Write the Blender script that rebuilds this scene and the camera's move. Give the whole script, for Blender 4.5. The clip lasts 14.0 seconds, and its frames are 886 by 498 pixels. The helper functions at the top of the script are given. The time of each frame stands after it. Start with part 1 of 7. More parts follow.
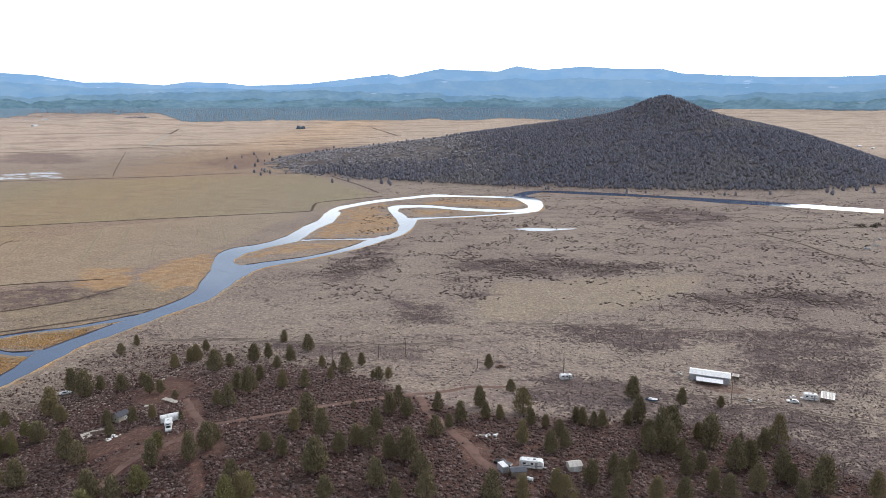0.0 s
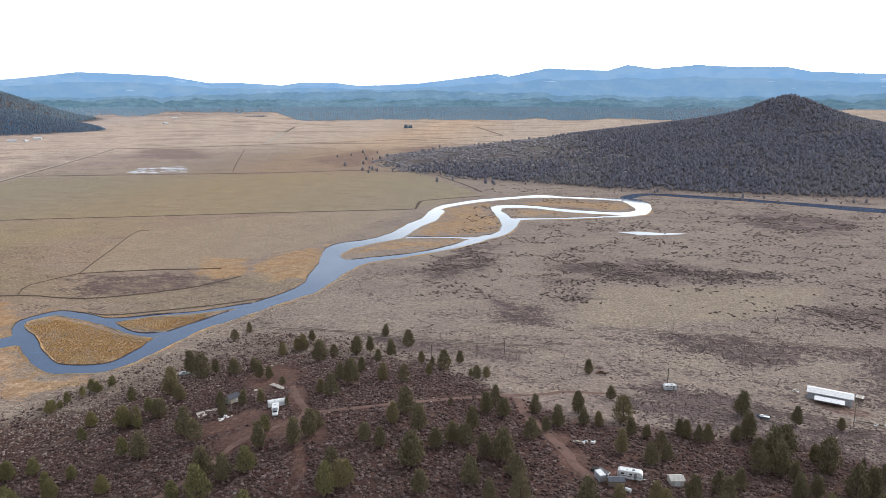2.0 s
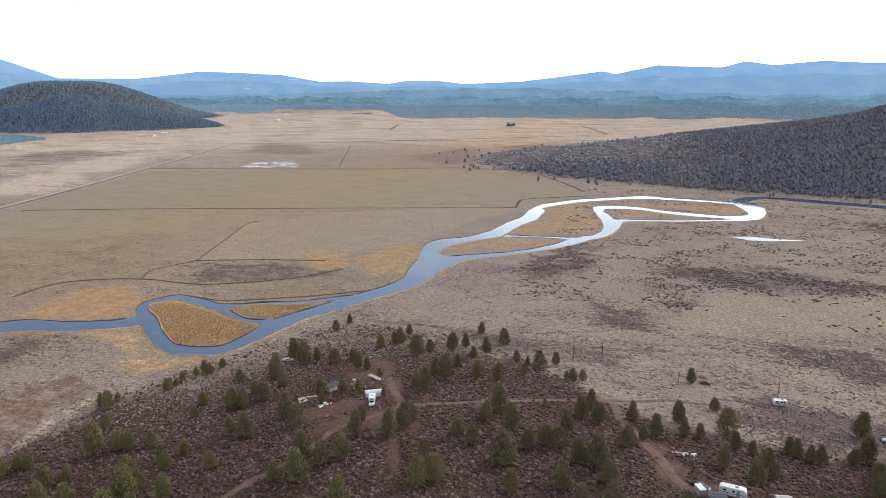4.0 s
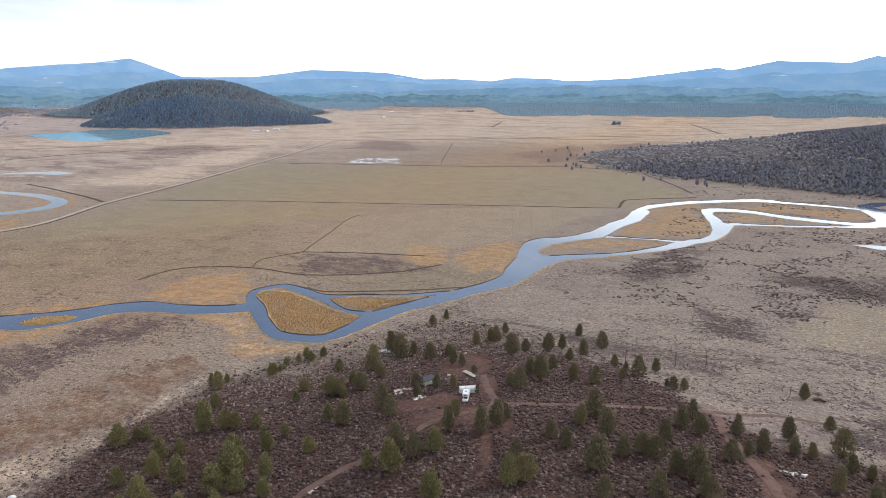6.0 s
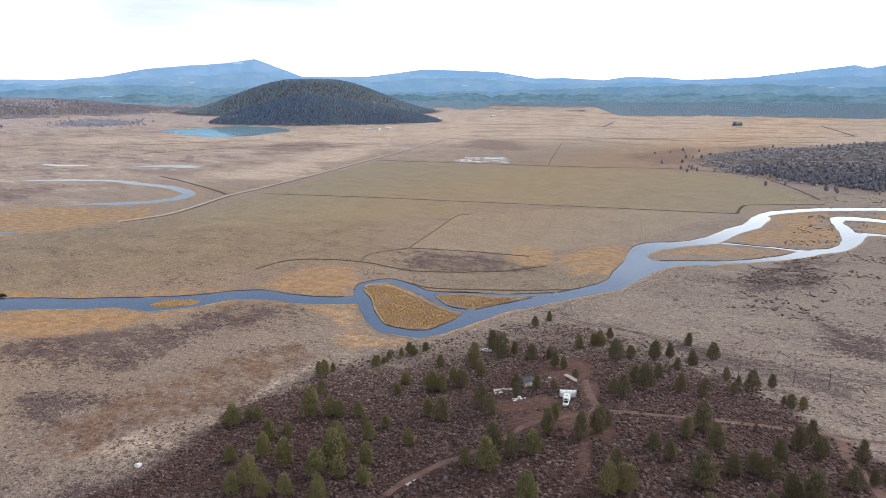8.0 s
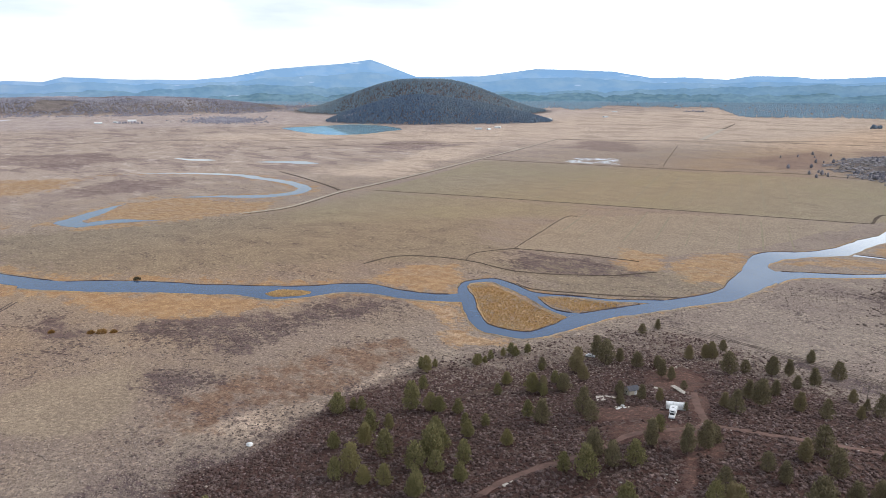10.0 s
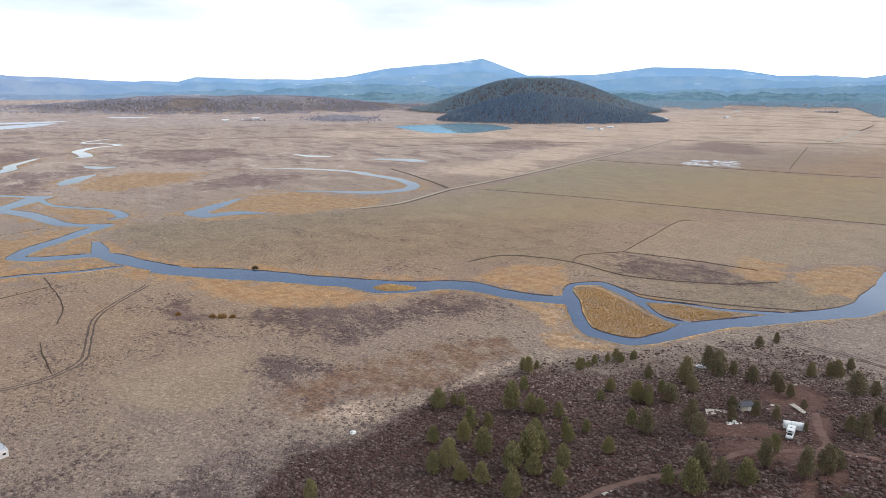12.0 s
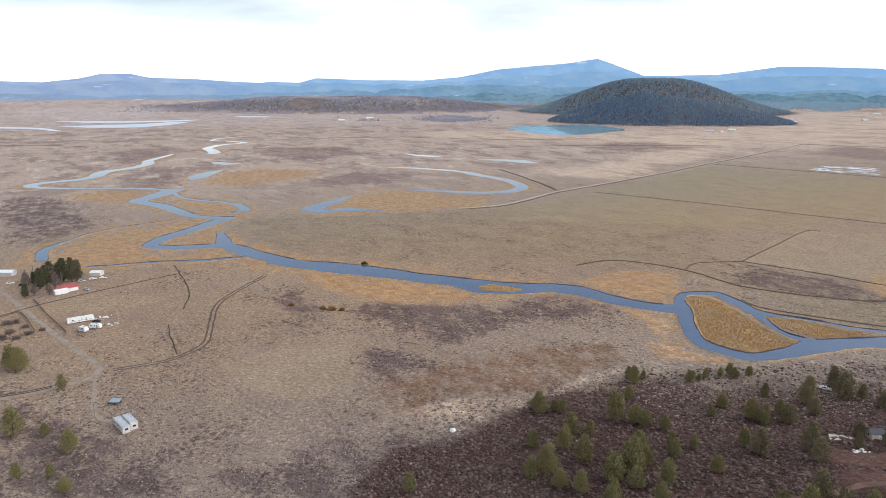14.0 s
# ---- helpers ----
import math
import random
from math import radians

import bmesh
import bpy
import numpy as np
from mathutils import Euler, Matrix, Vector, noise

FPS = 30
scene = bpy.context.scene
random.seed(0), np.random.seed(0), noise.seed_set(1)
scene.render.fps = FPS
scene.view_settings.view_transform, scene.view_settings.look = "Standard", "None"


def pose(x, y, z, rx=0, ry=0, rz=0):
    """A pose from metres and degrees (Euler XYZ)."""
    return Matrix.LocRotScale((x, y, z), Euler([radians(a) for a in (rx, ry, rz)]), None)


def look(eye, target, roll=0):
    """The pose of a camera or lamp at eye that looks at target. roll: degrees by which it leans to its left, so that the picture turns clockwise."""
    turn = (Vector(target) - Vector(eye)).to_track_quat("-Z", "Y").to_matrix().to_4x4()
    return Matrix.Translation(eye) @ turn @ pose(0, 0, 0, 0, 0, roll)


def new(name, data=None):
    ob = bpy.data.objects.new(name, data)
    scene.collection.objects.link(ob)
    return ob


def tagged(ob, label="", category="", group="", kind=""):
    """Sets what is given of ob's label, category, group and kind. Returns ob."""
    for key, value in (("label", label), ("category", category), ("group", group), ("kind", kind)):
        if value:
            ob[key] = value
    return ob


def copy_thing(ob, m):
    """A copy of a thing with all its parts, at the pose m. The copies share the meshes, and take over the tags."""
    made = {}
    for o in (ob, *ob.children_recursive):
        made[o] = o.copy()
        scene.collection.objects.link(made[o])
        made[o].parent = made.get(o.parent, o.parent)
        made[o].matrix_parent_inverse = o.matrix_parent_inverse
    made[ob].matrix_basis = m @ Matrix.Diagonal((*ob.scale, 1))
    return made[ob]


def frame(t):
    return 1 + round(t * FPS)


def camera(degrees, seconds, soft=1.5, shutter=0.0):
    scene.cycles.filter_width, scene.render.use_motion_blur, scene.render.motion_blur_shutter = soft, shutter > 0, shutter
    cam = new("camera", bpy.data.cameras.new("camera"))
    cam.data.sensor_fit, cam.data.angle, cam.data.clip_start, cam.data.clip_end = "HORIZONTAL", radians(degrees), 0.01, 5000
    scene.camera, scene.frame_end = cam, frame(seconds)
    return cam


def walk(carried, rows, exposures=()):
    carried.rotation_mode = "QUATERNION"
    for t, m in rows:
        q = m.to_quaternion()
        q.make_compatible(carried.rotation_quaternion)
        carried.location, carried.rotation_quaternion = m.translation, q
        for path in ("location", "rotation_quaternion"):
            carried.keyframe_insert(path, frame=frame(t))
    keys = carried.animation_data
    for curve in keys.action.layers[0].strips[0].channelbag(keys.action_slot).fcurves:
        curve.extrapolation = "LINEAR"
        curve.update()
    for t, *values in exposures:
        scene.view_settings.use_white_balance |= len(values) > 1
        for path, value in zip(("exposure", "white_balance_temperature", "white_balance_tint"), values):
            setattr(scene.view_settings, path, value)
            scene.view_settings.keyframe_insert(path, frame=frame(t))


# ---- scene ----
cam = camera(65.57, 14.0, soft=0.5)
# a drone that hovers 120 m over the valley floor and turns to its left: seconds, turn, tilt, lean
TURNS = [
    (0, -0.00, -12.48, 0.00),
    (0.5, 2.13, -12.49, -0.02),
    (1, 4.35, -12.49, -0.02),
    (1.5, 6.53, -12.49, -0.02),
    (2, 8.67, -12.50, -0.02),
    (2.5, 10.85, -12.54, -0.03),
    (3, 12.93, -12.59, -0.03),
    (5.5, 23.34, -12.79, -0.02),
    (6, 25.47, -12.85, -0.05),
    (6.5, 27.77, -12.86, -0.09),
    (7, 29.97, -12.87, -0.10),
    (7.5, 32.18, -12.89, -0.06),
    (8, 34.39, -12.91, -0.01),
    (10.5, 45.67, -12.96, 0.07),
    (11, 47.96, -12.99, 0.07),
    (11.5, 50.17, -13.02, 0.07),
    (12, 52.37, -13.03, 0.05),
    (12.5, 54.54, -13.04, 0.04),
    (13, 56.79, -13.03, 0.04),
    (13.5, 59.07, -13.01, 0.05),
    (14, 61.41, -12.98, 0.06),
]
walk(cam, [(t, pose(0, 0, 120, 90 + tilt, 0, turn) @ pose(0, 0, 0, 0, 0, lean)) for t, turn, tilt, lean in TURNS])

# ---- light: a bright, thinly clouded sky with the sun veiled, ahead and to the east ----
SUN_TURN, SUN_HEIGHT = radians(-40), radians(34)
world = bpy.data.worlds.new("sky")
scene.world = world
world.use_nodes = True
wn, wl = world.node_tree.nodes, world.node_tree.links
wn.clear()
w_out, w_back = wn.new("ShaderNodeOutputWorld"), wn.new("ShaderNodeBackground")
w_sky = wn.new("ShaderNodeTexSky")
w_sky.sky_type, w_sky.sun_disc = "NISHITA", False
w_sky.sun_elevation, w_sky.sun_rotation = SUN_HEIGHT, -SUN_TURN
w_sky.air_density, w_sky.dust_density, w_sky.ozone_density = 1.0, 1.0, 2.0
w_back.inputs["Strength"].default_value = 0.15
w_place, w_map = wn.new("ShaderNodeTexCoord"), wn.new("ShaderNodeMapping")
w_map.inputs["Scale"].default_value = (1.6, 1.6, 9.0)
w_noise = wn.new("ShaderNodeTexNoise")
w_noise.inputs["Scale"].default_value, w_noise.inputs["Detail"].default_value = 1.7, 6
w_split, w_ramp = wn.new("ShaderNodeSeparateXYZ"), wn.new("ShaderNodeMapRange")
w_mix = wn.new("ShaderNodeMix")
w_mix.data_type = "RGBA"
w_mix.inputs["B"].default_value = (12.0, 11.9, 11.8, 1)
# the veil is thickest to the east and low down
w_east, w_low = wn.new("ShaderNodeMath"), wn.new("ShaderNodeMath")
w_east.operation, w_low.operation = "MULTIPLY_ADD", "MULTIPLY_ADD"
w_east.inputs[1].default_value, w_low.inputs[1].default_value = 0.3, -2.2
w_ramp.inputs["From Min"].default_value, w_ramp.inputs["From Max"].default_value = 0.34, 0.76
w_ramp.inputs["To Min"].default_value, w_ramp.inputs["To Max"].default_value = 0.28, 1.0
wl.new(w_place.outputs["Generated"], w_map.inputs["Vector"])
wl.new(w_map.outputs["Vector"], w_noise.inputs["Vector"])
wl.new(w_place.outputs["Generated"], w_split.inputs["Vector"])
wl.new(w_split.outputs["X"], w_east.inputs[0])
wl.new(w_noise.outputs["Fac"], w_east.inputs[2])
wl.new(w_split.outputs["Z"], w_low.inputs[0])
wl.new(w_east.outputs["Value"], w_low.inputs[2])
# thin cloud is brightest round the veiled sun
w_dot, w_pow, w_gain, w_glow = wn.new("ShaderNodeVectorMath"), wn.new("ShaderNodeMath"), wn.new("ShaderNodeMath"), wn.new("ShaderNodeVectorMath")
w_dot.operation, w_pow.operation, w_gain.operation, w_glow.operation = "DOT_PRODUCT", "POWER", "MULTIPLY_ADD", "SCALE"
w_dot.inputs[1].default_value = (-math.sin(SUN_TURN) * math.cos(SUN_HEIGHT), math.cos(SUN_TURN) * math.cos(SUN_HEIGHT), math.sin(SUN_HEIGHT))
w_pow.inputs[1].default_value, w_gain.inputs[1].default_value, w_gain.inputs[2].default_value = 2.0, 2.5, 1.05
w_pow.use_clamp = False
w_half = wn.new("ShaderNodeMath")
w_half.operation = "MAXIMUM"
w_half.inputs[1].default_value = 0.0
w_glow.inputs[0].default_value = (11.3, 11.8, 12.2)
wl.new(w_place.outputs["Generated"], w_dot.inputs[0])
wl.new(w_dot.outputs["Value"], w_half.inputs[0])
wl.new(w_half.outputs["Value"], w_pow.inputs[0])
wl.new(w_pow.outputs["Value"], w_gain.inputs[0])
wl.new(w_gain.outputs["Value"], w_glow.inputs["Scale"])
wl.new(w_glow.outputs["Vector"], w_mix.inputs["B"])
w_lift = wn.new("ShaderNodeMath")
w_lift.inputs[1].default_value = 0.5
wl.new(w_low.outputs["Value"], w_lift.inputs[0])
wl.new(w_lift.outputs["Value"], w_ramp.inputs["Value"])
wl.new(w_ramp.outputs["Result"], w_mix.inputs["Factor"])
wl.new(w_sky.outputs["Color"], w_mix.inputs["A"])
wl.new(w_mix.outputs["Result"], w_back.inputs["Color"])
wl.new(w_back.outputs["Background"], w_out.inputs["Surface"])

sun = new("sun", bpy.data.lights.new("sun", "SUN"))
sun.data.energy, sun.data.angle, sun.data.color = 1.5, radians(24), (1.0, 0.89, 0.80)
sun.matrix_world = look((0, 0, 0), (math.sin(SUN_TURN) * math.cos(SUN_HEIGHT), -math.cos(SUN_TURN) * math.cos(SUN_HEIGHT), -math.sin(SUN_HEIGHT)))
scene.view_settings.exposure = -0.3

# ---- materials ----
class Paint:
    """A short way to write node materials."""

    def __init__(self, name, rough=0.9, spec=0.3):
        self.mat = bpy.data.materials.new(name)
        self.mat.use_nodes = True
        self.n, self.l = self.mat.node_tree.nodes, self.mat.node_tree.links
        self.bsdf = self.n["Principled BSDF"]
        self.bsdf.inputs["Roughness"].default_value = rough
        self.bsdf.inputs["Specular IOR Level"].default_value = spec
        self.place = self.n.new("ShaderNodeTexCoord").outputs["Object"]

    def noise(self, scale, detail=4, stretch=None, rough=0.55):
        node = self.n.new("ShaderNodeTexNoise")
        node.inputs["Scale"].default_value, node.inputs["Detail"].default_value = scale, detail
        node.inputs["Roughness"].default_value = rough
        vec = self.place
        if stretch:
            m = self.n.new("ShaderNodeMapping")
            m.inputs["Scale"].default_value, m.inputs["Rotation"].default_value = stretch[:3], (0, 0, stretch[3] if len(stretch) > 3 else 0)
            self.l.new(vec, m.inputs["Vector"])
            vec = m.outputs["Vector"]
        self.l.new(vec, node.inputs["Vector"])
        return node.outputs["Fac"]

    def spots(self, scale, rand=1.0):
        node = self.n.new("ShaderNodeTexVoronoi")
        node.inputs["Scale"].default_value, node.inputs["Randomness"].default_value = scale, rand
        self.l.new(self.place, node.inputs["Vector"])
        return node.outputs["Distance"]

    def span(self, v, a, b, lo=0.0, hi=1.0):
        node = self.n.new("ShaderNodeMapRange")
        node.interpolation_type = "SMOOTHSTEP"
        for k, q in zip(("From Min", "From Max", "To Min", "To Max"), (a, b, lo, hi)):
            node.inputs[k].default_value = q
        self.l.new(v, node.inputs["Value"])
        return node.outputs["Result"]

    def calc(self, op, a, b):
        node = self.n.new("ShaderNodeMath")
        node.operation = op
        for i, v in enumerate((a, b)):
            if isinstance(v, (int, float)):
                node.inputs[i].default_value = v
            else:
                self.l.new(v, node.inputs[i])
        return node.outputs["Value"]

    def mix(self, f, a, b, mode="MIX"):
        node = self.n.new("ShaderNodeMix")
        node.data_type, node.blend_type = "RGBA", mode
        for k, v in (("Factor", f), ("A", a), ("B", b)):
            if isinstance(v, tuple):
                node.inputs[k].default_value = (*v, 1)
            elif isinstance(v, (int, float)):
                node.inputs[k].default_value = v
            else:
                self.l.new(v, node.inputs[k])
        return node.outputs["Result"]

    def attr(self, name):
        node, cut = self.n.new("ShaderNodeAttribute"), self.n.new("ShaderNodeSeparateColor")
        node.attribute_name = name
        self.l.new(node.outputs["Color"], cut.inputs["Color"])
        return [cut.outputs["Red"], cut.outputs["Green"], cut.outputs["Blue"], node.outputs["Alpha"]]

    def each(self):
        return self.n.new("ShaderNodeObjectInfo").outputs["Random"]

    def island(self):
        return self.n.new("ShaderNodeNewGeometry").outputs["Random Per Island"]

    def bump(self, v, strength=0.4, depth=0.3):
        node = self.n.new("ShaderNodeBump")
        node.inputs["Strength"].default_value, node.inputs["Distance"].default_value = strength, depth
        self.l.new(v, node.inputs["Height"])
        self.l.new(node.outputs["Normal"], self.bsdf.inputs["Normal"])

    def done(self, colour, metal=0.0):
        if isinstance(colour, tuple):
            self.bsdf.inputs["Base Color"].default_value = (*colour, 1)
        else:
            self.l.new(colour, self.bsdf.inputs["Base Color"])
        self.bsdf.inputs["Metallic"].default_value = metal
        return self.mat


def plain(name, colour, rough=0.7, metal=0.0, spec=0.4, wear=0.25, scale=1.5):
    """Paint, sheet metal or timber with dirt at two scales."""
    p = Paint(name, rough, spec)
    dirt = p.mix(p.span(p.noise(scale, 5), 0.35, 0.75), colour, tuple(c * (1 - wear) * 0.9 for c in colour))
    dirt = p.mix(p.span(p.noise(scale * 9, 3), 0.4, 0.7, 0.0, wear), dirt, tuple(min(1, c * 1.25) for c in colour))
    return p.done(dirt, metal)


def ground_paint():
    """Dry valley ground. zone_a holds marsh, sage, hay and rust; zone_b straw, knoll soil, bare red earth and forest floor; zone_c dark peat, green sward, pale field and scrub."""
    p = Paint("valley_ground", 1.0, 0.05)
    za, zb, zc = p.attr("zone_a"), p.attr("zone_b"), p.attr("zone_c")
    big, mid, low = p.noise(0.006, 7, rough=0.62), p.noise(0.04, 7, rough=0.66), p.noise(0.15, 7, rough=0.68)
    fine, grain = p.noise(0.55, 6, rough=0.72), p.noise(2.1, 4, rough=0.7)
    wisp = p.noise(0.03, 8, (1, 2.4, 1, 0.6), 0.7)
    tex = p.calc("ADD", p.calc("MULTIPLY", mid, 0.5), p.calc("MULTIPLY", low, 0.5))
    tatter = p.noise(0.055, 9, (1, 1.7, 1, 0.5), 0.78)

    def ragged(mask, lo=0.38, hi=0.62, much=1.0):
        return p.span(p.calc("ADD", mask, p.calc("MULTIPLY", p.calc("SUBTRACT", tatter, 0.52), much * 3.4)), lo, hi)

    def shade(col, f, k):
        return p.mix(f, col, (k, k, k), "MULTIPLY")

    def both(a, b):
        return p.calc("MULTIPLY", a, b)

    cut = p.n.new("ShaderNodeSeparateXYZ")
    p.l.new(p.place, cut.inputs["Vector"])
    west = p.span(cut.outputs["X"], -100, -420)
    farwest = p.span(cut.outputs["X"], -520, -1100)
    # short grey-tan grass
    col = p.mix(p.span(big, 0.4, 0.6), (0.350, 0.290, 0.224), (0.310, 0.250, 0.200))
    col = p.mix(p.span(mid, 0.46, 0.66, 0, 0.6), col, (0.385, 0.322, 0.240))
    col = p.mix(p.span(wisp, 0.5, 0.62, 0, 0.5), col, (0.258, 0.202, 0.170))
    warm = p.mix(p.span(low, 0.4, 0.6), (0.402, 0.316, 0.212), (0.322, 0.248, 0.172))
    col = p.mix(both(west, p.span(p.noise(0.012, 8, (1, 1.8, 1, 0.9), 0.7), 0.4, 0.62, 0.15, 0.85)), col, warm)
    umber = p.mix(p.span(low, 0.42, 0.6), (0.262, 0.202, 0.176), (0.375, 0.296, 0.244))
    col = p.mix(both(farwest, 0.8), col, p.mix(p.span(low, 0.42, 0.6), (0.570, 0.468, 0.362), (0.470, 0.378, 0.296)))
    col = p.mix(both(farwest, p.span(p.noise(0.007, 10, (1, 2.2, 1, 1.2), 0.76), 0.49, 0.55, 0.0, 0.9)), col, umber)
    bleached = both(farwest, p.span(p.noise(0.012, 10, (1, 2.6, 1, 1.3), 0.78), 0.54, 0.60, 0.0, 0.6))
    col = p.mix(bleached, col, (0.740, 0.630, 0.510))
    sward = p.mix(p.span(tex, 0.42, 0.6), (0.345, 0.286, 0.192), (0.262, 0.210, 0.150))
    col = p.mix(both(ragged(zc[1], 0.25, 0.7, 0.7), 0.9), col, sward)
    # mown hay, in faint swathes
    hay = p.mix(p.span(mid, 0.4, 0.62), (0.372, 0.316, 0.206), (0.322, 0.270, 0.178))
    hay = p.mix(p.span(big, 0.44, 0.6, 0, 0.7), hay, (0.356, 0.314, 0.190))
    hay = p.mix(p.span(wisp, 0.5, 0.64, 0, 0.55), hay, (0.246, 0.204, 0.146))
    hay = p.mix(p.span(p.noise(0.03, 6, (7, 0.5, 1, 0.35)), 0.5, 0.62, 0, 0.3), hay, (0.268, 0.226, 0.158))
    col = p.mix(p.span(p.calc("ADD", za[2], p.calc("MULTIPLY", p.calc("SUBTRACT", tatter, 0.5), 0.9)), 0.2, 0.9, 0, 0.85), col, hay)
    col = p.mix(p.span(zc[2], 0.4, 0.6, 0, 0.8), col, p.mix(p.span(tex, 0.42, 0.6), (0.404, 0.334, 0.232), (0.330, 0.270, 0.192)))
    # bleached grass
    straw = p.mix(p.span(low, 0.4, 0.6), (0.760, 0.610, 0.440), (0.600, 0.470, 0.345))
    straw = p.mix(p.span(p.noise(0.0055, 8, (1, 2.6, 1, 0.9), 0.68), 0.5, 0.6, 0, 0.75), straw, (0.330, 0.258, 0.184))
    # haze painted in: straw turns greyer and paler towards the far west
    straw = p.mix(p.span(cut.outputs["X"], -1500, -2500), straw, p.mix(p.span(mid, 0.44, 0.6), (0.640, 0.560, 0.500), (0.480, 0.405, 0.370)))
    col = p.mix(both(ragged(zb[0], 0.4, 1.1, 0.7), 0.85), col, straw)
    rust = p.mix(p.span(low, 0.42, 0.6), (0.210, 0.128, 0.082), (0.285, 0.190, 0.124))
    col = p.mix(both(ragged(za[3], 0.3, 1.1, 1.4), 0.85), col, rust)
    peat = p.mix(p.span(low, 0.4, 0.6), (0.170, 0.114, 0.108), (0.245, 0.178, 0.155))
    col = p.mix(both(ragged(zc[0], 0.4, 1.1, 1.0), 0.7), col, peat)
    sage = p.mix(p.span(fine, 0.42, 0.6), (0.118, 0.086, 0.085), (0.215, 0.163, 0.150))
    col = p.mix(both(ragged(za[1], 0.42, 1.1, 1.7), 0.82), col, sage)
    # golden sedge
    marsh = p.mix(p.span(low, 0.4, 0.6), (0.520, 0.345, 0.178), (0.345, 0.214, 0.112))
    marsh = p.mix(p.span(fine, 0.48, 0.66, 0, 0.7), marsh, (0.700, 0.500, 0.270))
    col = p.mix(both(ragged(za[0], 0.42, 0.68, 1.0), p.span(tex, 0.40, 0.54, 0.5, 0.9)), col, marsh)
    # low bushes, thick in some places and missing in others
    crowd = p.calc("ADD", p.span(p.noise(0.022, 8, (1, 1.9, 1, -0.4), 0.72), 0.44, 0.62), p.calc("MULTIPLY", p.calc("ADD", za[1], zc[3]), 0.6))
    crowd = both(crowd, p.span(p.calc("ADD", p.calc("ADD", za[2], zc[2]), p.calc("MULTIPLY", za[0], 1.4)), 0.1, 0.9, 1.0, 0.12))
    for scale, reach in ((0.24, 0.30), (0.55, 0.33)):
        dot = p.calc("SUBTRACT", both(crowd, reach), p.spots(scale))
        col = p.mix(p.span(dot, -0.10, 0.06, 0, 0.75), col, (0.122, 0.092, 0.084))
    col = p.mix(1.0, col, (0.880, 0.850, 0.905), "MULTIPLY")
    col = p.mix(both(west, p.span(cut.outputs["X"], -650, -430)), col, (1.09, 1.0, 0.90), "MULTIPLY")
    # the knoll
    soil = p.mix(p.span(fine, 0.42, 0.62), (0.060, 0.032, 0.027), (0.150, 0.088, 0.073))
    soil = p.mix(p.span(mid, 0.45, 0.6, 0, 0.6), soil, (0.098, 0.060, 0.051))
    soil = p.mix(both(p.span(low, 0.46, 0.6), p.span(fine, 0.46, 0.6, 0, 0.55)), soil, (0.285, 0.232, 0.205))
    col = p.mix(p.span(p.calc("ADD", zb[1], p.calc("MULTIPLY", p.calc("SUBTRACT", low, 0.5), 0.9)), 0.35, 0.65), col, soil)
    red = p.mix(p.span(fine, 0.4, 0.65), (0.185, 0.108, 0.087), (0.122, 0.070, 0.058))
    col = p.mix(both(ragged(zb[2], 0.35, 0.9, 0.9), 0.7), col, red)
    floor = p.mix(p.span(p.noise(0.03, 6), 0.42, 0.62), (0.088, 0.080, 0.084), (0.150, 0.132, 0.132))
    col = p.mix(zb[3], col, floor)
    # tufts and their gaps
    col = shade(col, p.span(grain, 0.48, 0.60, 0.0, 0.75), 0.5)
    col = p.mix(p.span(fine, 0.48, 0.36, 0.0, 0.75), col, (1.0, 0.95, 0.88), "SOFT_LIGHT")
    col = shade(col, p.span(fine, 0.52, 0.62, 0.0, 0.6), 0.55)
    p.bump(p.calc("ADD", fine, p.calc("MULTIPLY", grain, 0.5)), 0.8, 0.7)
    return p.done(col)


def verge_paint():
    """Riverside grass: tan sward, straw and rusty sedge in patches."""
    p = Paint("bank_grass", 1.0, 0.1)
    col = p.mix(p.span(p.noise(0.35, 5), 0.4, 0.62), (0.34, 0.268, 0.195), (0.25, 0.195, 0.145))
    sedge = p.mix(p.span(p.noise(0.6, 4), 0.4, 0.6), (0.50, 0.33, 0.165), (0.34, 0.21, 0.11))
    col = p.mix(p.span(p.noise(0.022, 6, None, 0.65), 0.46, 0.58), col, sedge)
    return p.done(p.mix(p.span(p.noise(2.2, 4), 0.5, 0.6, 0, 0.6), col, (0.13, 0.10, 0.075)))


def water_paint(name, rough, deep=(0.020, 0.052, 0.125), shallow=(0.028, 0.064, 0.138), ripple=0.05):
    p = Paint(name, rough, 0.5)
    p.bsdf.inputs["IOR"].default_value = 1.42
    if ripple:
        p.bump(p.noise(0.9, 3), ripple, 0.05)
    return p.done(p.mix(p.span(p.noise(0.04, 3), 0.4, 0.6), deep, shallow))


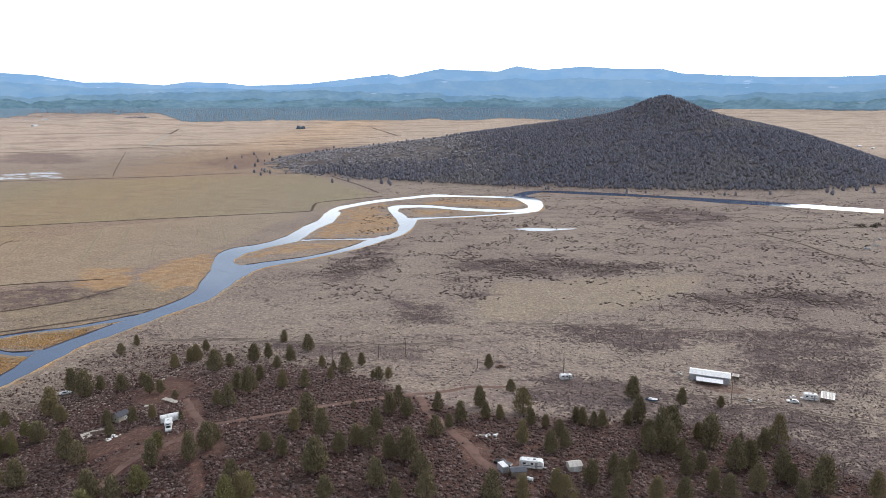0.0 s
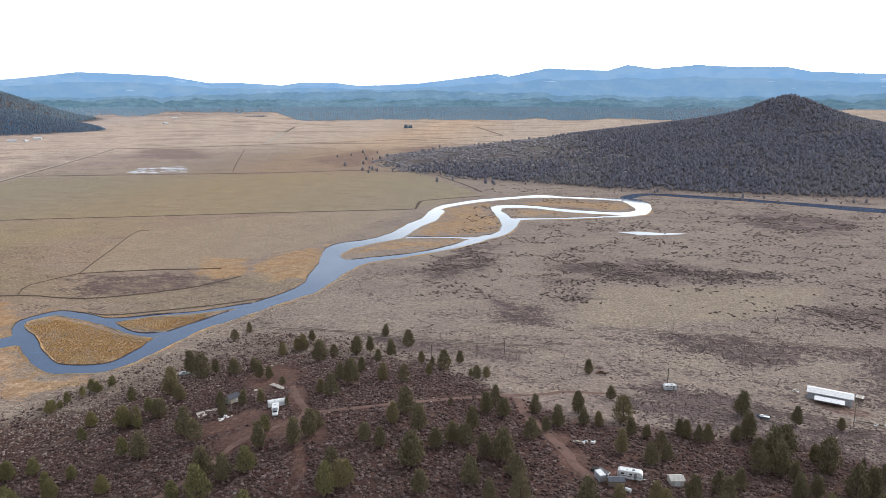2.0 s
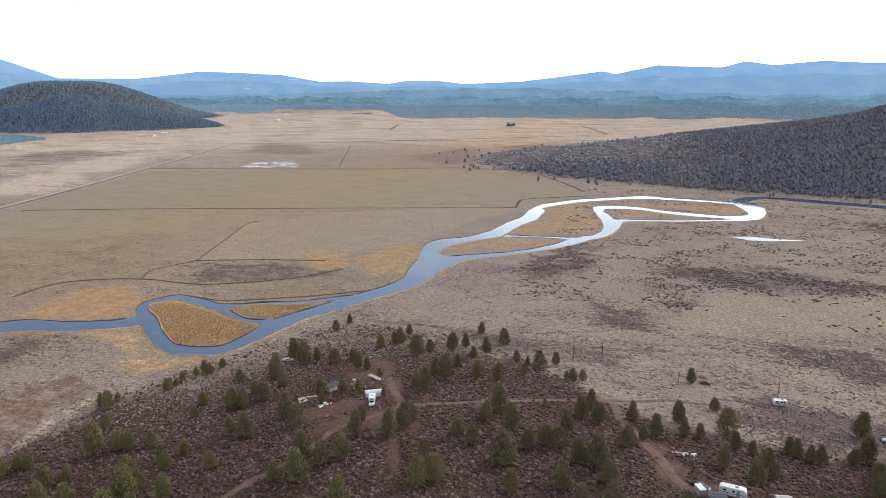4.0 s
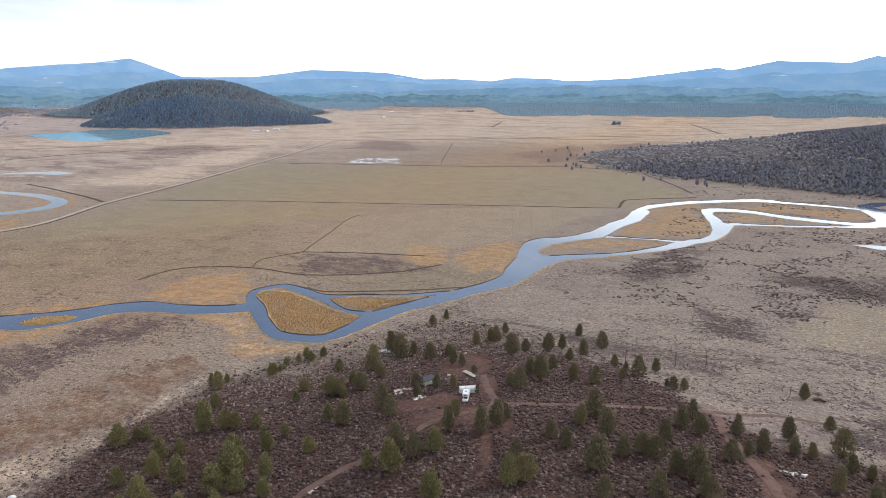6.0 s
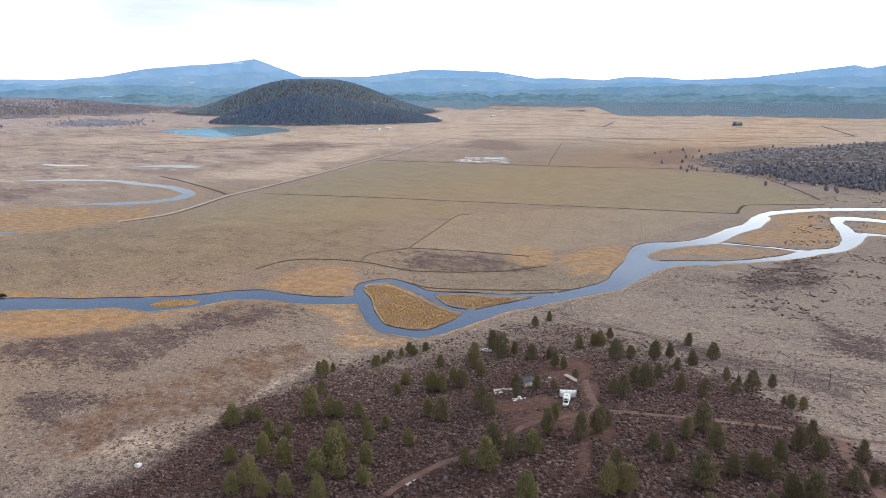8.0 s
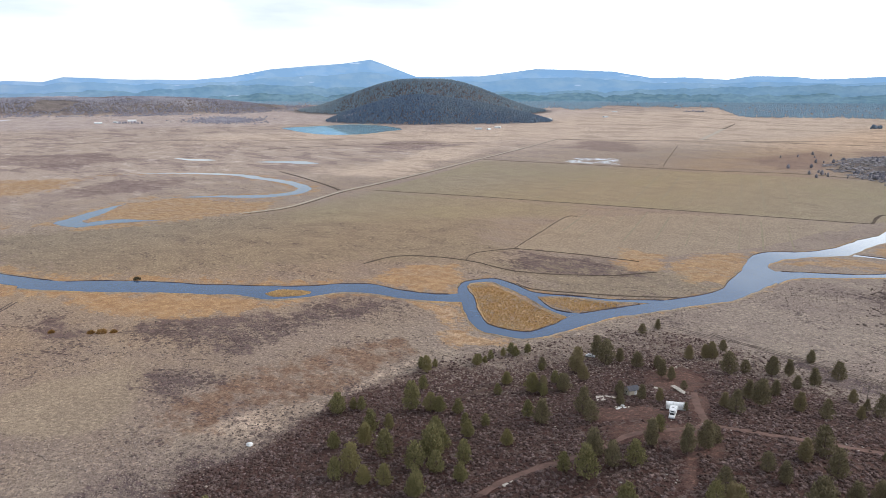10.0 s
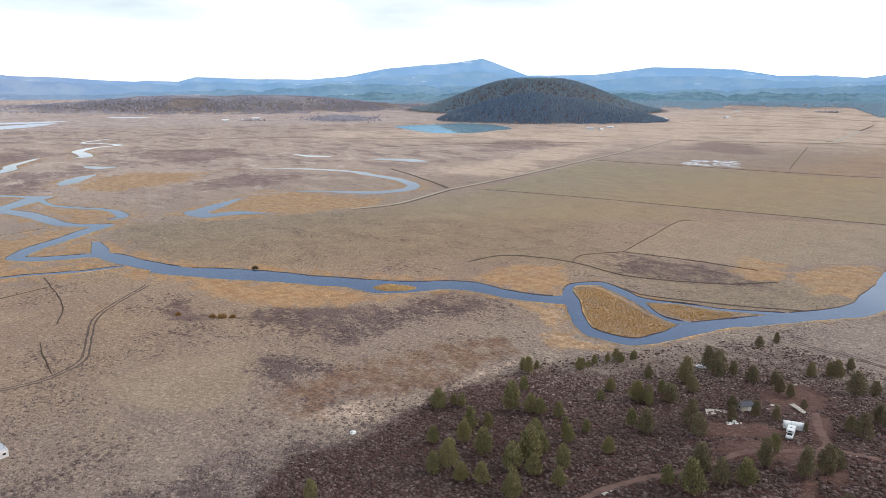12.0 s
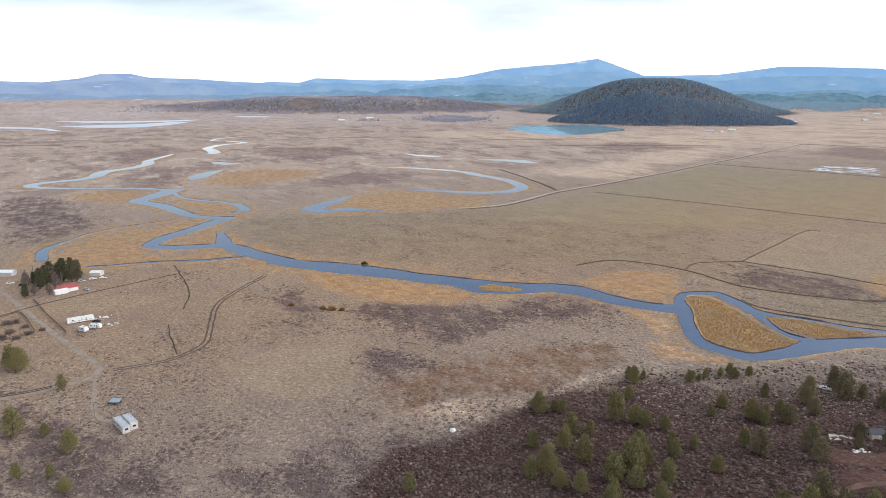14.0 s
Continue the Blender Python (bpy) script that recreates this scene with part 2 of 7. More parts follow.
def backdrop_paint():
    """Mountains so far off that the air's blue outshines them; this haze is painted on as a glow."""
    p = Paint("far_mountains_haze_glow", 1.0, 0.0)
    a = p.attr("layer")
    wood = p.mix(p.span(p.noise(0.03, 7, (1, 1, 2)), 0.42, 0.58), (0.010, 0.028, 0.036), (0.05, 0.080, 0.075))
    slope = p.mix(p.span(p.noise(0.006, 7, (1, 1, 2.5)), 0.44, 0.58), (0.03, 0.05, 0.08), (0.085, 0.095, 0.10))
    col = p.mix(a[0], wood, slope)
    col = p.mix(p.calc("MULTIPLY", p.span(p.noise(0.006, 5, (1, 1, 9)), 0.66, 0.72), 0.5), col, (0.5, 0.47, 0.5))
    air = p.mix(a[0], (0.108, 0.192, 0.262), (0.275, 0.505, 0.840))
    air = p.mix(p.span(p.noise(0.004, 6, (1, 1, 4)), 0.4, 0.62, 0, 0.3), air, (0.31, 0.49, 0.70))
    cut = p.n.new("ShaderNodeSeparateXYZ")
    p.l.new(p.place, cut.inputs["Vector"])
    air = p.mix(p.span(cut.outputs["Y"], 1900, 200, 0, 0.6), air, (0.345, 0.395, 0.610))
    # haze as emission, deeper blue on the farther layers
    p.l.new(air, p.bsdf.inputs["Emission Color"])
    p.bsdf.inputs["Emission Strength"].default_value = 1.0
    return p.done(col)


def foliage_paint(name, dark, light, dry, by_island=True):
    p = Paint(name, 0.9, 0.15)
    who = p.each()
    v = p.island() if by_island else p.noise(0.5, 3)
    col = p.mix(p.span(v, 0.0, 1.0), dark, light)
    col = p.mix(p.span(who, 0.55, 1.0, 0, 0.7), col, dry)
    return p.done(col)


def stuff_paint(name, dark, light, dry, patch=0.01, leafy=False):
    p = Paint(name, 0.95, 0.1)
    col = p.mix(p.island(), dark, light)
    col = p.mix(p.span(p.noise(patch, 5), 0.45, 0.7, 0, 0.75), col, dry)
    if leafy:
        twigs = p.noise(3.2, 5, rough=0.75)
        col = p.mix(p.span(twigs, 0.56, 0.44, 0, 0.8), col, (0.42, 0.40, 0.40), "MULTIPLY")
        p.bump(twigs, 1.0, 0.35)
    return p.done(col)


GROUND, WATER, BACKDROP = ground_paint(), water_paint("river_water", 0.05), backdrop_paint()
# pale base colour stands in for bright sky mirrored in the lake
LAKE_SKY_TINT = water_paint("lake_water_sky_tint", 0.02, (0.30, 0.52, 0.60), (0.33, 0.55, 0.62), 0.0)
CROWN = foliage_paint("juniper_foliage", (0.124, 0.101, 0.060), (0.226, 0.188, 0.110), (0.255, 0.200, 0.104))
CROWN_DARK = foliage_paint("fir_foliage", (0.046, 0.048, 0.027), (0.110, 0.106, 0.062), (0.12, 0.095, 0.06))
CROWN_PINE = foliage_paint("pine_foliage", (0.120, 0.107, 0.050), (0.245, 0.218, 0.100), (0.230, 0.190, 0.085))
TWIGS = foliage_paint("bare_twigs", (0.095, 0.066, 0.062), (0.210, 0.160, 0.150), (0.20, 0.14, 0.12))
BARK = plain("bark", (0.13, 0.095, 0.075), 0.95, scale=3)
DEAD = plain("dead_wood", (0.20, 0.17, 0.15), 0.9, scale=3)
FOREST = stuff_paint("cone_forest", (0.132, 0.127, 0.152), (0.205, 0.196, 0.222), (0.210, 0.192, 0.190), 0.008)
# the dome's wood is coloured bluish to stand in for haze
FOREST_DOME_HAZED = stuff_paint("dome_forest_hazed", (0.074, 0.112, 0.172), (0.130, 0.172, 0.232), (0.140, 0.172, 0.205), 0.003)
# rear wood painted lighter than the dome's, as sunlit and hazier
FOREST_REAR_HAZED = stuff_paint("rear_forest_hazed", (0.120, 0.172, 0.220), (0.190, 0.245, 0.290), (0.220, 0.262, 0.285), 0.003)
# aerial haze is put into this base colour, blue and lightened
FOREST_FAR_HAZED = stuff_paint("valley_forest_hazed", (0.225, 0.338, 0.430), (0.275, 0.385, 0.470), (0.300, 0.398, 0.470), 0.003)
# mesa wood lightened and greyed in its colour for haze
FOREST_MESA_HAZED = stuff_paint("mesa_forest_hazed", (0.165, 0.164, 0.205), (0.275, 0.262, 0.300), (0.40, 0.37, 0.38), 0.004)
SAGE = stuff_paint("sagebrush", (0.145, 0.099, 0.092), (0.262, 0.184, 0.170), (0.285, 0.202, 0.178), 0.02, True)
BLEACHED = stuff_paint("bleached_sage", (0.285, 0.222, 0.186), (0.440, 0.350, 0.294), (0.410, 0.325, 0.258), 0.02, True)
BRUSH = stuff_paint("dark_brush", (0.084, 0.054, 0.047), (0.146, 0.097, 0.085), (0.160, 0.108, 0.090), 0.02, True)
PLAINBRUSH = stuff_paint("plain_brush", (0.150, 0.114, 0.102), (0.245, 0.190, 0.164), (0.225, 0.175, 0.150), 0.02, True)
GREYSCRUB = stuff_paint("grey_scrub", (0.150, 0.138, 0.142), (0.340, 0.310, 0.315), (0.300, 0.272, 0.270), 0.02)
REED = stuff_paint("marsh_reed", (0.36, 0.215, 0.088), (0.64, 0.425, 0.185), (0.60, 0.44, 0.24), 0.06)
STONE = stuff_paint("field_stone", (0.20, 0.17, 0.15), (0.42, 0.37, 0.33), (0.27, 0.22, 0.19), 0.05)
MARSHMAT = plain("marsh_turf", (0.32, 0.20, 0.09), 1.0, spec=0.1, wear=0.4, scale=0.5)
BANK = plain("peat_bank", (0.10, 0.068, 0.055), 1.0, spec=0.1, wear=0.4, scale=0.4)
BANK_GRASS = verge_paint()
DITCH = plain("ditch_growth", (0.105, 0.078, 0.058), 1.0, spec=0.1, wear=0.4, scale=0.25)
GRAVEL = plain("pale_gravel", (0.43, 0.375, 0.31), 1.0, spec=0.1, wear=0.3, scale=0.3)
LANE = plain("lane_gravel", (0.315, 0.258, 0.212), 1.0, spec=0.1, wear=0.35, scale=0.25)
DIRT = plain("track_dirt", (0.168, 0.103, 0.084), 1.0, spec=0.1, wear=0.3, scale=0.3)
RUT = plain("dark_rut", (0.120, 0.090, 0.074), 1.0, spec=0.1, wear=0.3, scale=0.3)
STRAWLINE = plain("mown_edge", (0.275, 0.232, 0.158), 1.0, spec=0.1, wear=0.3, scale=0.3)
# ice colour, also painted on the wet flats as reflected sky
ICE_AND_SKY_WHITE = plain("flood_ice_and_sky_white", (0.62, 0.66, 0.72), 0.35, spec=0.5, wear=0.5, scale=0.06)


# ---- lie of the land ----
def smooth(a, b, v):
    s = np.clip((v - a) / (b - a), 0, 1)
    return s * s * (3 - 2 * s)


def bump(x, y, cx, cy, left, right, near, far, turn=0.0):
    """Distance from a hill's top, 1 at its foot, with a radius of its own on each side."""
    c, s = math.cos(turn), math.sin(turn)
    u, v = (x - cx) * c + (y - cy) * s, -(x - cx) * s + (y - cy) * c
    return np.hypot(u / np.where(u < 0, left, right), v / np.where(v < 0, near, far))


def dome_reach(x, y):
    return bump(x, y, -2035, 1996, 365, 553, 320, 400, 0.8)


def rear_reach(x, y):
    return bump(x, y, -2540, 2551, 640, 620, 380, 380, 0.784)


def terrain(x, y):
    """Height of the bare ground over the valley floor, in metres."""
    x, y = np.asarray(x, float), np.asarray(y, float)
    d = np.hypot(x, y)
    # the juniper knoll below
    h = 22 * np.exp(-((x + 44) / np.where(x < -44, 92, 150)) ** 2 - ((y - 164) / np.where(y < 164, 150, 112)) ** 2)
    # the wooded cinder cone with its small crown and long flank
    r = bump(x, y, 423, 1334, 760, 385, 455, 480)
    crest = 1 - np.minimum(r, 1) ** (1 + 0.6 * smooth(390, 640, x))
    h += 96 * crest + 25 * np.exp(-((x - 423) ** 2 + (y - 1334) ** 2) / 75 ** 2)
    # the wooded dome behind the lake
    r = dome_reach(x, y)
    h += 100 * (1 - np.minimum(r, 1) ** 1.5)
    h = np.maximum(h, 156 * (1 - smooth(0.12, 1.08, rear_reach(x, y))))
    # the low wooded mesa
    r = bump(x, y, -3560, 1370, 1100, 1000, 420, 520, 1.2)
    h += 52 * (1 - smooth(0.35, 1.0, r))
    # the valley floor lifts towards the mountains
    return h + 95 * (np.clip(d - 2600, 0, None) / 2300) ** 2

# ---- the plan, in metres from the point under the drone: x east, y north ----
RIVER_EAST = [(481, 742, 464, 714), (424, 774, 408, 744), (392, 790, 378, 762), (341, 815, 328, 783), (303, 832, 294, 807), (265, 848, 259, 827), (227, 867, 220,
    843), (161, 888, 157, 865), (126, 894, 124, 875), (106, 884, 102, 845), (88, 857, 85, 828)]
RIVER_NORTH_ARM = [(106, 845, 103, 821), (85, 843, 84, 824), (58, 846, 57, 832), (16.8, 853.1, 16.5, 835.9), (-11.3, 861.2, -11.0, 836.3), (-52.3, 833.2, -51.0,
    812.0), (-84.3, 807.2, -82.0, 785.0), (-112.8, 769.9, -111.3, 737.6), (-121.8, 744.7, -107.8, 722.7), (-124.7, 706.8, -107.9, 687.1), (-124.5, 672.5,
    -108.3, 660.9), (-132.4, 640.7, -116.8, 630.1), (-135.9, 606.4, -120.5, 594.4), (-141.4, 585.2, -123.5, 571.7), (-150.7, 562.6, -138.4, 552.0), (-162.5,
    552.5, -150.2, 533.6), (-171.7, 542.8, -156.3, 514.6), (-176.0, 525.3, -156.0, 497.3), (-172.0, 501.8, -148.2, 479.8), (-165.7, 475.0, -137.9, 457.3)]
RIVER_SOUTH_ARM = [(84, 838, 111, 840), (91.1, 806.7, 115.5, 804.0), (94.8, 777.0, 114.0, 770.2), (93.3, 752.8, 101.5, 727.2), (75.5, 740.0, 79.7, 722.0),
    (45.6, 745.4, 44.6, 726.6), (15.2, 754.9, 14.8, 735.5), (-16.4, 772.9, -15.9, 752.6), (-45.4, 774.9, -43.9, 750.5), (-61.4, 757.2, -47.9, 734.6), (-56.8,
    722.7, -43.1, 716.4), (-48.9, 688.1, -32.7, 686.0), (-44.3, 662.5, -25.3, 673.4), (-41.4, 635.8, -28.2, 636.7), (-44.4, 610.6, -35.1, 600.8), (-54.7, 594.2,
    -48.3, 577.4), (-65.3, 576.1, -58.5, 558.0), (-76.7, 552.1, -72.4, 537.3), (-91.8, 529.6, -88.9, 517.7), (-110.5, 510.2, -108.2, 499.0), (-126.1, 501.4,
    -122.2, 485.3), (-139.2, 493.0, -130.4, 476.0), (-148.5, 485.1, -133.4, 467.3), (-158.5, 472.2, -135.4, 454.3)]
RIVER_SPLIT = [(-126.6, 579.5, -124.1, 573.0), (-90.3, 583.0, -88.9, 578.0), (-58.6, 585.5, -57.3, 576.0)]
RIVER_BACKWATER = [(-30.6, 689.5, -30.0, 676.3), (2.7, 693.6, 2.7, 685.3), (43.4, 706.9, 43.0, 698.3), (91.9, 726.5, 90.7, 715.7)]
RIVER_BEND = [(-174.2, 511.3, -147.3, 487.0), (-168.6, 489.0, -137.6, 470.4), (-163.4, 463.4, -137.2, 447.9), (-160.7, 440.1, -137.4, 431.6), (-156.2, 422.1,
    -138.8, 419.4), (-158.1, 406.0, -142.1, 395.9), (-163.1, 390.3, -152.7, 374.6), (-170.9, 373.5, -160.8, 355.8), (-174.8, 359.5, -165.2, 342.4), (-180.7,
    347.5, -171.0, 332.4), (-185.4, 335.3, -175.6, 320.9), (-189.9, 323.5, -178.4, 307.1), (-193.9, 314.7, -180.4, 295.6), (-194.6, 305.8, -181.7, 283.8),
    (-194.2, 292.0, -184.7, 272.7), (-195.2, 276.1, -188.7, 263.4), (-198.6, 269.9, -193.8, 258.6), (-206.7, 266.2, -205.7, 255.7), (-218.8, 267.5, -217.5,
    256.8), (-230.7, 274.6, -232.0, 264.9), (-241.9, 284.2, -245.0, 276.2), (-252.0, 294.2, -256.5, 287.6), (-266.1, 305.7, -267.2, 296.7), (-275.6, 314.2,
    -278.5, 308.0)]
RIVER_REACH = [(-264.2, 303.0, -250.5, 283.7), (-268.8, 299.0, -256.2, 285.5), (-277.4, 287.7, -266.6, 276.9), (-293.7, 281.1, -281.1, 269.5), (-309.2, 277.2,
    -294.8, 264.7), (-322.9, 275.3, -305.8, 261.1), (-336.5, 263.7, -320.4, 251.4), (-347.9, 245.5, -328.2, 231.8), (-363.8, 230.0, -340.6, 211.4), (-382.7,
    215.4, -361.6, 203.6), (-401.1, 199.6, -379.9, 188.9), (-424.4, 185.0, -400.2, 174.3), (-452.9, 162.5, -425.0, 152.2), (-474.5, 140.2, -450.8, 132.9),
    (-499.8, 126.4, -474.5, 115.6)]
RIVER_ISLAND_ARM = [(-277.1, 306.0, -271.5, 309.5), (-282.3, 316.1, -277.5, 319.1), (-282.6, 326.8, -276.1, 324.6), (-277.6, 337.9, -270.7, 331.0), (-270.5,
    340.7, -264.8, 331.6), (-257.0, 338.0, -252.4, 327.2), (-244.8, 333.4, -238.3, 321.6), (-235.8, 331.7, -231.8, 324.2), (-222.7, 338.4, -220.4, 334.8),
    (-210.3, 344.6, -208.1, 341.0), (-194.5, 351.6, -192.1, 347.4), (-181.0, 362.8, -176.8, 358.3), (-167.9, 375.3, -165.3, 365.4)]
RIVER_ISLAND_GAP = [(-244.8, 327.5, -235.0, 329.3), (-232.3, 319.8, -226.2, 322.2), (-221.8, 314.2, -212.3, 313.6), (-206.7, 307.0, -202.4, 312.0), (-195.4,
    305.3, -193.9, 314.7)]
RIVER_OXBOW = [(-450, 135, -458, 150), (-478, 120, -485, 135), (-512, 106, -518, 122), (-542, 97, -550, 111), (-546, 87, -560, 93), (-552, 69, -566, 74),
    (-560, 54, -571, 63), (-577, 44, -578, 57), (-596, 52, -589, 64), (-615, 66, -605, 76), (-632, 84, -622, 95), (-652, 101, -642, 113), (-672, 120, -661,
    131), (-681, 129, -670, 140)]
RIVER_CUT = [(-546, 95, -544, 108), (-568, 99, -566, 111), (-584, 102, -583, 112), (-601, 106, -600, 113)]
RIVER_LOOP = [(-668, 134, -677, 137), (-670, 124, -681, 130), (-679, 109, -690, 118), (-693, 97, -699, 110), (-719, 88, -723, 103), (-758, 80, -762, 96),
    (-786, 70, -793, 87), (-806, 59, -814, 77), (-827, 54, -823, 74), (-847, 65, -835, 83), (-868, 79, -855, 99), (-890, 92, -877, 113), (-910, 104, -895,
    126)]
RIVER_EYOT_ARM = [(-878, 111, -878, 103), (-828, 114, -826, 107), (-799, 130, -794, 123), (-777, 148, -772, 140), (-750, 160, -747, 149), (-721, 163, -722,
    151), (-701, 155, -707, 147), (-697, 142, -705, 139)]
RIVER_WEST = [(-897, 102, -904, 111), (-927, 76, -936, 84), (-946, 45, -957, 51), (-965, 9, -976, 15), (-985, -28, -995, -20), (-1016, -53, -1021, -37),
    (-1046, -48, -1034, -31), (-1067, -22, -1048, -12), (-1075, 4, -1058, 16), (-1097, 22, -1088, 41), (-1144, 32, -1136, 54), (-1174, 48, -1158, 65), (-1192,
    73, -1176, 88), (-1215, 92, -1205, 111), (-1255, 110, -1249, 130), (-1289, 113, -1286, 131), (-1323, 127, -1317, 140), (-1413, 174, -1410, 182)]
RIVER_FAR = [(-1390, 227, -1378, 233), (-1400, 243, -1391, 263), (-1467, 251, -1465, 275), (-1532, 254, -1526, 276), (-1614, 299, -1601, 315), (-1655, 361,
    -1650, 378), (-1722, 339, -1728, 352), (-1767, 309, -1765, 321), (-1839, 356, -1832, 364), (-1882, 412, -1875, 418)]
SLOUGH = [(-527, 4, -524, 3), (-523, 21, -520, 21), (-521, 42, -517, 41), (-514, 66, -509, 64), (-508, 82, -502, 81), (-506, 107, -501, 107)]
CREEK = [(-559, -28, -560, -19), (-587, -28, -587, -20), (-607, -23, -605, -17), (-625, -10, -623, -7), (-648, 5, -646, 7), (-665, 24, -663, 25), (-677,
    49, -675, 50), (-683, 72, -681, 73), (-690, 87, -688, 88)]
HORSESHOE = [(-1046, 395, -1032, 389), (-1026, 445, -1012, 435), (-988, 487, -976, 473), (-947, 514, -937, 496), (-905, 535, -900, 512), (-848, 535, -846,
    512), (-793, 539, -795, 516), (-742, 528, -749, 507), (-708, 512, -721, 494), (-684, 483, -706, 474), (-680, 450, -707, 454), (-690, 421, -714, 438),
    (-720, 391, -741, 410), (-748, 363, -765, 376), (-779, 330, -786, 335)]
POOL_ARM = [(-755, 304, -762, 299), (-736, 284, -748, 274), (-709, 258, -725, 243), (-689, 238, -708, 221), (-685, 232, -691, 205), (-675, 231, -653, 212),
    (-676, 254, -650, 244), (-653, 276, -636, 264), (-636, 291, -629, 286)]
POND_ARC = [(-1067, 652, -1040, 636), (-1037, 687, -1003, 665), (-1014, 708, -965, 674), (-973, 721, -935, 693)]
POND_STRIP = [(-1233, 585, -1211, 574), (-1188, 593, -1156, 577), (-1146, 622, -1116, 606)]
POOL_EAST = [(-1228, 228, -1220, 209), (-1199, 249, -1170, 221), (-1191, 262, -1175, 260)]
POOL_SOUTH = [(-991, 135, -982, 153), (-1027, 145, -1012, 176), (-1069, 169, -1053, 194), (-1106, 209, -1100, 217)]
WET_FLAT_A = [(-3096, -35, -2979, -34), (-3020, 175, -2858, 164), (-2982, 378, -2858, 361), (-3057, 521, -2890, 492)]
WET_FLAT_B = [(-2776, -16, -2580, -16), (-2754, 122, -2515, 110), (-2777, 253, -2494, 226), (-2949, 459, -2741, 426)]
WET_FLAT_C = [(-2805, -252, -2694, -243), (-2739, -184, -2625, -177), (-2654, -84, -2539, -81), (-2463, -3, -2297, -4)]
WET_FLAT_D = [(-3176, 675, -3092, 657), (-3117, 823, -3033, 801)]
POND = [(65.3, 630.0, 64.7, 624.4), (82.9, 635.7, 80.4, 616.2), (100.6, 630.0, 98.9, 618.9), (125.9, 632.8, 124.8, 627.2)]
SNOW_FLAT_A = [(-676, 1049, -653, 1012), (-638, 1072, -612, 1027), (-578, 1096, -546, 1034)]
SNOW_FLAT_B = [(-687, 1088, -677, 1072), (-662, 1113, -647, 1088), (-611, 1139, -589, 1096)]
LAKE = [(-1972, 1312, -1942, 1291), (-1980, 1379, -1755, 1223), (-1980, 1463, -1612, 1192), (-2004, 1594, -1538, 1224), (-1966, 1667, -1528, 1297), (-1807,
    1630, -1582, 1429), (-1652, 1556, -1605, 1512)]
ISLE_GRASS = [(-276.1, 313.7), (-273.7, 322.9), (-261.8, 325.9), (-239.1, 317.1), (-218.3, 308.3), (-203.4, 303.5), (-194.7, 304.1), (-192.0, 281.4), (-198.3,
    269.8), (-210.5, 265.1), (-228.3, 271.7), (-248.2, 292.0)]
ISLE_EAST = [(-230.9, 324.1), (-229.5, 334.9), (-212.2, 336.6), (-194.2, 342.0), (-184.6, 352.6), (-187.0, 330.4), (-196.0, 317.1), (-209.2, 316.0)]
ISLE_SMALL = [(-353.0, 217.0), (-353.1, 227.5), (-337.3, 238.1), (-334.7, 230.0), (-344.1, 217.6)]
ISLE_BIG = [(-117.3, 585.3), (-109.2, 674.9), (-108.5, 741.8), (-86.5, 778.1), (-61.3, 786.7), (-61.9, 738.0), (-47.9, 701.7), (-43.0, 644.3), (-47.9, 608.1),
    (-66.0, 587.8)]
ISLE_LONG = [(-155.4, 502.8), (-152.4, 525.7), (-132.5, 555.1), (-107.4, 571.0), (-62.1, 573.3), (-84.2, 544.3), (-108.5, 527.7), (-142.3, 504.7)]
ISLE_HOOK = [(-41.7, 738.0), (-14.9, 749.6), (39.7, 723.1), (80.6, 712.3), (39.3, 715.8), (-2.4, 708.7), (-25.5, 694.8), (-39.3, 715.8)]
ISLE_TOP = [(-54.8, 786.7), (-2.8, 832.3), (79.0, 822.9), (94.2, 778.3), (66.0, 749.7), (-2.6, 774.0)]
LEVEE_ROAD = [(-1010.6, 1486.0), (-869.1, 1114.2), (-805.4, 935.0), (-727.7, 719.5), (-681.6, 576.3), (-664.9, 520.4), (-625.4, 439.1), (-611.5, 397.5),
    (-615.2, 353.8)]
WHITE_ROAD = [(-733.4, 1725.1), (-896.8, 2278.6)]
WHITE_ROAD_FAR = [(-896.8, 2278.6), (-1005.1, 2662.6)]
DITCH_A = [(-799.2, 950.8), (-628.2, 998.6), (-429.9, 1057.5), (-315.4, 1108.3), (-209.7, 1098.1)]
DITCH_B = [(-639.7, 557.2), (-522.2, 604.0), (-404.4, 642.8), (-277.0, 685.7), (-141.2, 728.6)]
DITCH_C = [(-319.6, 419.1), (-340.5, 481.9), (-368.1, 564.0), (-360.3, 572.7)]
DITCH_D = [(-319.6, 419.1), (-274.3, 436.0), (-228.4, 447.1)]
DITCH_E = [(-367.4, 305.7), (-368.7, 327.0), (-363.7, 343.9), (-339.3, 359.1), (-317.5, 364.8), (-296.6, 364.5), (-276.7, 364.1), (-255.3, 373.9), (-236.5,
    387.4), (-221.6, 400.3), (-205.6, 428.9)]
DITCH_F = [(-1010.6, 1486.0), (-811.7, 1608.0), (-577.8, 1803.3), (-268.6, 2047.2), (-132.0, 2217.3)]
DITCH_G = [(-145.4, 2209.1), (-283.1, 2762.5)]
DITCH_H = [(-510.9, 1064.2), (-553.9, 1166.1), (-701.4, 1529.4)]
DITCH_I = [(-256.3, 340.0), (-242.5, 336.3), (-226.2, 343.6), (-195.7, 361.0), (-167.1, 381.8)]
DITCH_J = [(-672.2, 526.3), (-729.4, 546.5), (-821.5, 572.1), (-898.1, 590.1)]
DITCH_K = [(-141.2, 728.6), (-145.9, 785.2), (-127.5, 805.9), (-75.2, 843.1)]
DITCH_L = [(-170.5, 1056.5), (-120.2, 961.7), (-81.2, 873.3)]
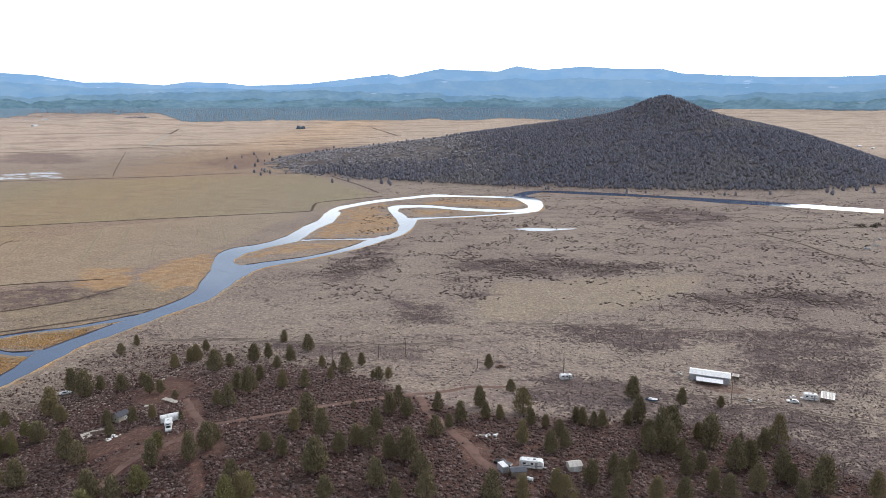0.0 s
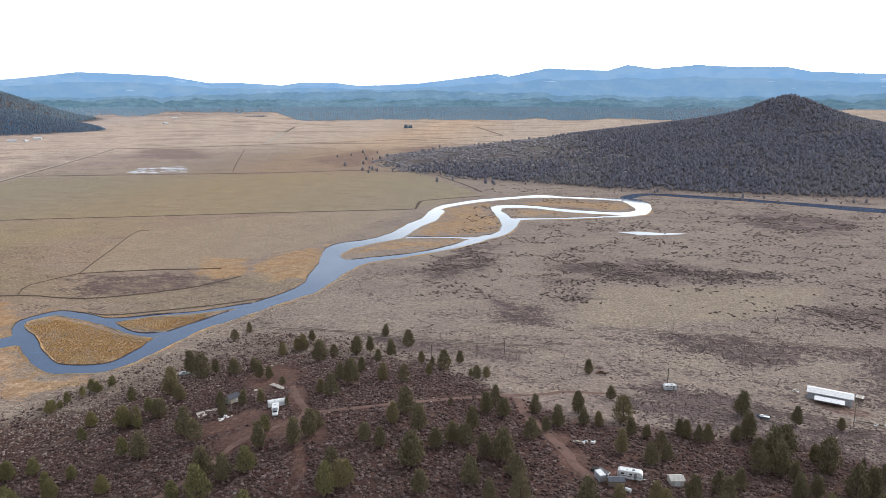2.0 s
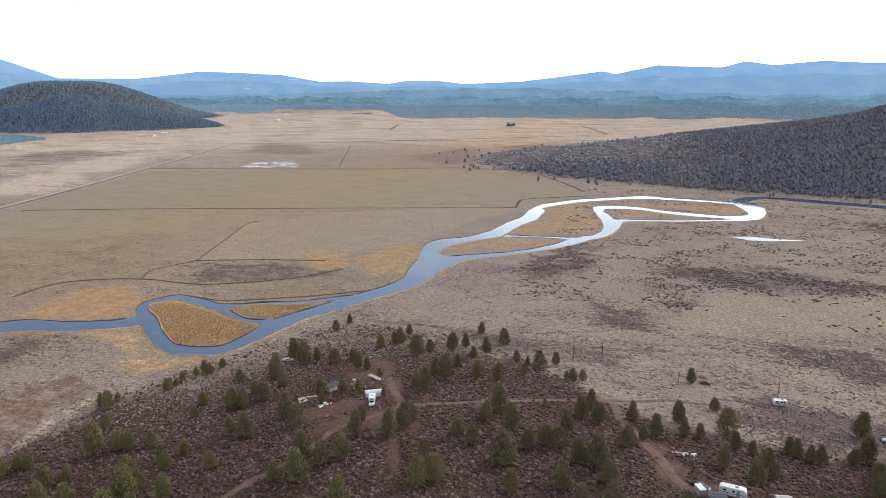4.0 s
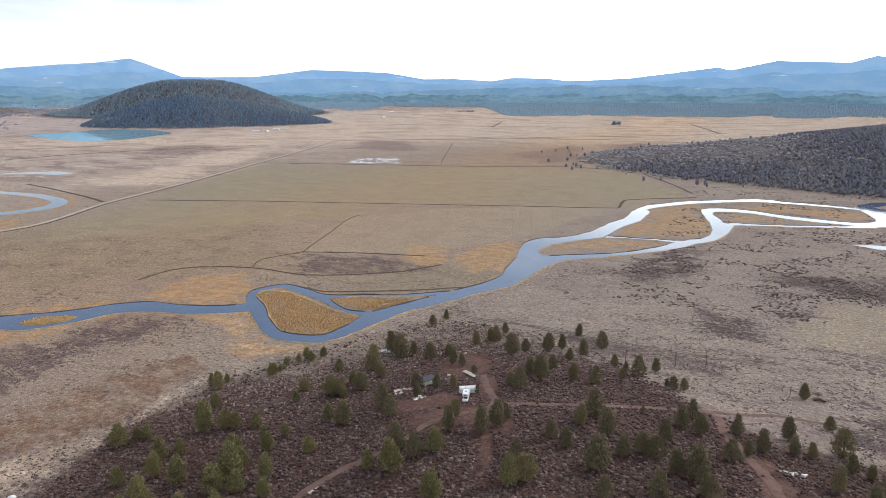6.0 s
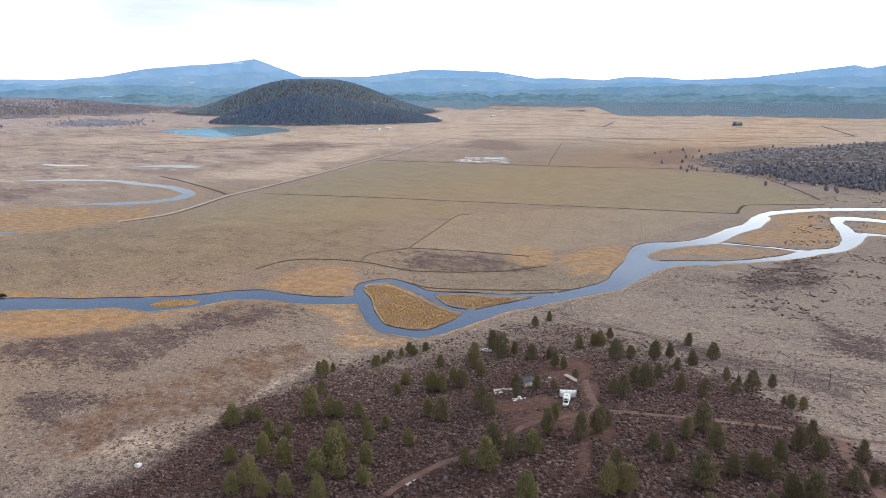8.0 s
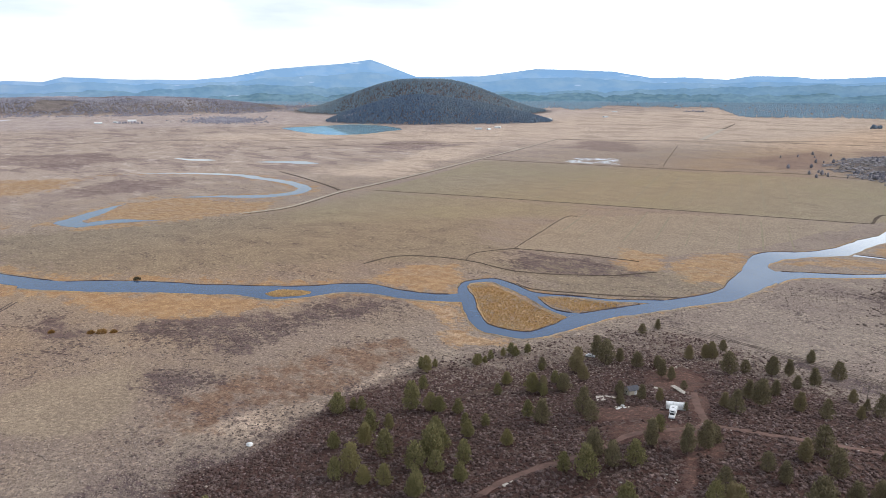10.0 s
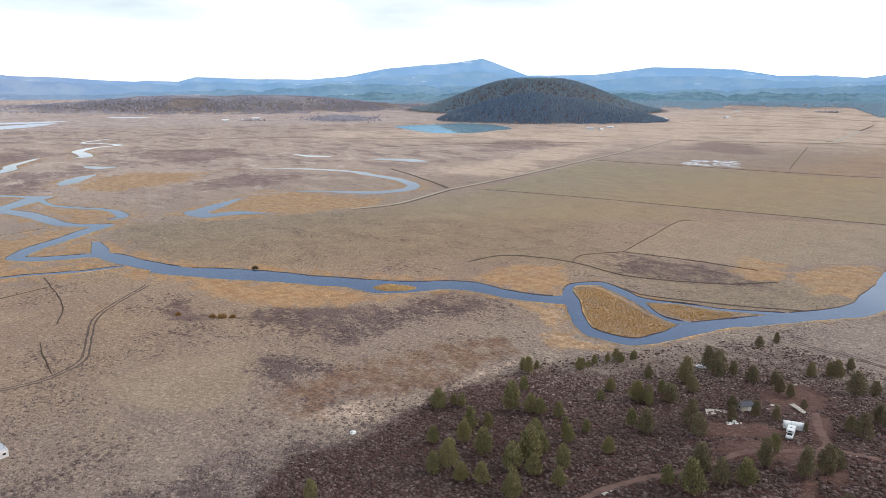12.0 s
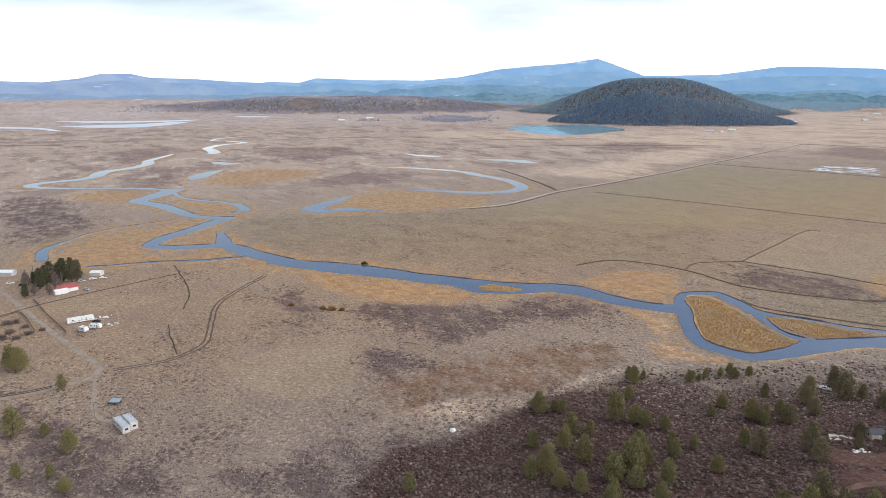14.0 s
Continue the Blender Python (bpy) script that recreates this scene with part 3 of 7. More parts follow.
DITCH_M = [(279.2, 611.0), (290.0, 590.5), (299.1, 559.8), (302.9, 524.0), (317.7, 478.6)]
DITCH_N = [(285.7, 608.4), (329.4, 619.1), (378.8, 633.0), (418.4, 638.8)]
FAR_LINE_A = [(-1406.4, 2210.0), (-1189.9, 2313.2), (-827.5, 2350.4), (-356.6, 2389.0)]
FAR_LINE_B = [(-1611.9, 3048.9), (-1148.2, 2932.3), (-735.2, 2717.7), (-419.4, 2815.3), (-9.6, 2955.9)]
FAR_LINE_C = [(-1724.3, 568.9), (-1670.0, 767.2), (-1486.0, 932.8), (-1393.1, 1109.8)]
FAR_LINE_D = [(-1262.7, 792.9), (-1232.9, 982.9), (-1084.6, 1264.2)]
FAR_LINE_E = [(-1817.8, -126.8), (-1759.9, -17.0), (-1676.1, 41.9)]
FAR_LINE_F = [(-759.0, 1745.3), (-480.4, 1766.6), (-130.0, 1902.8)]
BERM = [(-321.0, 362.7), (-331.1, 387.2), (-319.6, 419.1)]
PLAIN_TRACK_A = [(-127.1, 330.6), (-96.2, 322.7), (-61.5, 316.3), (-22.9, 314.1), (4.4, 313.1)]
PLAIN_TRACK_B = [(-148.3, 328.7), (-129.1, 325.9), (-104.6, 325.7), (-83.6, 322.0), (-52.7, 311.3), (-20.6, 312.8), (13.9, 322.1)]
PLAIN_TRACK_C = [(23.1, 353.0), (63.9, 350.9), (95.1, 348.7), (123.8, 344.6), (179.8, 337.4), (222.7, 327.6)]
KNOLL_TRACK_A = [(-76.7, 201.8), (-60.9, 205.9), (-44.8, 213.7), (-29.0, 222.4), (-13.3, 231.0), (2.3, 239.7), (10.0, 245.6), (25.5, 249.4)]
PLAIN_TRACK_D = [(25.5, 249.4), (47.6, 250.3), (69.5, 249.2), (92.4, 251.4), (114.9, 251.8), (141.6, 239.3), (162.0, 231.6)]
KNOLL_TRACK_B = [(-95.2, 236.9), (-84.0, 214.9), (-76.7, 201.8), (-82.4, 191.7), (-90.3, 183.0), (-95.1, 162.6), (-102.4, 149.1), (-106.9, 136.1), (-107.1,
    128.8)]
KNOLL_TRACK_C = [(-80.5, 189.5), (-68.5, 166.3), (-57.7, 144.9)]
KNOLL_TRACK_D = [(-7.9, 229.7), (-4.5, 212.8), (2.8, 196.2), (7.7, 186.7), (11.3, 176.6), (16.5, 171.9)]
KNOLL_TRACK_E = [(14.9, 192.9), (19.3, 185.1), (25.0, 183.4), (33.3, 183.7)]
EARTH_BANK = [(-165.9, 182.8), (-164.3, 192.2), (-162.8, 203.7), (-155.4, 208.3), (-143.4, 209.8), (-132.2, 211.1), (-121.5, 212.1), (-112.9, 212.0)]
FARM_TRACK = [(-444.1, 107.7), (-416.7, 83.3), (-393.0, 67.0), (-355.1, 56.0), (-334.7, 50.4), (-324.7, 42.2), (-317.7, 28.9), (-318.0, 8.0)]
GRAVEL_ROAD = [(-571.0, -70.1), (-485.8, -44.6), (-426.8, -27.7), (-378.6, -14.0), (-342.4, -2.4), (-320.8, 2.7), (-312.3, -3.3), (-308.6, -17.9), (-306.8,
    -33.6), (-305.4, -44.7)]
GRAVEL_SPUR = [(-313.3, 1.1), (-293.1, -0.6), (-273.6, -1.0), (-262.8, 4.6)]
FARM_DITCH_A = [(-501.8, 58.2), (-459.6, 58.4), (-424.4, 56.4), (-393.5, 48.6)]
FARM_DITCH_B = [(-370.1, 37.6), (-342.6, 35.8), (-323.3, 35.7)]
FARM_FENCE_LINE = [(-431.2, -35.9), (-441.5, -22.6), (-459.7, 16.7), (-475.6, 55.4)]
# beds of one cover each, as closed outlines
SAGE_BED_A = [(137, 395), (160, 416), (178, 409), (210, 424), (233, 416), (262, 401), (247, 375), (216, 383), (190, 381), (166, 381), (147, 388)]
SAGE_BED_B = [(50, 354), (81, 346), (122, 341), (156, 341), (197, 343), (227, 339), (180, 262), (156, 266), (140, 276), (132, 298), (148, 324), (125, 325),
    (98, 304), (68, 324)]
SAGE_BED_C = [(-2, 488), (24, 517), (75, 511), (134, 498), (166, 487), (126, 465), (78, 454), (30, 461)]
SAGE_BED_D = [(-28, 401), (-1, 395), (9, 373), (-7, 350), (-25, 353)]
SAGE_BED_E = [(-84, 539), (-45, 564), (-30, 486), (-51, 452), (-72, 435), (-85, 465)]
SAGE_BED_F = [(14, 406), (25, 417), (34, 402), (22, 392)]
SAGE_BED_G = [(-322, 411), (-306, 421), (-242, 441), (-199, 426), (-231, 387), (-254, 371), (-286, 362)]
SAGE_BED_H = [(180, 752), (259, 758), (301, 715), (261, 642), (204, 655)]
SAGE_BED_I = [(-88, 320), (-48, 317), (-3, 312), (-3, 285), (-44, 291), (-82, 298)]
SAGE_BED_J = [(21, 245), (52, 274), (104, 254), (136, 241), (157, 224), (164, 212), (138, 176), (110, 181), (94, 202), (63, 222), (33, 227)]
SAGE_BEDS = [SAGE_BED_J, SAGE_BED_A, SAGE_BED_B, SAGE_BED_C, SAGE_BED_D, SAGE_BED_E, SAGE_BED_F, SAGE_BED_G, SAGE_BED_H, SAGE_BED_I]
SAGE_BEDS_WES_A = [(-362, 129), (-358, 163), (-331, 182), (-317, 197), (-323, 245), (-302, 271), (-279, 267), (-271, 240), (-286, 202), (-281, 175), (-293,
    152), (-338, 127)]
SAGE_BEDS_WES_B = [(-283, 97), (-276, 120), (-254, 132), (-249, 113), (-267, 99)]
SAGE_BEDS_WES_C = [(-928, -72), (-922, -15), (-753, 20), (-659, 7), (-599, -30), (-646, -54)]
SAGE_BEDS_WES_D = [(-302, -33), (-280, -14), (-256, 4), (-235, 21), (-199, 21), (-226, -29)]
SAGE_BEDS_WES_E = [(-207, 34), (-210, 57), (-208, 81), (-198, 103), (-187, 124), (-147, 102), (-191, 34)]
SAGE_BEDS_WES_F = [(-410, 109), (-397, 127), (-344, 116), (-336, 101), (-369, 100)]
SAGE_BEDS_WES_G = [(-356, 139), (-350, 163), (-318, 206), (-296, 232), (-270, 233), (-288, 195), (-274, 161), (-282, 148), (-316, 140)]
SAGE_BEDS_WES_H = [(-294, 112), (-279, 129), (-251, 135), (-252, 113), (-268, 100)]
SAGE_BEDS_WEST = [SAGE_BEDS_WES_A, SAGE_BEDS_WES_B, SAGE_BEDS_WES_C, SAGE_BEDS_WES_D, SAGE_BEDS_WES_E, SAGE_BEDS_WES_F, SAGE_BEDS_WES_G, SAGE_BEDS_WES_H]
DARK_BED_A = [(-1166, 976), (-1294, 1170), (-1162, 1223), (-1063, 1170), (-1032, 964)]
DARK_BED_B = [(-855, 1288), (-937, 1496), (-814, 1539), (-689, 1392), (-676, 1253), (-765, 1235)]
DARK_BED_C = [(-491, 1255), (-444, 1499), (-429, 1638), (-340, 1431), (-302, 1184), (-388, 1140)]
DARK_BED_D = [(-354, 1607), (-260, 1792), (-100, 1267), (-81, 1062), (-228, 1165)]
DARK_BED_E = [(-929, 52), (-1152, 123), (-1040, 148), (-878, 137), (-938, 112)]
DARK_BED_F = [(-918, 269), (-968, 388), (-900, 468), (-826, 379), (-824, 269)]
DARK_BED_G = [(-1494, 354), (-1457, 558), (-1217, 512), (-1182, 348)]
DARK_BED_H = [(-1472, 30), (-1618, 121), (-1562, 227), (-1284, 157), (-1258, 66)]
DARK_BEDS = [DARK_BED_A, DARK_BED_B, DARK_BED_C, DARK_BED_D, DARK_BED_E, DARK_BED_F, DARK_BED_G, DARK_BED_H]
RUST_BED_A = [(-240, 96), (-255, 115), (-255, 144), (-258, 176), (-242, 226), (-229, 221), (-227, 180), (-219, 145), (-224, 124), (-230, 114), (-208, 109),
    (-219, 94)]
RUST_BED_B = [(-238, 100), (-251, 114), (-246, 132), (-238, 156), (-242, 182), (-232, 214), (-218, 214), (-210, 180), (-213, 141), (-221, 121), (-214,
    109), (-227, 99)]
RUST_BEDS = [RUST_BED_A, RUST_BED_B]
MARSH_BED_A = [(-207, 448), (-205, 500), (-182, 538), (-165, 493), (-154, 429), (-182, 423)]
MARSH_BED_B = [(-258, 472), (-223, 480), (-202, 440), (-221, 424), (-248, 437)]
MARSH_BED_C = [(-1060, 183), (-1086, 247), (-1038, 304), (-1032, 348), (-935, 290), (-902, 226), (-876, 184), (-931, 159)]
MARSH_BED_D = [(-908, -8), (-933, 33), (-904, 88), (-828, 62), (-806, 38), (-860, 2)]
MARSH_BED_E = [(-574, -22), (-638, 6), (-669, 82), (-670, 123), (-588, 62), (-549, 43), (-516, 97), (-492, 104), (-523, 6), (-550, -14)]
MARSH_BED_F = [(-808, 83), (-764, 147), (-699, 148), (-701, 104)]
MARSH_BED_G = [(-561, 61), (-588, 75), (-615, 110), (-542, 96)]
MARSH_BED_H = [(-671, 207), (-753, 301), (-764, 350), (-659, 430), (-613, 390), (-614, 293), (-632, 206)]
MARSH_BED_I = [(-466, 125), (-432, 155), (-368, 191), (-341, 211), (-335, 181), (-356, 155), (-381, 136), (-432, 123)]
MARSH_BED_J = [(-290, 269), (-269, 275), (-246, 275), (-219, 251), (-193, 255), (-209, 223), (-225, 235), (-230, 252), (-254, 257)]
MARSH_BED_K = [(-336, 282), (-346, 330), (-320, 346), (-290, 326), (-265, 293), (-306, 283)]
MARSH_BED_M = [(-416, 165), (-361, 203), (-321, 215), (-325, 185), (-343, 159), (-366, 143)]
MARSH_BEDS = [MARSH_BED_A, MARSH_BED_B, MARSH_BED_C, MARSH_BED_D, MARSH_BED_E, MARSH_BED_F, MARSH_BED_G, MARSH_BED_H, MARSH_BED_I, MARSH_BED_J,
    MARSH_BED_K, MARSH_BED_M]
STRAW_BED_A = [(-1800, 890), (-1877, 1054), (-1770, 1130), (-1586, 1078), (-1542, 916), (-1608, 836)]
STRAW_BED_B = [(-999, 651), (-873, 698), (-895, 787), (-1075, 1148), (-995, 1300), (-707, 664), (-810, 607)]
STRAW_BED_C = [(-4049, -260), (-4029, 602), (-3188, 405), (-3017, 76), (-3228, -213)]
STRAW_BED_E = [(-221, 107), (-215, 134), (-210, 161), (-214, 204), (-204, 200), (-200, 153), (-195, 126), (-213, 96)]
STRAW_BED_F = [(-290, 269), (-269, 275), (-246, 275), (-219, 251), (-193, 255), (-209, 223), (-225, 235), (-230, 252), (-254, 257)]
STRAW_BED_G = [(-1466, 1957), (-1170, 2423), (-613, 2345), (-167, 2200), (-281, 3693), (-1372, 3472), (-2288, 3073)]
STRAW_BED_H = [(-293, 3692), (154, 3709), (527, 3654), (177, 2694), (-167, 2200)]
STRAW_BED_I = [(1872, 4623), (1997, 3184), (1458, 2308), (1268, 2710)]
STRAW_BED_J = [(-1560, 925), (-1351, 1164), (-1051, 1180), (-1045, 1424), (-1205, 1758), (-1444, 1484), (-1850, 1146)]
STRAW_BEDS = [STRAW_BED_A, STRAW_BED_B, STRAW_BED_C, STRAW_BED_E, STRAW_BED_F, STRAW_BED_G, STRAW_BED_H, STRAW_BED_I, STRAW_BED_J]
SWARD_BED_A = [(-258, 352), (-246, 381), (-196, 403), (-167, 443), (-150, 430), (-150, 388), (-179, 352), (-224, 334)]
TAN_BED_A = [(-452, -23), (-452, 26), (-421, 58), (-408, 8), (-415, -19)]
SWARD_BED_C = [(-625, 124), (-661, 153), (-640, 231), (-588, 398), (-426, 505), (-336, 401), (-435, 199), (-490, 132), (-558, 119)]
TAN_BED_B = [(28, 443), (124, 457), (196, 456), (153, 413), (103, 376), (38, 354), (15, 368)]
TAN_BED_C = [(-308, 47), (-313, 82), (-301, 121), (-252, 98), (-240, 75), (-266, 50)]
SWARD_BED_K = [(-625, 256), (-586, 390), (-424, 453), (-320, 418), (-316, 359), (-367, 321), (-402, 263), (-470, 188)]
SWARD_BED_L = [(-314, 357), (-294, 412), (-201, 450), (-178, 496), (-163, 420), (-179, 369), (-222, 347), (-282, 356)]
SWARD_BEDS = [SWARD_BED_K, SWARD_BED_L, SWARD_BED_A, SWARD_BED_C]
TAN_BEDS = [TAN_BED_A, TAN_BED_B, TAN_BED_C]
BLEACHED_BED_A = [(-194, 193), (-201, 225), (-196, 262), (-175, 291), (-149, 312), (-95, 309), (-54, 306), (-18, 299), (8, 288), (-15, 268), (-60, 273), (-110, 272), (-138, 272), (-146, 234), (-161, 198)]
BLEACHED_BED_B = [(-281, 22), (-262, 68), (-241, 94), (-209, 92), (-198, 77), (-205, 48), (-236, 19)]
JUNIPERS_A = [(-149.9, 319.0, 5.9), (-151.8, 306.3, 6.4), (-77.6, 318.3, 6.1), (-62.7, 301.4, 8.7), (-111.9, 307.1, 6.7), (-110.5, 291.6, 8.2), (-113.1, 290.4,
    7.1), (-97.5, 275.7, 10.0), (-117.5, 283.2, 7.0), (-92.5, 281.4, 5.6), (-83.1, 284.9, 8.4), (-78.0, 289.6, 8.5), (-70.3, 273.3, 6.4), (-66.7, 284.1, 8.9),
    (-51.1, 272.9, 5.8), (-45.3, 266.9, 4.6), (-39.7, 263.1, 9.7), (-34.6, 274.8, 6.6), (-25.3, 252.7, 5.4), (-21.5, 254.8, 5.4), (-27.7, 254.3, 3.9), (-149.9,
    259.9, 10.8), (-142.4, 254.3, 11.6), (-145.0, 235.0, 11.6), (-136.8, 227.8, 7.7), (-135.6, 211.7, 7.8), (-159.5, 231.1, 5.4), (-138.2, 259.5, 6.7), (-129.1,
    257.4, 7.7), (-114.5, 250.1, 7.9), (-109.7, 249.2, 6.2), (-122.1, 262.3, 6.6)]
JUNIPERS_B = [(-77.9, 242.7, 7.3), (-71.5, 235.5, 10.7), (-74.1, 220.5, 8.6), (-79.5, 224.9, 6.0), (-72.8, 255.9, 6.6), (-60.4, 241.4, 7.2), (-51.6, 240.2,
    7.1), (-44.0, 252.0, 4.9), (-100.2, 239.2, 4.0), (-115.9, 218.8, 5.7), (-106.2, 217.0, 5.6), (-99.5, 217.5, 6.0), (-87.9, 212.8, 3.6), (-115.4, 192.7,
    11.0), (-108.6, 186.5, 7.7), (-108.9, 206.6, 5.9), (-68.6, 182.1, 9.7), (-71.3, 175.8, 10.2), (-68.0, 187.7, 6.7), (-81.6, 175.4, 9.6), (-55.3, 162.8, 5.9),
    (-50.7, 179.3, 6.3), (-45.0, 175.7, 6.2), (-34.5, 166.2, 10.4), (-45.5, 193.0, 7.4), (-42.9, 201.6, 10.5), (-36.2, 188.8, 8.8), (-29.4, 177.8, 7.3), (-25.3,
    183.1, 6.3), (-21.1, 181.9, 7.7), (-20.6, 194.2, 7.4), (-17.5, 209.7, 7.8)]
JUNIPERS_C = [(-11.8, 207.1, 7.8), (-15.4, 219.7, 6.9), (-10.1, 174.4, 10.3), (-14.9, 175.6, 8.9), (-5.9, 167.3, 6.9), (-2.4, 192.2, 6.5), (-30.2, 214.5, 3.0),
    (-29.5, 154.4, 6.6), (-17.4, 160.7, 9.0), (-4.1, 156.4, 7.9), (-11.9, 155.1, 6.5), (-49.8, 153.8, 8.4), (-92.4, 161.8, 8.5), (-84.9, 158.6, 9.1), (-141.1,
    205.1, 7.3), (-122.5, 178.3, 8.6), (19.6, 275.9, 7.4), (12.9, 221.0, 8.2), (27.4, 218.4, 9.7), (19.0, 210.8, 5.8), (25.5, 242.7, 5.2), (14.2, 209.8, 5.8),
    (5.7, 205.4, 6.9), (2.0, 199.7, 5.9), (-1.7, 215.0, 7.2), (24.2, 191.2, 7.7), (28.9, 208.0, 5.8), (33.4, 206.6, 5.0), (32.2, 187.1, 7.3), (37.0, 200.5,
    5.7), (37.3, 192.2, 5.5), (45.1, 214.6, 6.0)]
JUNIPERS_D = [(46.6, 212.4, 7.3), (50.1, 210.8, 6.0), (53.1, 211.5, 6.0), (72.0, 243.9, 9.8), (67.5, 220.1, 9.9), (62.9, 216.4, 6.2), (65.8, 203.2, 8.0), (70.8,
    204.4, 12.4), (75.3, 209.8, 11.9), (90.0, 241.4, 7.5), (86.2, 203.7, 12.7), (105.0, 241.2, 5.1), (84.8, 209.7, 6.2), (64.1, 194.6, 7.8), (69.9, 196.0,
    10.0), (73.3, 192.9, 7.8), (111.9, 210.8, 10.3), (103.6, 203.2, 8.5), (88.4, 189.0, 10.0), (94.0, 191.9, 10.2), (89.6, 176.5, 10.0), (101.0, 184.9, 10.1),
    (103.0, 183.6, 7.2), (110.4, 180.3, 12.3), (71.2, 182.0, 7.5), (76.4, 184.8, 6.8), (75.5, 173.7, 7.7), (49.3, 171.2, 8.8), (48.4, 177.0, 7.1), (55.3, 181.8,
    6.5), (46.7, 164.0, 7.1), (57.2, 166.1, 7.2)]
JUNIPERS_E = [(65.4, 167.7, 7.4), (78.9, 170.4, 7.7), (12.5, 158.1, 8.6), (20.6, 159.3, 8.4), (30.2, 164.6, 6.9), (40.6, 170.8, 7.2), (31.9, 161.3, 7.5), (99.0,
    209.7, 3.6), (125.5, 179.1, 8.7), (102.0, 175.3, 7.0)]
PINES_A = [(-192.3, 146.1, 9.0), (-190.4, 152.1, 5.7), (-169.3, 142.6, 8.8), (-166.0, 148.3, 6.7), (-171.2, 164.3, 12.6), (-165.2, 168.2, 7.9), (-187.5, 153.5,
    5.7), (-145.1, 151.0, 8.4), (-136.7, 139.4, 11.1), (-154.7, 171.7, 6.8), (-137.3, 157.4, 7.1), (-124.3, 140.8, 8.5), (-151.1, 133.1, 9.0), (-163.0, 134.6,
    8.5), (-135.5, 130.9, 10.1), (-128.3, 132.8, 7.6), (-151.2, 118.9, 10.7), (-152.6, 113.9, 8.6), (-142.7, 116.8, 6.9), (-136.4, 119.5, 7.5), (-126.2, 122.6,
    7.3), (-170.7, 127.4, 6.4), (-118.0, 132.2, 6.6), (-145.4, 204.4, 7.8), (-139.0, 202.8, 5.7), (-130.0, 180.8, 7.5), (-182.9, 239.4, 6.3), (-178.1, 246.3,
    4.6), (-185.1, 217.7, 5.5), (-184.0, 222.1, 3.9), (-196.0, 197.4, 7.5), (-197.3, 203.9, 4.3)]
PINES_B = [(-159.5, 206.5, 6.1), (-154.8, 194.9, 5.3), (-158.7, 229.6, 3.7), (-138.1, 213.6, 6.9), (-69.4, 138.3, 9.4), (-87.3, 149.2, 10.3), (-53.0, 149.9,
    9.6), (-49.0, 155.0, 7.4), (-33.8, 167.6, 9.1), (-121.1, 157.6, 6.0), (-138.1, 167.3, 5.6), (-269.3, -27.0, 11.0), (-264.0, -17.3, 5.1), (-246.4, -9.5,
    9.7), (-236.7, -24.7, 6.1), (-231.5, -15.2, 5.5), (-220.4, -11.4, 5.8), (-166.5, 79.5, 7.0), (-341.5, -31.5, 11.6), (-336.0, -28.0, 12.6), (-305.3, -11.8,
    6.4)]
PINES_C = [(-200.7, 198.6, 6), (-183.3, 182.4, 7), (-162.1, 169.8, 6), (-147.4, 152.1, 8), (-137.9, 145.8, 7), (-142.8, 162.2, 7), (-123.8, 119.6, 8), (-182.9, 233.7, 5), (-179.3, 237.9, 5.5), (-186.3, 220.7, 5), (-184.7, 227.0, 5), (-177.5, 244.7, 4.5), (-144.0, 217.8, 6), (-79.5, 161.6, 8), (-85.2, 187.7, 6), (-94.8, 149.3, 6)]
HOMESTEAD_TREES_A = [(-488.3, -17.4, 16.9), (-490.4, -10.1, 15.2), (-487.8, -5.3, 16.0), (-489.1, -2.1, 13.3), (-478.2, -22.8, 13.9), (-485.2, -19.8, 13.3),
    (-490.4, -26.7, 9.8), (-461.9, -30.3, 8.4), (-493.4, -13.0, 12.6), (-491.6, -15.2, 10.7)]
KNOLL_EDGE = [(-195.6, 87.3), (-188.6, 105.8), (-194.7, 128.1), (-203.0, 150.9), (-201.7, 206.9), (-193.8, 236.3), (-164.9, 304.7), (-135.7, 323.2), (-90.5,
    311.8), (-45.1, 280.6), (-17.6, 238.2), (12.5, 213.2), (51.8, 218.9), (82.7, 223.0), (116.4, 210.4), (131.4, 183.5)]
MOWN = [(-373.3, 1034.2), (-251.4, 701.7)]
MOWN_LOW = [(-242.8, 681.5), (-183.3, 516.2)]
PALE_FIELD = [(-230.1, 450.3), (-178.4, 571.5), (-144.6, 718.6), (-274.2, 678.8), (-368.1, 564.0), (-319.6, 419.1)]
CLEARINGS = [(-108, 251, 12, 20, 0.4), (-87, 222, 4, 17, 0.37), (-87, 188, 16, 10, 0.43), (-103, 199, 14, 9, 0.48), (10, 182, 5, 8, -0.05), (20, 176, 8, 5,
    -0.11), (6, 195, 4, 5, -0.03), (-66, 167, 2, 14, 0.38), (-69, 183, 7, 6, 0.36), (114, 265, 12, 7, -0.41)]
FENCES = [[(-425.1, -40.9), (-427.7, -31.5), (-390.4, -23.6)], [(-388.4, -23.6), (-385.2, -31.3), (-381.8, -38.2)], [(-308.1, -33.6), (-307.5, -23.9), (-308.5, -15.5)], [(-453.1, -25.8), (-416.0, -18.1), (-380.8, -9.5)]]
BARE_TREES = [(-482.2, -30.2, 11), (-478.5, -23.4, 9), (-461.7, -17.8, 8), (-473.5, -14.2, 10), (-463.2, -25.4, 7), (-487.8, -16.4, 12)]
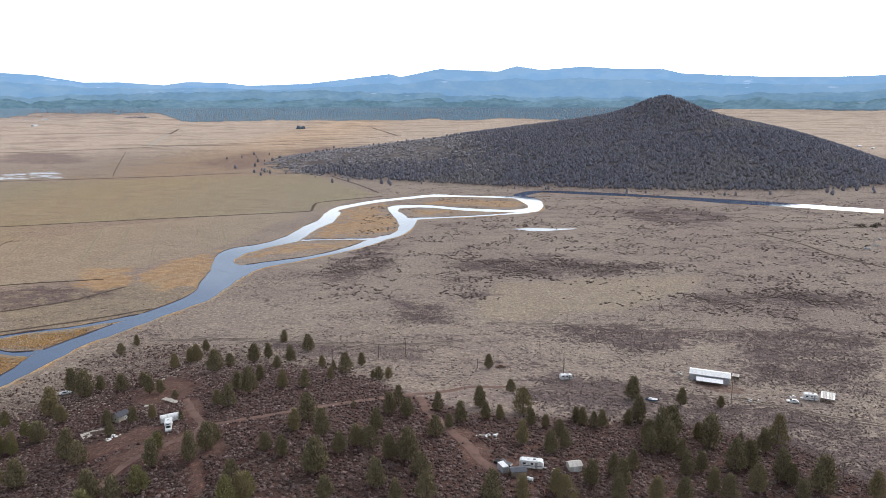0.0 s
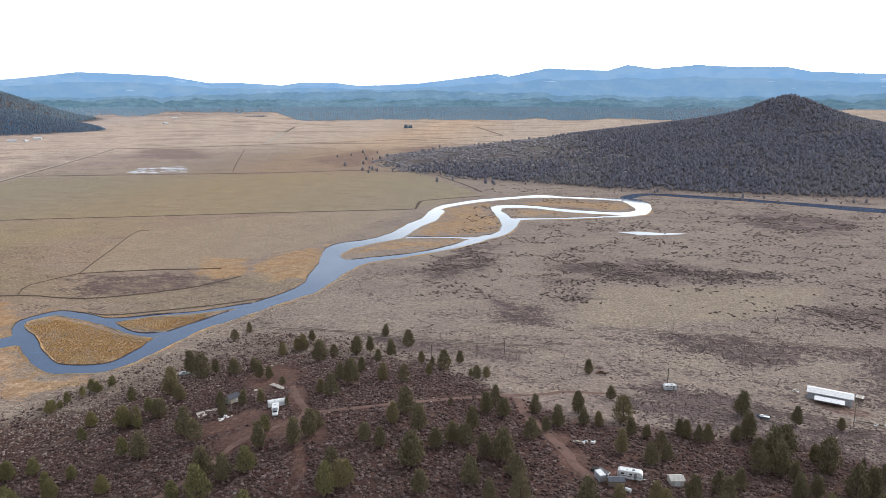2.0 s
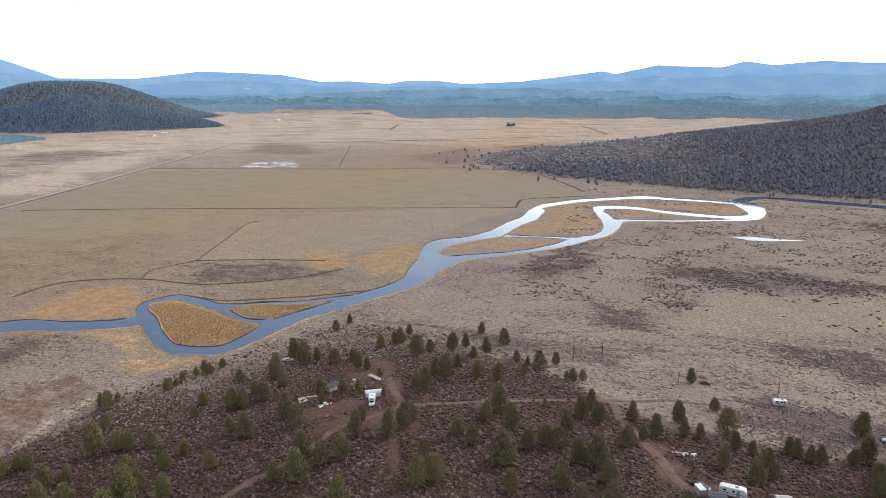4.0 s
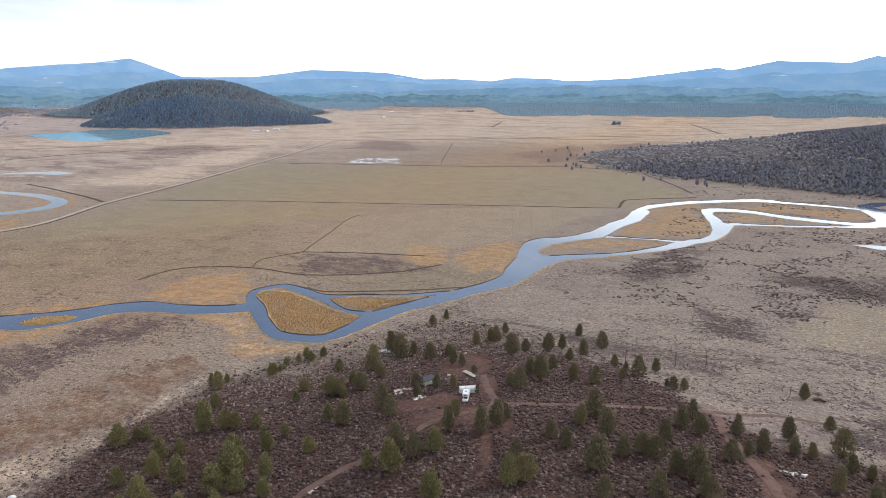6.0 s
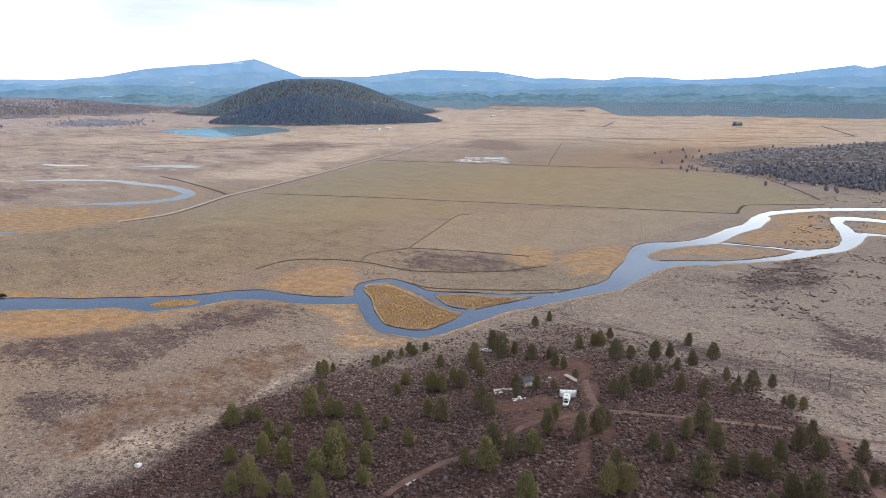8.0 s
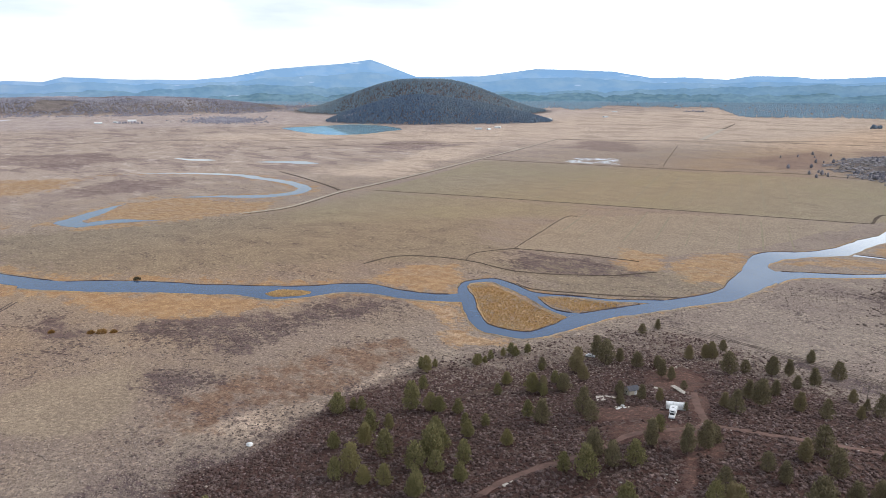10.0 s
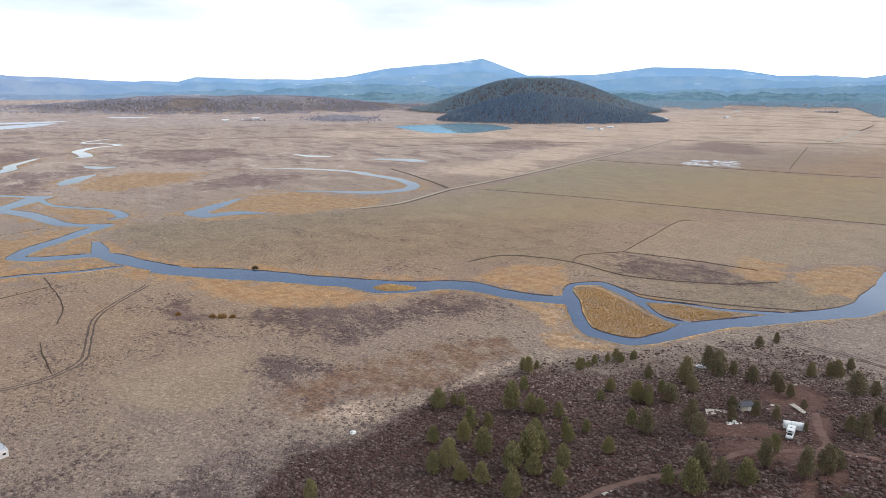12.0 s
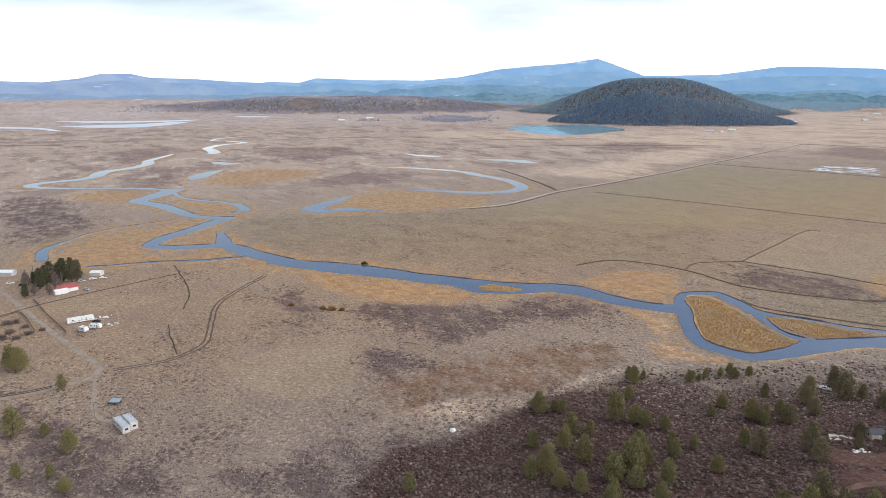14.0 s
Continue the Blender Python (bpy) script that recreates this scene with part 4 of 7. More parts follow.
SNAGS = [(50.8, 272.1, 7.9), (121.3, 188.4, 7.5), (14.7, 275.3, 4.2), (-91.6, 288.2, 4.0), (120.7, 268.6, 2.8), (-28.6, 287.9, 6.6), (-17.1, 297.0, 6.2),
    (-48.2, 282.2, 6.0), (-497.1, -31.0, 10.0), (-510.5, -27.3, 8.3), (-397.0, -30.5, 7.3), (-387.5, -25.2, 5.0), (-394.1, -34.1, 5.8), (-481.9, -11.1, 8.8)]
GROVES = [(-2579, 1449, 143, 223, 900, 1.06), (-547, 2681, 17, 66, 14, 0.2), (-1465, 3365, 51, 41, 24, 0.41), (-2617, 1078, 68, 44, 16, 1.18), (-3637, 312, 101,
    122, 26, 1.49), (-2116, 1708, 77, 17, 20, 0.89)]
FIELDS = [[(-786.1, 935.1), (-643.3, 560.4), (-142.0, 732.1), (-83.0, 862.3), (-208.9, 1093.8)], [(-636.1, 554.0), (-595.1, 386.5), (-451.7, 339.0), (-319.6,
    419.1), (-368.1, 564.0), (-274.2, 678.8)]]
# turn and height of the skyline, degrees
SKYLINE_EAST = [(-32.0, 1.46), (-28.0, 1.4), (-24.3, 1.45), (-18.7, 1.76), (-17.1, 2.11), (-14.1, 2.14), (-11.1, 2.34), (-8.0, 2.1), (-5.9, 2.41), (-4.4, 1.98),
    (0.2, 2.2), (3.4, 1.58), (4.3, 1.8), (10.6, 1.03), (15.4, 0.84), (17.1, 1.05), (19.9, 1.11), (21.5, 0.85), (24.6, 1.04), (27.0, 1.01), (30.0, 1.52), (35.9,
    1.73)]
SKYLINE_WEST = [(38.2, 1.42), (40.5, 1.15), (45.6, 1.13), (48.0, 2.02), (49.2, 2.44), (51.3, 2.12), (54.0, 1.92), (57.0, 1.64), (60.1, 1.04), (63.0, 0.78),
    (68.0, 0.81), (71.6, 0.93), (72.9, 0.58), (75.1, 0.65), (75.9, 0.56), (78.5, 0.68), (80.9, 0.84), (83.9, 0.9), (85.2, 1.17), (87.1, 1.19), (88.6, 0.82),
    (90.9, 0.53), (93.5, 0.59)]
TRACK_LINES = [(PLAIN_TRACK_D, 1.8), (KNOLL_TRACK_A, 2.0), (KNOLL_TRACK_B, 2.4), (KNOLL_TRACK_C, 1.8), (KNOLL_TRACK_D, 2.2), (PLAIN_TRACK_B, 1.8), (PLAIN_TRACK_C, 1.8), (FARM_TRACK,
    2.0), (GRAVEL_ROAD, 3.2), (GRAVEL_SPUR, 2.0)]

# ---- building helpers ----
def part(name, bm, material, parent=None, label=""):
    """Links a bmesh, or a mesh, as one object."""
    me = bm
    if isinstance(bm, bmesh.types.BMesh):
        me = bpy.data.meshes.new(name)
        bm.to_mesh(me)
        bm.free()
    if material and not me.materials:
        me.materials.append(material)
    ob = new(name, me)
    if parent:
        ob.parent = parent
    return tagged(ob, label)


def raw(name, verts, faces):
    me = bpy.data.meshes.new(name)
    me.from_pydata(verts.tolist() if isinstance(verts, np.ndarray) else verts, [], faces.tolist() if isinstance(faces, np.ndarray) else faces)
    me.update()
    return me


def spline(rows, step):
    """Catmull-Rom through the rows, in steps of about that many metres (over the first two columns)."""
    q = np.array(rows, float)
    q = np.vstack([2 * q[0] - q[1], q, 2 * q[-1] - q[-2]])
    made = []
    for i in range(1, len(q) - 2):
        p0, p1, p2, p3 = q[i - 1:i + 3]
        n = max(2, int(np.hypot(*(p2 - p1)[:2]) / step))
        s = np.arange(n)[:, None] / n
        made.append(0.5 * (2 * p1 + (p2 - p0) * s + (2 * p0 - 5 * p1 + 4 * p2 - p3) * s ** 2 + (3 * p1 - p0 - 3 * p2 + p3) * s ** 3))
    return np.vstack(made + [q[-2:-1]])


def strip(left, right, lifts, ground=True):
    """A band between two lines, with a row of points for each lift across it."""
    k, n = len(lifts), len(left)
    f = np.linspace(0, 1, k)[None, :, None]
    p = left[:, None] * (1 - f) + right[:, None] * f
    z = (terrain(p[..., 0], p[..., 1]) if ground else 0) + np.array(lifts)[None]
    verts = np.dstack([p, np.broadcast_to(z, p.shape[:2])]).reshape(-1, 3)
    i, j = np.meshgrid(np.arange(n - 1), np.arange(k - 1), indexing="ij")
    a = (i * k + j).ravel()
    return verts, np.stack([a, a + 1, a + k + 1, a + k], 1)


def sides(line, width):
    t = np.gradient(line, axis=0)
    t /= np.linalg.norm(t, axis=1)[:, None] + 1e-9
    nrm = np.stack([-t[:, 1], t[:, 0]], 1)
    w = np.asarray(width)[..., None] / 2
    return line + nrm * w, line - nrm * w


def wobble(line, size, scale):
    """Shifts points to and fro by a smooth random amount."""
    d = np.array([(noise.noise((x * scale, y * scale, 3.1)), noise.noise((x * scale, y * scale, 9.7))) for x, y in line])
    return line + d * size


def joined(pieces):
    verts, faces, n = [], [], 0
    for v, f in pieces:
        verts.append(v)
        faces.append(f + n)
        n += len(v)
    return np.vstack(verts), np.vstack(faces)


def facing(v, f):
    """Turns faces that look down."""
    a, b, c = v[f[:, 0]], v[f[:, 1]], v[f[:, 2]]
    down = np.cross(b - a, c - a)[:, 2] < 0
    f = f.copy()
    f[down] = f[down][:, ::-1]
    return f


# ---- water ----
WATERS = dict(east=RIVER_EAST, north_arm=RIVER_NORTH_ARM, south_arm=RIVER_SOUTH_ARM, split=RIVER_SPLIT, backwater=RIVER_BACKWATER, bend=RIVER_BEND,
              reach=RIVER_REACH, island_arm=RIVER_ISLAND_ARM, gap=RIVER_ISLAND_GAP, oxbow=RIVER_OXBOW, cut=RIVER_CUT, loop=RIVER_LOOP,
              eyot=RIVER_EYOT_ARM, west=RIVER_WEST, far=RIVER_FAR, slough=SLOUGH, creek=CREEK)
PONDS = dict(horseshoe=HORSESHOE, pool_arm=POOL_ARM, pond_arc=POND_ARC, pond_strip=POND_STRIP, pool_east=POOL_EAST, pool_south=POOL_SOUTH,
             flat_a=WET_FLAT_A, flat_b=WET_FLAT_B, flat_c=WET_FLAT_C, flat_d=WET_FLAT_D, pond=POND, lake=LAKE)
SHORES = {}
for key, rows in {**WATERS, **PONDS}.items():
    far_off = np.hypot(rows[0][0], rows[0][1])
    line = spline(rows, 3 + far_off / 150)
    rough = min(4.0, 0.8 + far_off / 750) * (1 if key in WATERS else 1.7)
    ends = np.linspace(0, 1, len(line))[:, None]
    middle, slim = (line[:, :2] + line[:, 2:]) / 2, 1.0 if key in WATERS else 0.05 + 0.75 * smooth(0, 0.22, ends) * smooth(1, 0.78, ends) if key != "lake" else 1.0
    SHORES[key] = (wobble(middle + (line[:, :2] - middle) * slim, rough, 0.09), wobble(middle + (line[:, 2:] - middle) * slim, rough, 0.09))


def within(points, key):
    """Which points lie in that water."""
    a, b = SHORES[key]
    ring = np.vstack([a, b[::-1]])
    nxt = np.roll(ring, -1, 0)
    hit = np.zeros(len(points), bool)
    for (x1, y1), (x2, y2) in zip(ring, nxt):
        if y1 != y2:
            cross = (points[:, 1] > min(y1, y2)) & (points[:, 1] <= max(y1, y2))
            hit ^= cross & (points[:, 0] < x1 + (points[:, 1] - y1) * (x2 - x1) / (y2 - y1))
    return hit


def build_waters():
    pieces, banks, verges = [], [], []
    for i, key in enumerate(WATERS):
        a, b = SHORES[key]
        v, f = strip(a, b, [0.06 + i * 0.006] * 3)
        v[:, 2] += np.repeat(np.arange(len(a)) * 0.0007, 3)
        pieces.append((v, f))
        for edge, other in ((a, b), (b, a)):
            out = edge - other
            out /= np.linalg.norm(out, axis=1)[:, None] + 1e-6
            away = np.hypot(edge[:, 0], edge[:, 1])[:, None]
            uneven = np.array([1 + 0.9 * noise.noise((q[0] * 0.05, q[1] * 0.05, 5)) for q in edge])[:, None]
            inner, lip, outer = edge - out * 0.3, edge + out * 0.25, edge + out * (0.9 + away / 500) * uneven
            free = np.ones(len(edge), bool)
            for k2 in WATERS:
                if k2 != key:
                    free &= ~within(edge, k2) & ~within(outer, k2) & ~within(inner, k2)
            run = []
            for j in range(len(edge) + 1):
                if j < len(edge) and free[j]:
                    run.append(j)
                else:
                    if len(run) > 3:
                        ragged = np.array([1 + 0.75 * noise.noise((q[0] * 0.11, q[1] * 0.11, 0)) for q in lip[run]])
                        top = (0.45 - 0.2 * smooth(320, 900, away[run, 0])) * ragged
                        for spot, near_line, far_line in ((banks, inner[run], lip[run]), (verges, lip[run], outer[run])):
                            v, f = strip(near_line, far_line, [0.0, 0.0])
                            v[(1 if spot is banks else 0)::2, 2] += top
                            v[(0 if spot is banks else 1)::2, 2] += 0.02
                            spot.append((v, f))
                    run = []
    v, f = joined(pieces)
    tagged(part("water_river", raw("water_river", v, facing(v, f)), WATER), "slow blue-grey meandering river with islands and side arms", "river", kind="structure")
    v, f = joined(banks)
    tagged(part("river_bank", raw("river_bank", v, facing(v, f)), BANK), "dark undercut peat banks along the river", "river bank", kind="structure")
    v, f = joined(verges)
    tagged(part("river_verge", raw("river_verge", v, facing(v, f)), BANK_GRASS), "straw-coloured grass verge along the river banks", "grass verge", kind="structure")
    for key in PONDS:
        v, f = strip(*SHORES[key], [0.06 if key != "lake" else 0.12] * 3, key != "lake")
        if key != "lake":
            v[:, 2] += np.repeat(np.arange(len(v) // 3) * 0.0009, 3)
        words = {"lake": "lake at the foot of a wooded dome, pale sky reflection painted in", "horseshoe": "narrow horseshoe pond in brown meadow"}.get(key, "shallow pool of standing water in marsh meadow")
        # flats are water; their bright sky reflection is painted with the ice white
        tagged(part("water_lake" if key == "lake" else "water_pool", raw("water_" + key, v, facing(v, f)), ICE_AND_SKY_WHITE if key.startswith("flat") else LAKE_SKY_TINT if key == "lake" else WATER), words, "lake" if key == "lake" else "pool", kind="structure")
    for rows in (SNOW_FLAT_A, SNOW_FLAT_B):
        line = spline(rows, 14)
        rnd = random.Random(5)
        bits = []
        for k in range(46):
            i = rnd.randrange(len(line) - 2)
            s, w = rnd.random(), rnd.uniform(4, 15)
            c = line[i, :2] * s + line[i, 2:] * (1 - s)
            e = np.array([rnd.uniform(5, 16), rnd.uniform(-3, 3)])
            q = wobble(np.linspace(c - e, c + e, 9), 2.5, 0.2)
            bits.append(strip(*sides(q, w * 0.35 * np.sin(np.linspace(0.1, 3.04, 9))), [0.05, 0.07, 0.05]))
        v, f = joined(bits)
        tagged(part("ice_patch", raw("ice_patch", v, facing(v, f)), ICE_AND_SKY_WHITE), "thin white ice and meltwater on a flooded field", "ice", kind="structure")


def build_islet():
    """The small reedy island in the long reach."""
    ring = spline(ISLE_SMALL + ISLE_SMALL[:1], 1.5)[:-1]
    c = ring.mean(0)
    rows = [np.column_stack([c + (ring - c) * k, np.full(len(ring), z)]) for k, z in ((1.06, 0.0), (0.98, 0.4), (0.6, 0.6))]
    verts = np.vstack([*rows, [[*c, 0.65]]])
    n = len(ring)
    faces = [(k * n + i, k * n + (i + 1) % n, (k + 1) * n + (i + 1) % n, (k + 1) * n + i) for k in range(2) for i in range(n)]
    faces += [(2 * n + i, 2 * n + (i + 1) % n, 3 * n) for i in range(n)]
    ob = part("islet", raw("islet", verts, faces), MARSHMAT)
    tagged(ob, "small reedy grass island in the river", "island", kind="structure")
    rng = np.random.default_rng(2)
    s = np.sqrt(rng.random(160))
    k = rng.integers(0, n, 160)
    spot = c + (ring[k] - c) * s[:, None] * 0.95
    rnd = random.Random(6)
    h = rng.uniform(0.7, 1.4, 160)
    scatter("islet_reeds", [spray_shape(rnd) for i in range(3)], np.column_stack([spot, h, h, h * 40]), REED, "golden reeds on the small island", "reeds")


# ---- ground ----
def spots_mask(x, y, blobs, soft=0.55):
    m = np.zeros_like(x)
    for cx, cy, across, along, turn in blobs:
        c, s = math.cos(turn), math.sin(turn)
        u, v = ((x - cx) * c + (y - cy) * s) / across, (-(x - cx) * s + (y - cy) * c) / along
        m = np.maximum(m, 1 - smooth(1 - soft, 1 + soft, np.hypot(u, v)))
    return m


def warped(x, y):
    """Places shifted by wandering noise, so that patches lose their round outlines."""
    d, a = np.hypot(x, y) + 1, np.arctan2(-x, y)
    u = np.array([(noise.fractal((p * 9, q * 9, 1.7), 0.7, 2.1, 5), noise.fractal((p * 9, q * 9, 7.3), 0.7, 2.1, 5)) for p, q in zip(a, np.log(d))])
    return x + u[:, 0] * d * 0.07, y + u[:, 1] * d * 0.07


def region_mask(x, y, ring, soft):
    """1 inside a closed outline, fading at its edge."""
    ring = np.array(ring)
    inside, away = np.zeros(len(x), bool), np.full(len(x), 1e9)
    for (x1, y1), (x2, y2) in zip(ring, np.roll(ring, -1, 0)):
        dx, dy = x2 - x1, y2 - y1
        s = np.clip(((x - x1) * dx + (y - y1) * dy) / (dx * dx + dy * dy), 0, 1)
        away = np.minimum(away, np.hypot(x - x1 - s * dx, y - y1 - s * dy))
        if dy:
            inside ^= ((y > y1) != (y > y2)) & (x < x1 + (y - y1) * dx / dy)
    return smooth(-soft, soft, np.where(inside, away, -away))


def beds_mask(x, y, beds, soft=0.03):
    """1 inside any of the outlines; the edge softens with distance."""
    m = np.zeros_like(x)
    for ring in beds:
        q = np.array(ring)
        pad = 0.1 * np.hypot(*q.mean(0))
        near = (x > q[:, 0].min() - pad) & (x < q[:, 0].max() + pad) & (y > q[:, 1].min() - pad) & (y < q[:, 1].max() + pad)
        if near.any():
            m[near] = np.maximum(m[near], region_mask(x[near], y[near], ring, max(3.0, soft * np.hypot(*q.mean(0)))))
    return m


KNOLL_RING = KNOLL_EDGE + [(140, 60), (60, -60), (-90, -40)]


def poly_mask(x, y, corners, soft):
    """1 inside a convex field with corners in turn to the left, fading at its edge."""
    m = np.full_like(x, 1e9)
    for (x1, y1), (x2, y2) in zip(corners, corners[1:] + corners[:1]):
        length = math.hypot(x2 - x1, y2 - y1)
        m = np.minimum(m, ((x2 - x1) * (y - y1) - (y2 - y1) * (x - x1)) / length)
    return smooth(-soft, soft, m)


def wood_edge(deg):
    """How far off the pine forest at the valley's edge begins, by compass turn."""
    return np.interp(deg, [-36, -21, -18, 0, 8, 20.5, 22, 30, 60], [4270, 4270, 3500, 3330, 3300, 3320, 3780, 3900, 4050])


def build_ground():
    fine = np.radians(np.arange(-40, 100, 0.3))
    coarse = np.radians(np.arange(100, 320, 4.0))
    turn = np.concatenate([fine, coarse])
    rings = [0.0, 30.0, 60.0]
    while rings[-1] < 4940:
        rings.append(rings[-1] * 1.0115 + 0.25)
    ring = np.array(rings[1:])
    a, r = np.meshgrid(turn, ring)
    x, y = -np.sin(a) * r, np.cos(a) * r
    x, y = x.ravel(), y.ravel()
    z = terrain(x, y)
    verts = np.stack([x, y, z], 1)
    n, m = len(ring), len(turn)
    i, j = np.meshgrid(np.arange(n - 1), np.arange(m), indexing="ij")
    j2 = (j + 1) % m
    quads = np.stack([i * m + j, (i + 1) * m + j, (i + 1) * m + j2, i * m + j2], -1).reshape(-1, 4)
    quads = quads[:, ::-1]
    verts = np.vstack([verts, [[0, 0, float(terrain(0, 0))]]])
    me = bpy.data.meshes.new("ground")
    tris = [(len(verts) - 1, int(k), int((k + 1) % m)) for k in range(m)]
    me.from_pydata(verts.tolist(), [], quads.tolist() + tris)
    x, y = verts[:, 0], verts[:, 1]
    d = np.hypot(x, y)
    # distance to the nearest water
    near = np.full(len(x), 1e9)
    todo = (d > 150) & (d < 1700)
    for key in [*WATERS, "horseshoe", "pool_arm", "pool_south"]:
        for q in np.vstack([s[::3] for s in SHORES[key]]):
            near[todo] = np.minimum(near[todo], np.hypot(x[todo] - q[0], y[todo] - q[1]))
    west = smooth(-40, -230, x)
    wet = (1 - smooth(2, 12 + 24 * smooth(-250, -420, x), near)) * (0.42 + 0.3 * west)
    knoll = region_mask(x, y, KNOLL_RING, 26) * (1 - 0.22 * smooth(235, 300, y - 0.25 * x))
    knoll *= 1 - 0.38 * beds_mask(x, y, [BLEACHED_BED_A], 0.1)
    hay = np.maximum(poly_mask(x, y, FIELDS[0], 8), poly_mask(x, y, FIELDS[1], 45))
    cone = 1 - smooth(0.93, 1.0, bump(x, y, 423, 1334, 760, 385, 455, 480))
    dome = 1 - smooth(0.95, 1.05, np.minimum(dome_reach(x, y), rear_reach(x, y) * 0.95))
    mesa = 1 - smooth(0.8, 1.0, bump(x, y, -3560, 1370, 1100, 1000, 420, 520, 1.2))
    lava = smooth(190, -20, x) * smooth(1010, 1130, y + x * 0.2)
    deg = np.degrees(np.arctan2(-x, y))
    wood = smooth(60, 320, d - wood_edge(deg)) * (np.abs(deg - 12) < 48)
    floor = np.maximum.reduce([cone * (1 - 0.25 * lava), dome, mesa * 0.75, wood * 0.5])
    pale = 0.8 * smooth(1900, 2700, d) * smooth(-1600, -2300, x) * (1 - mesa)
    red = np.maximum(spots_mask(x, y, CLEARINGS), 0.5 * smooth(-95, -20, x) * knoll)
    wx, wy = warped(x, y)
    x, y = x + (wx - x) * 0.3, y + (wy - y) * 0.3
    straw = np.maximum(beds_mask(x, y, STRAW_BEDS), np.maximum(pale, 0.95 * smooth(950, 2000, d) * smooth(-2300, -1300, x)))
    isles = 0.85 * beds_mask(x, y, [ISLE_GRASS, ISLE_EAST, ISLE_BIG, ISLE_LONG, ISLE_HOOK, ISLE_TOP])
    wet = np.maximum(wet, np.maximum(beds_mask(x, y, MARSH_BEDS), isles))
    sage = np.maximum(beds_mask(x, y, SAGE_BEDS), beds_mask(x, y, SAGE_BEDS_WEST))
    scrub = smooth(-60, 40, x) * (d < 1100) * 0.6 + 0.15 * smooth(-120, -220, x) * smooth(330, 240, d)
    zones = (("zone_a", (wet, sage, hay, beds_mask(x, y, RUST_BEDS))), ("zone_b", (straw, knoll, red, floor)),
             ("zone_c", (beds_mask(x, y, DARK_BEDS), beds_mask(x, y, SWARD_BEDS, 0.1), np.maximum(poly_mask(x, y, PALE_FIELD, 3), 0.75 * beds_mask(x, y, TAN_BEDS, 0.06)), scrub)))
    for name, cols in zones:
        at = me.attributes.new(name, "FLOAT_COLOR", "POINT")
        at.data.foreach_set("color", np.stack(cols, 1).astype(np.float32).ravel())
    me.polygons.foreach_set("use_smooth", np.ones(len(me.polygons), bool))
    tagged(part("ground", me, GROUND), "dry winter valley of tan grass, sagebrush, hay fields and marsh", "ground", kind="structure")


def skyline(turn, table):
    t = np.array(table)
    return np.interp(turn, t[:, 0], t[:, 1])


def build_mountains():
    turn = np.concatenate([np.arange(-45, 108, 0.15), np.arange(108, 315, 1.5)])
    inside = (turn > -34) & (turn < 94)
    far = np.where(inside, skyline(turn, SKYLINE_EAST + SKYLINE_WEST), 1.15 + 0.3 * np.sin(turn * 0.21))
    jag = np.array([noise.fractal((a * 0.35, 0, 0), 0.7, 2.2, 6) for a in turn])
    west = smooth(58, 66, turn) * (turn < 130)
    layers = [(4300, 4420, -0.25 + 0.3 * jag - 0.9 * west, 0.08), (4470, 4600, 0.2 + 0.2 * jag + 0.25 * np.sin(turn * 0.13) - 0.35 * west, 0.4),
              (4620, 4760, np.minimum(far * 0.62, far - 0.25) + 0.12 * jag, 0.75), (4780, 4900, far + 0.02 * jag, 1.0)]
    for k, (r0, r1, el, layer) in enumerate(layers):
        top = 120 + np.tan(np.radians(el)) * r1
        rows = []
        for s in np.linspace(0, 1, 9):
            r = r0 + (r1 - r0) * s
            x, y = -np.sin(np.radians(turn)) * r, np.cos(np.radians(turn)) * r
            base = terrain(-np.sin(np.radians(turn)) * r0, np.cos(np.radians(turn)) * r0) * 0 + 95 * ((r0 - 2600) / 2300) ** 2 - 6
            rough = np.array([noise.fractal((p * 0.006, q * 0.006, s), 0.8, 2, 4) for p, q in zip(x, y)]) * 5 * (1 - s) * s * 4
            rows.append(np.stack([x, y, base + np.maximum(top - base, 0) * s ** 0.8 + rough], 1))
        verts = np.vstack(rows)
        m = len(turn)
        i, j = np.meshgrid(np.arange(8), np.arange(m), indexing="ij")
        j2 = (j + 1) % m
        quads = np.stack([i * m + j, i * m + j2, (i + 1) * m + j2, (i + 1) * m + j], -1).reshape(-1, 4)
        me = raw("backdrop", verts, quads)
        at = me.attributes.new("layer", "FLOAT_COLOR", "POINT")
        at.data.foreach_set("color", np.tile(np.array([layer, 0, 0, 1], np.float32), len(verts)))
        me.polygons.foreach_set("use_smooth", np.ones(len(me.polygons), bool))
        tagged(part("backdrop", me, BACKDROP), ("dark forested foothills at the valley edge, blue haze painted on", "hazy blue wooded hills", "pale blue hazy mountain slopes", "distant mountain skyline, blue with painted haze")[k], "mountains", kind="structure")


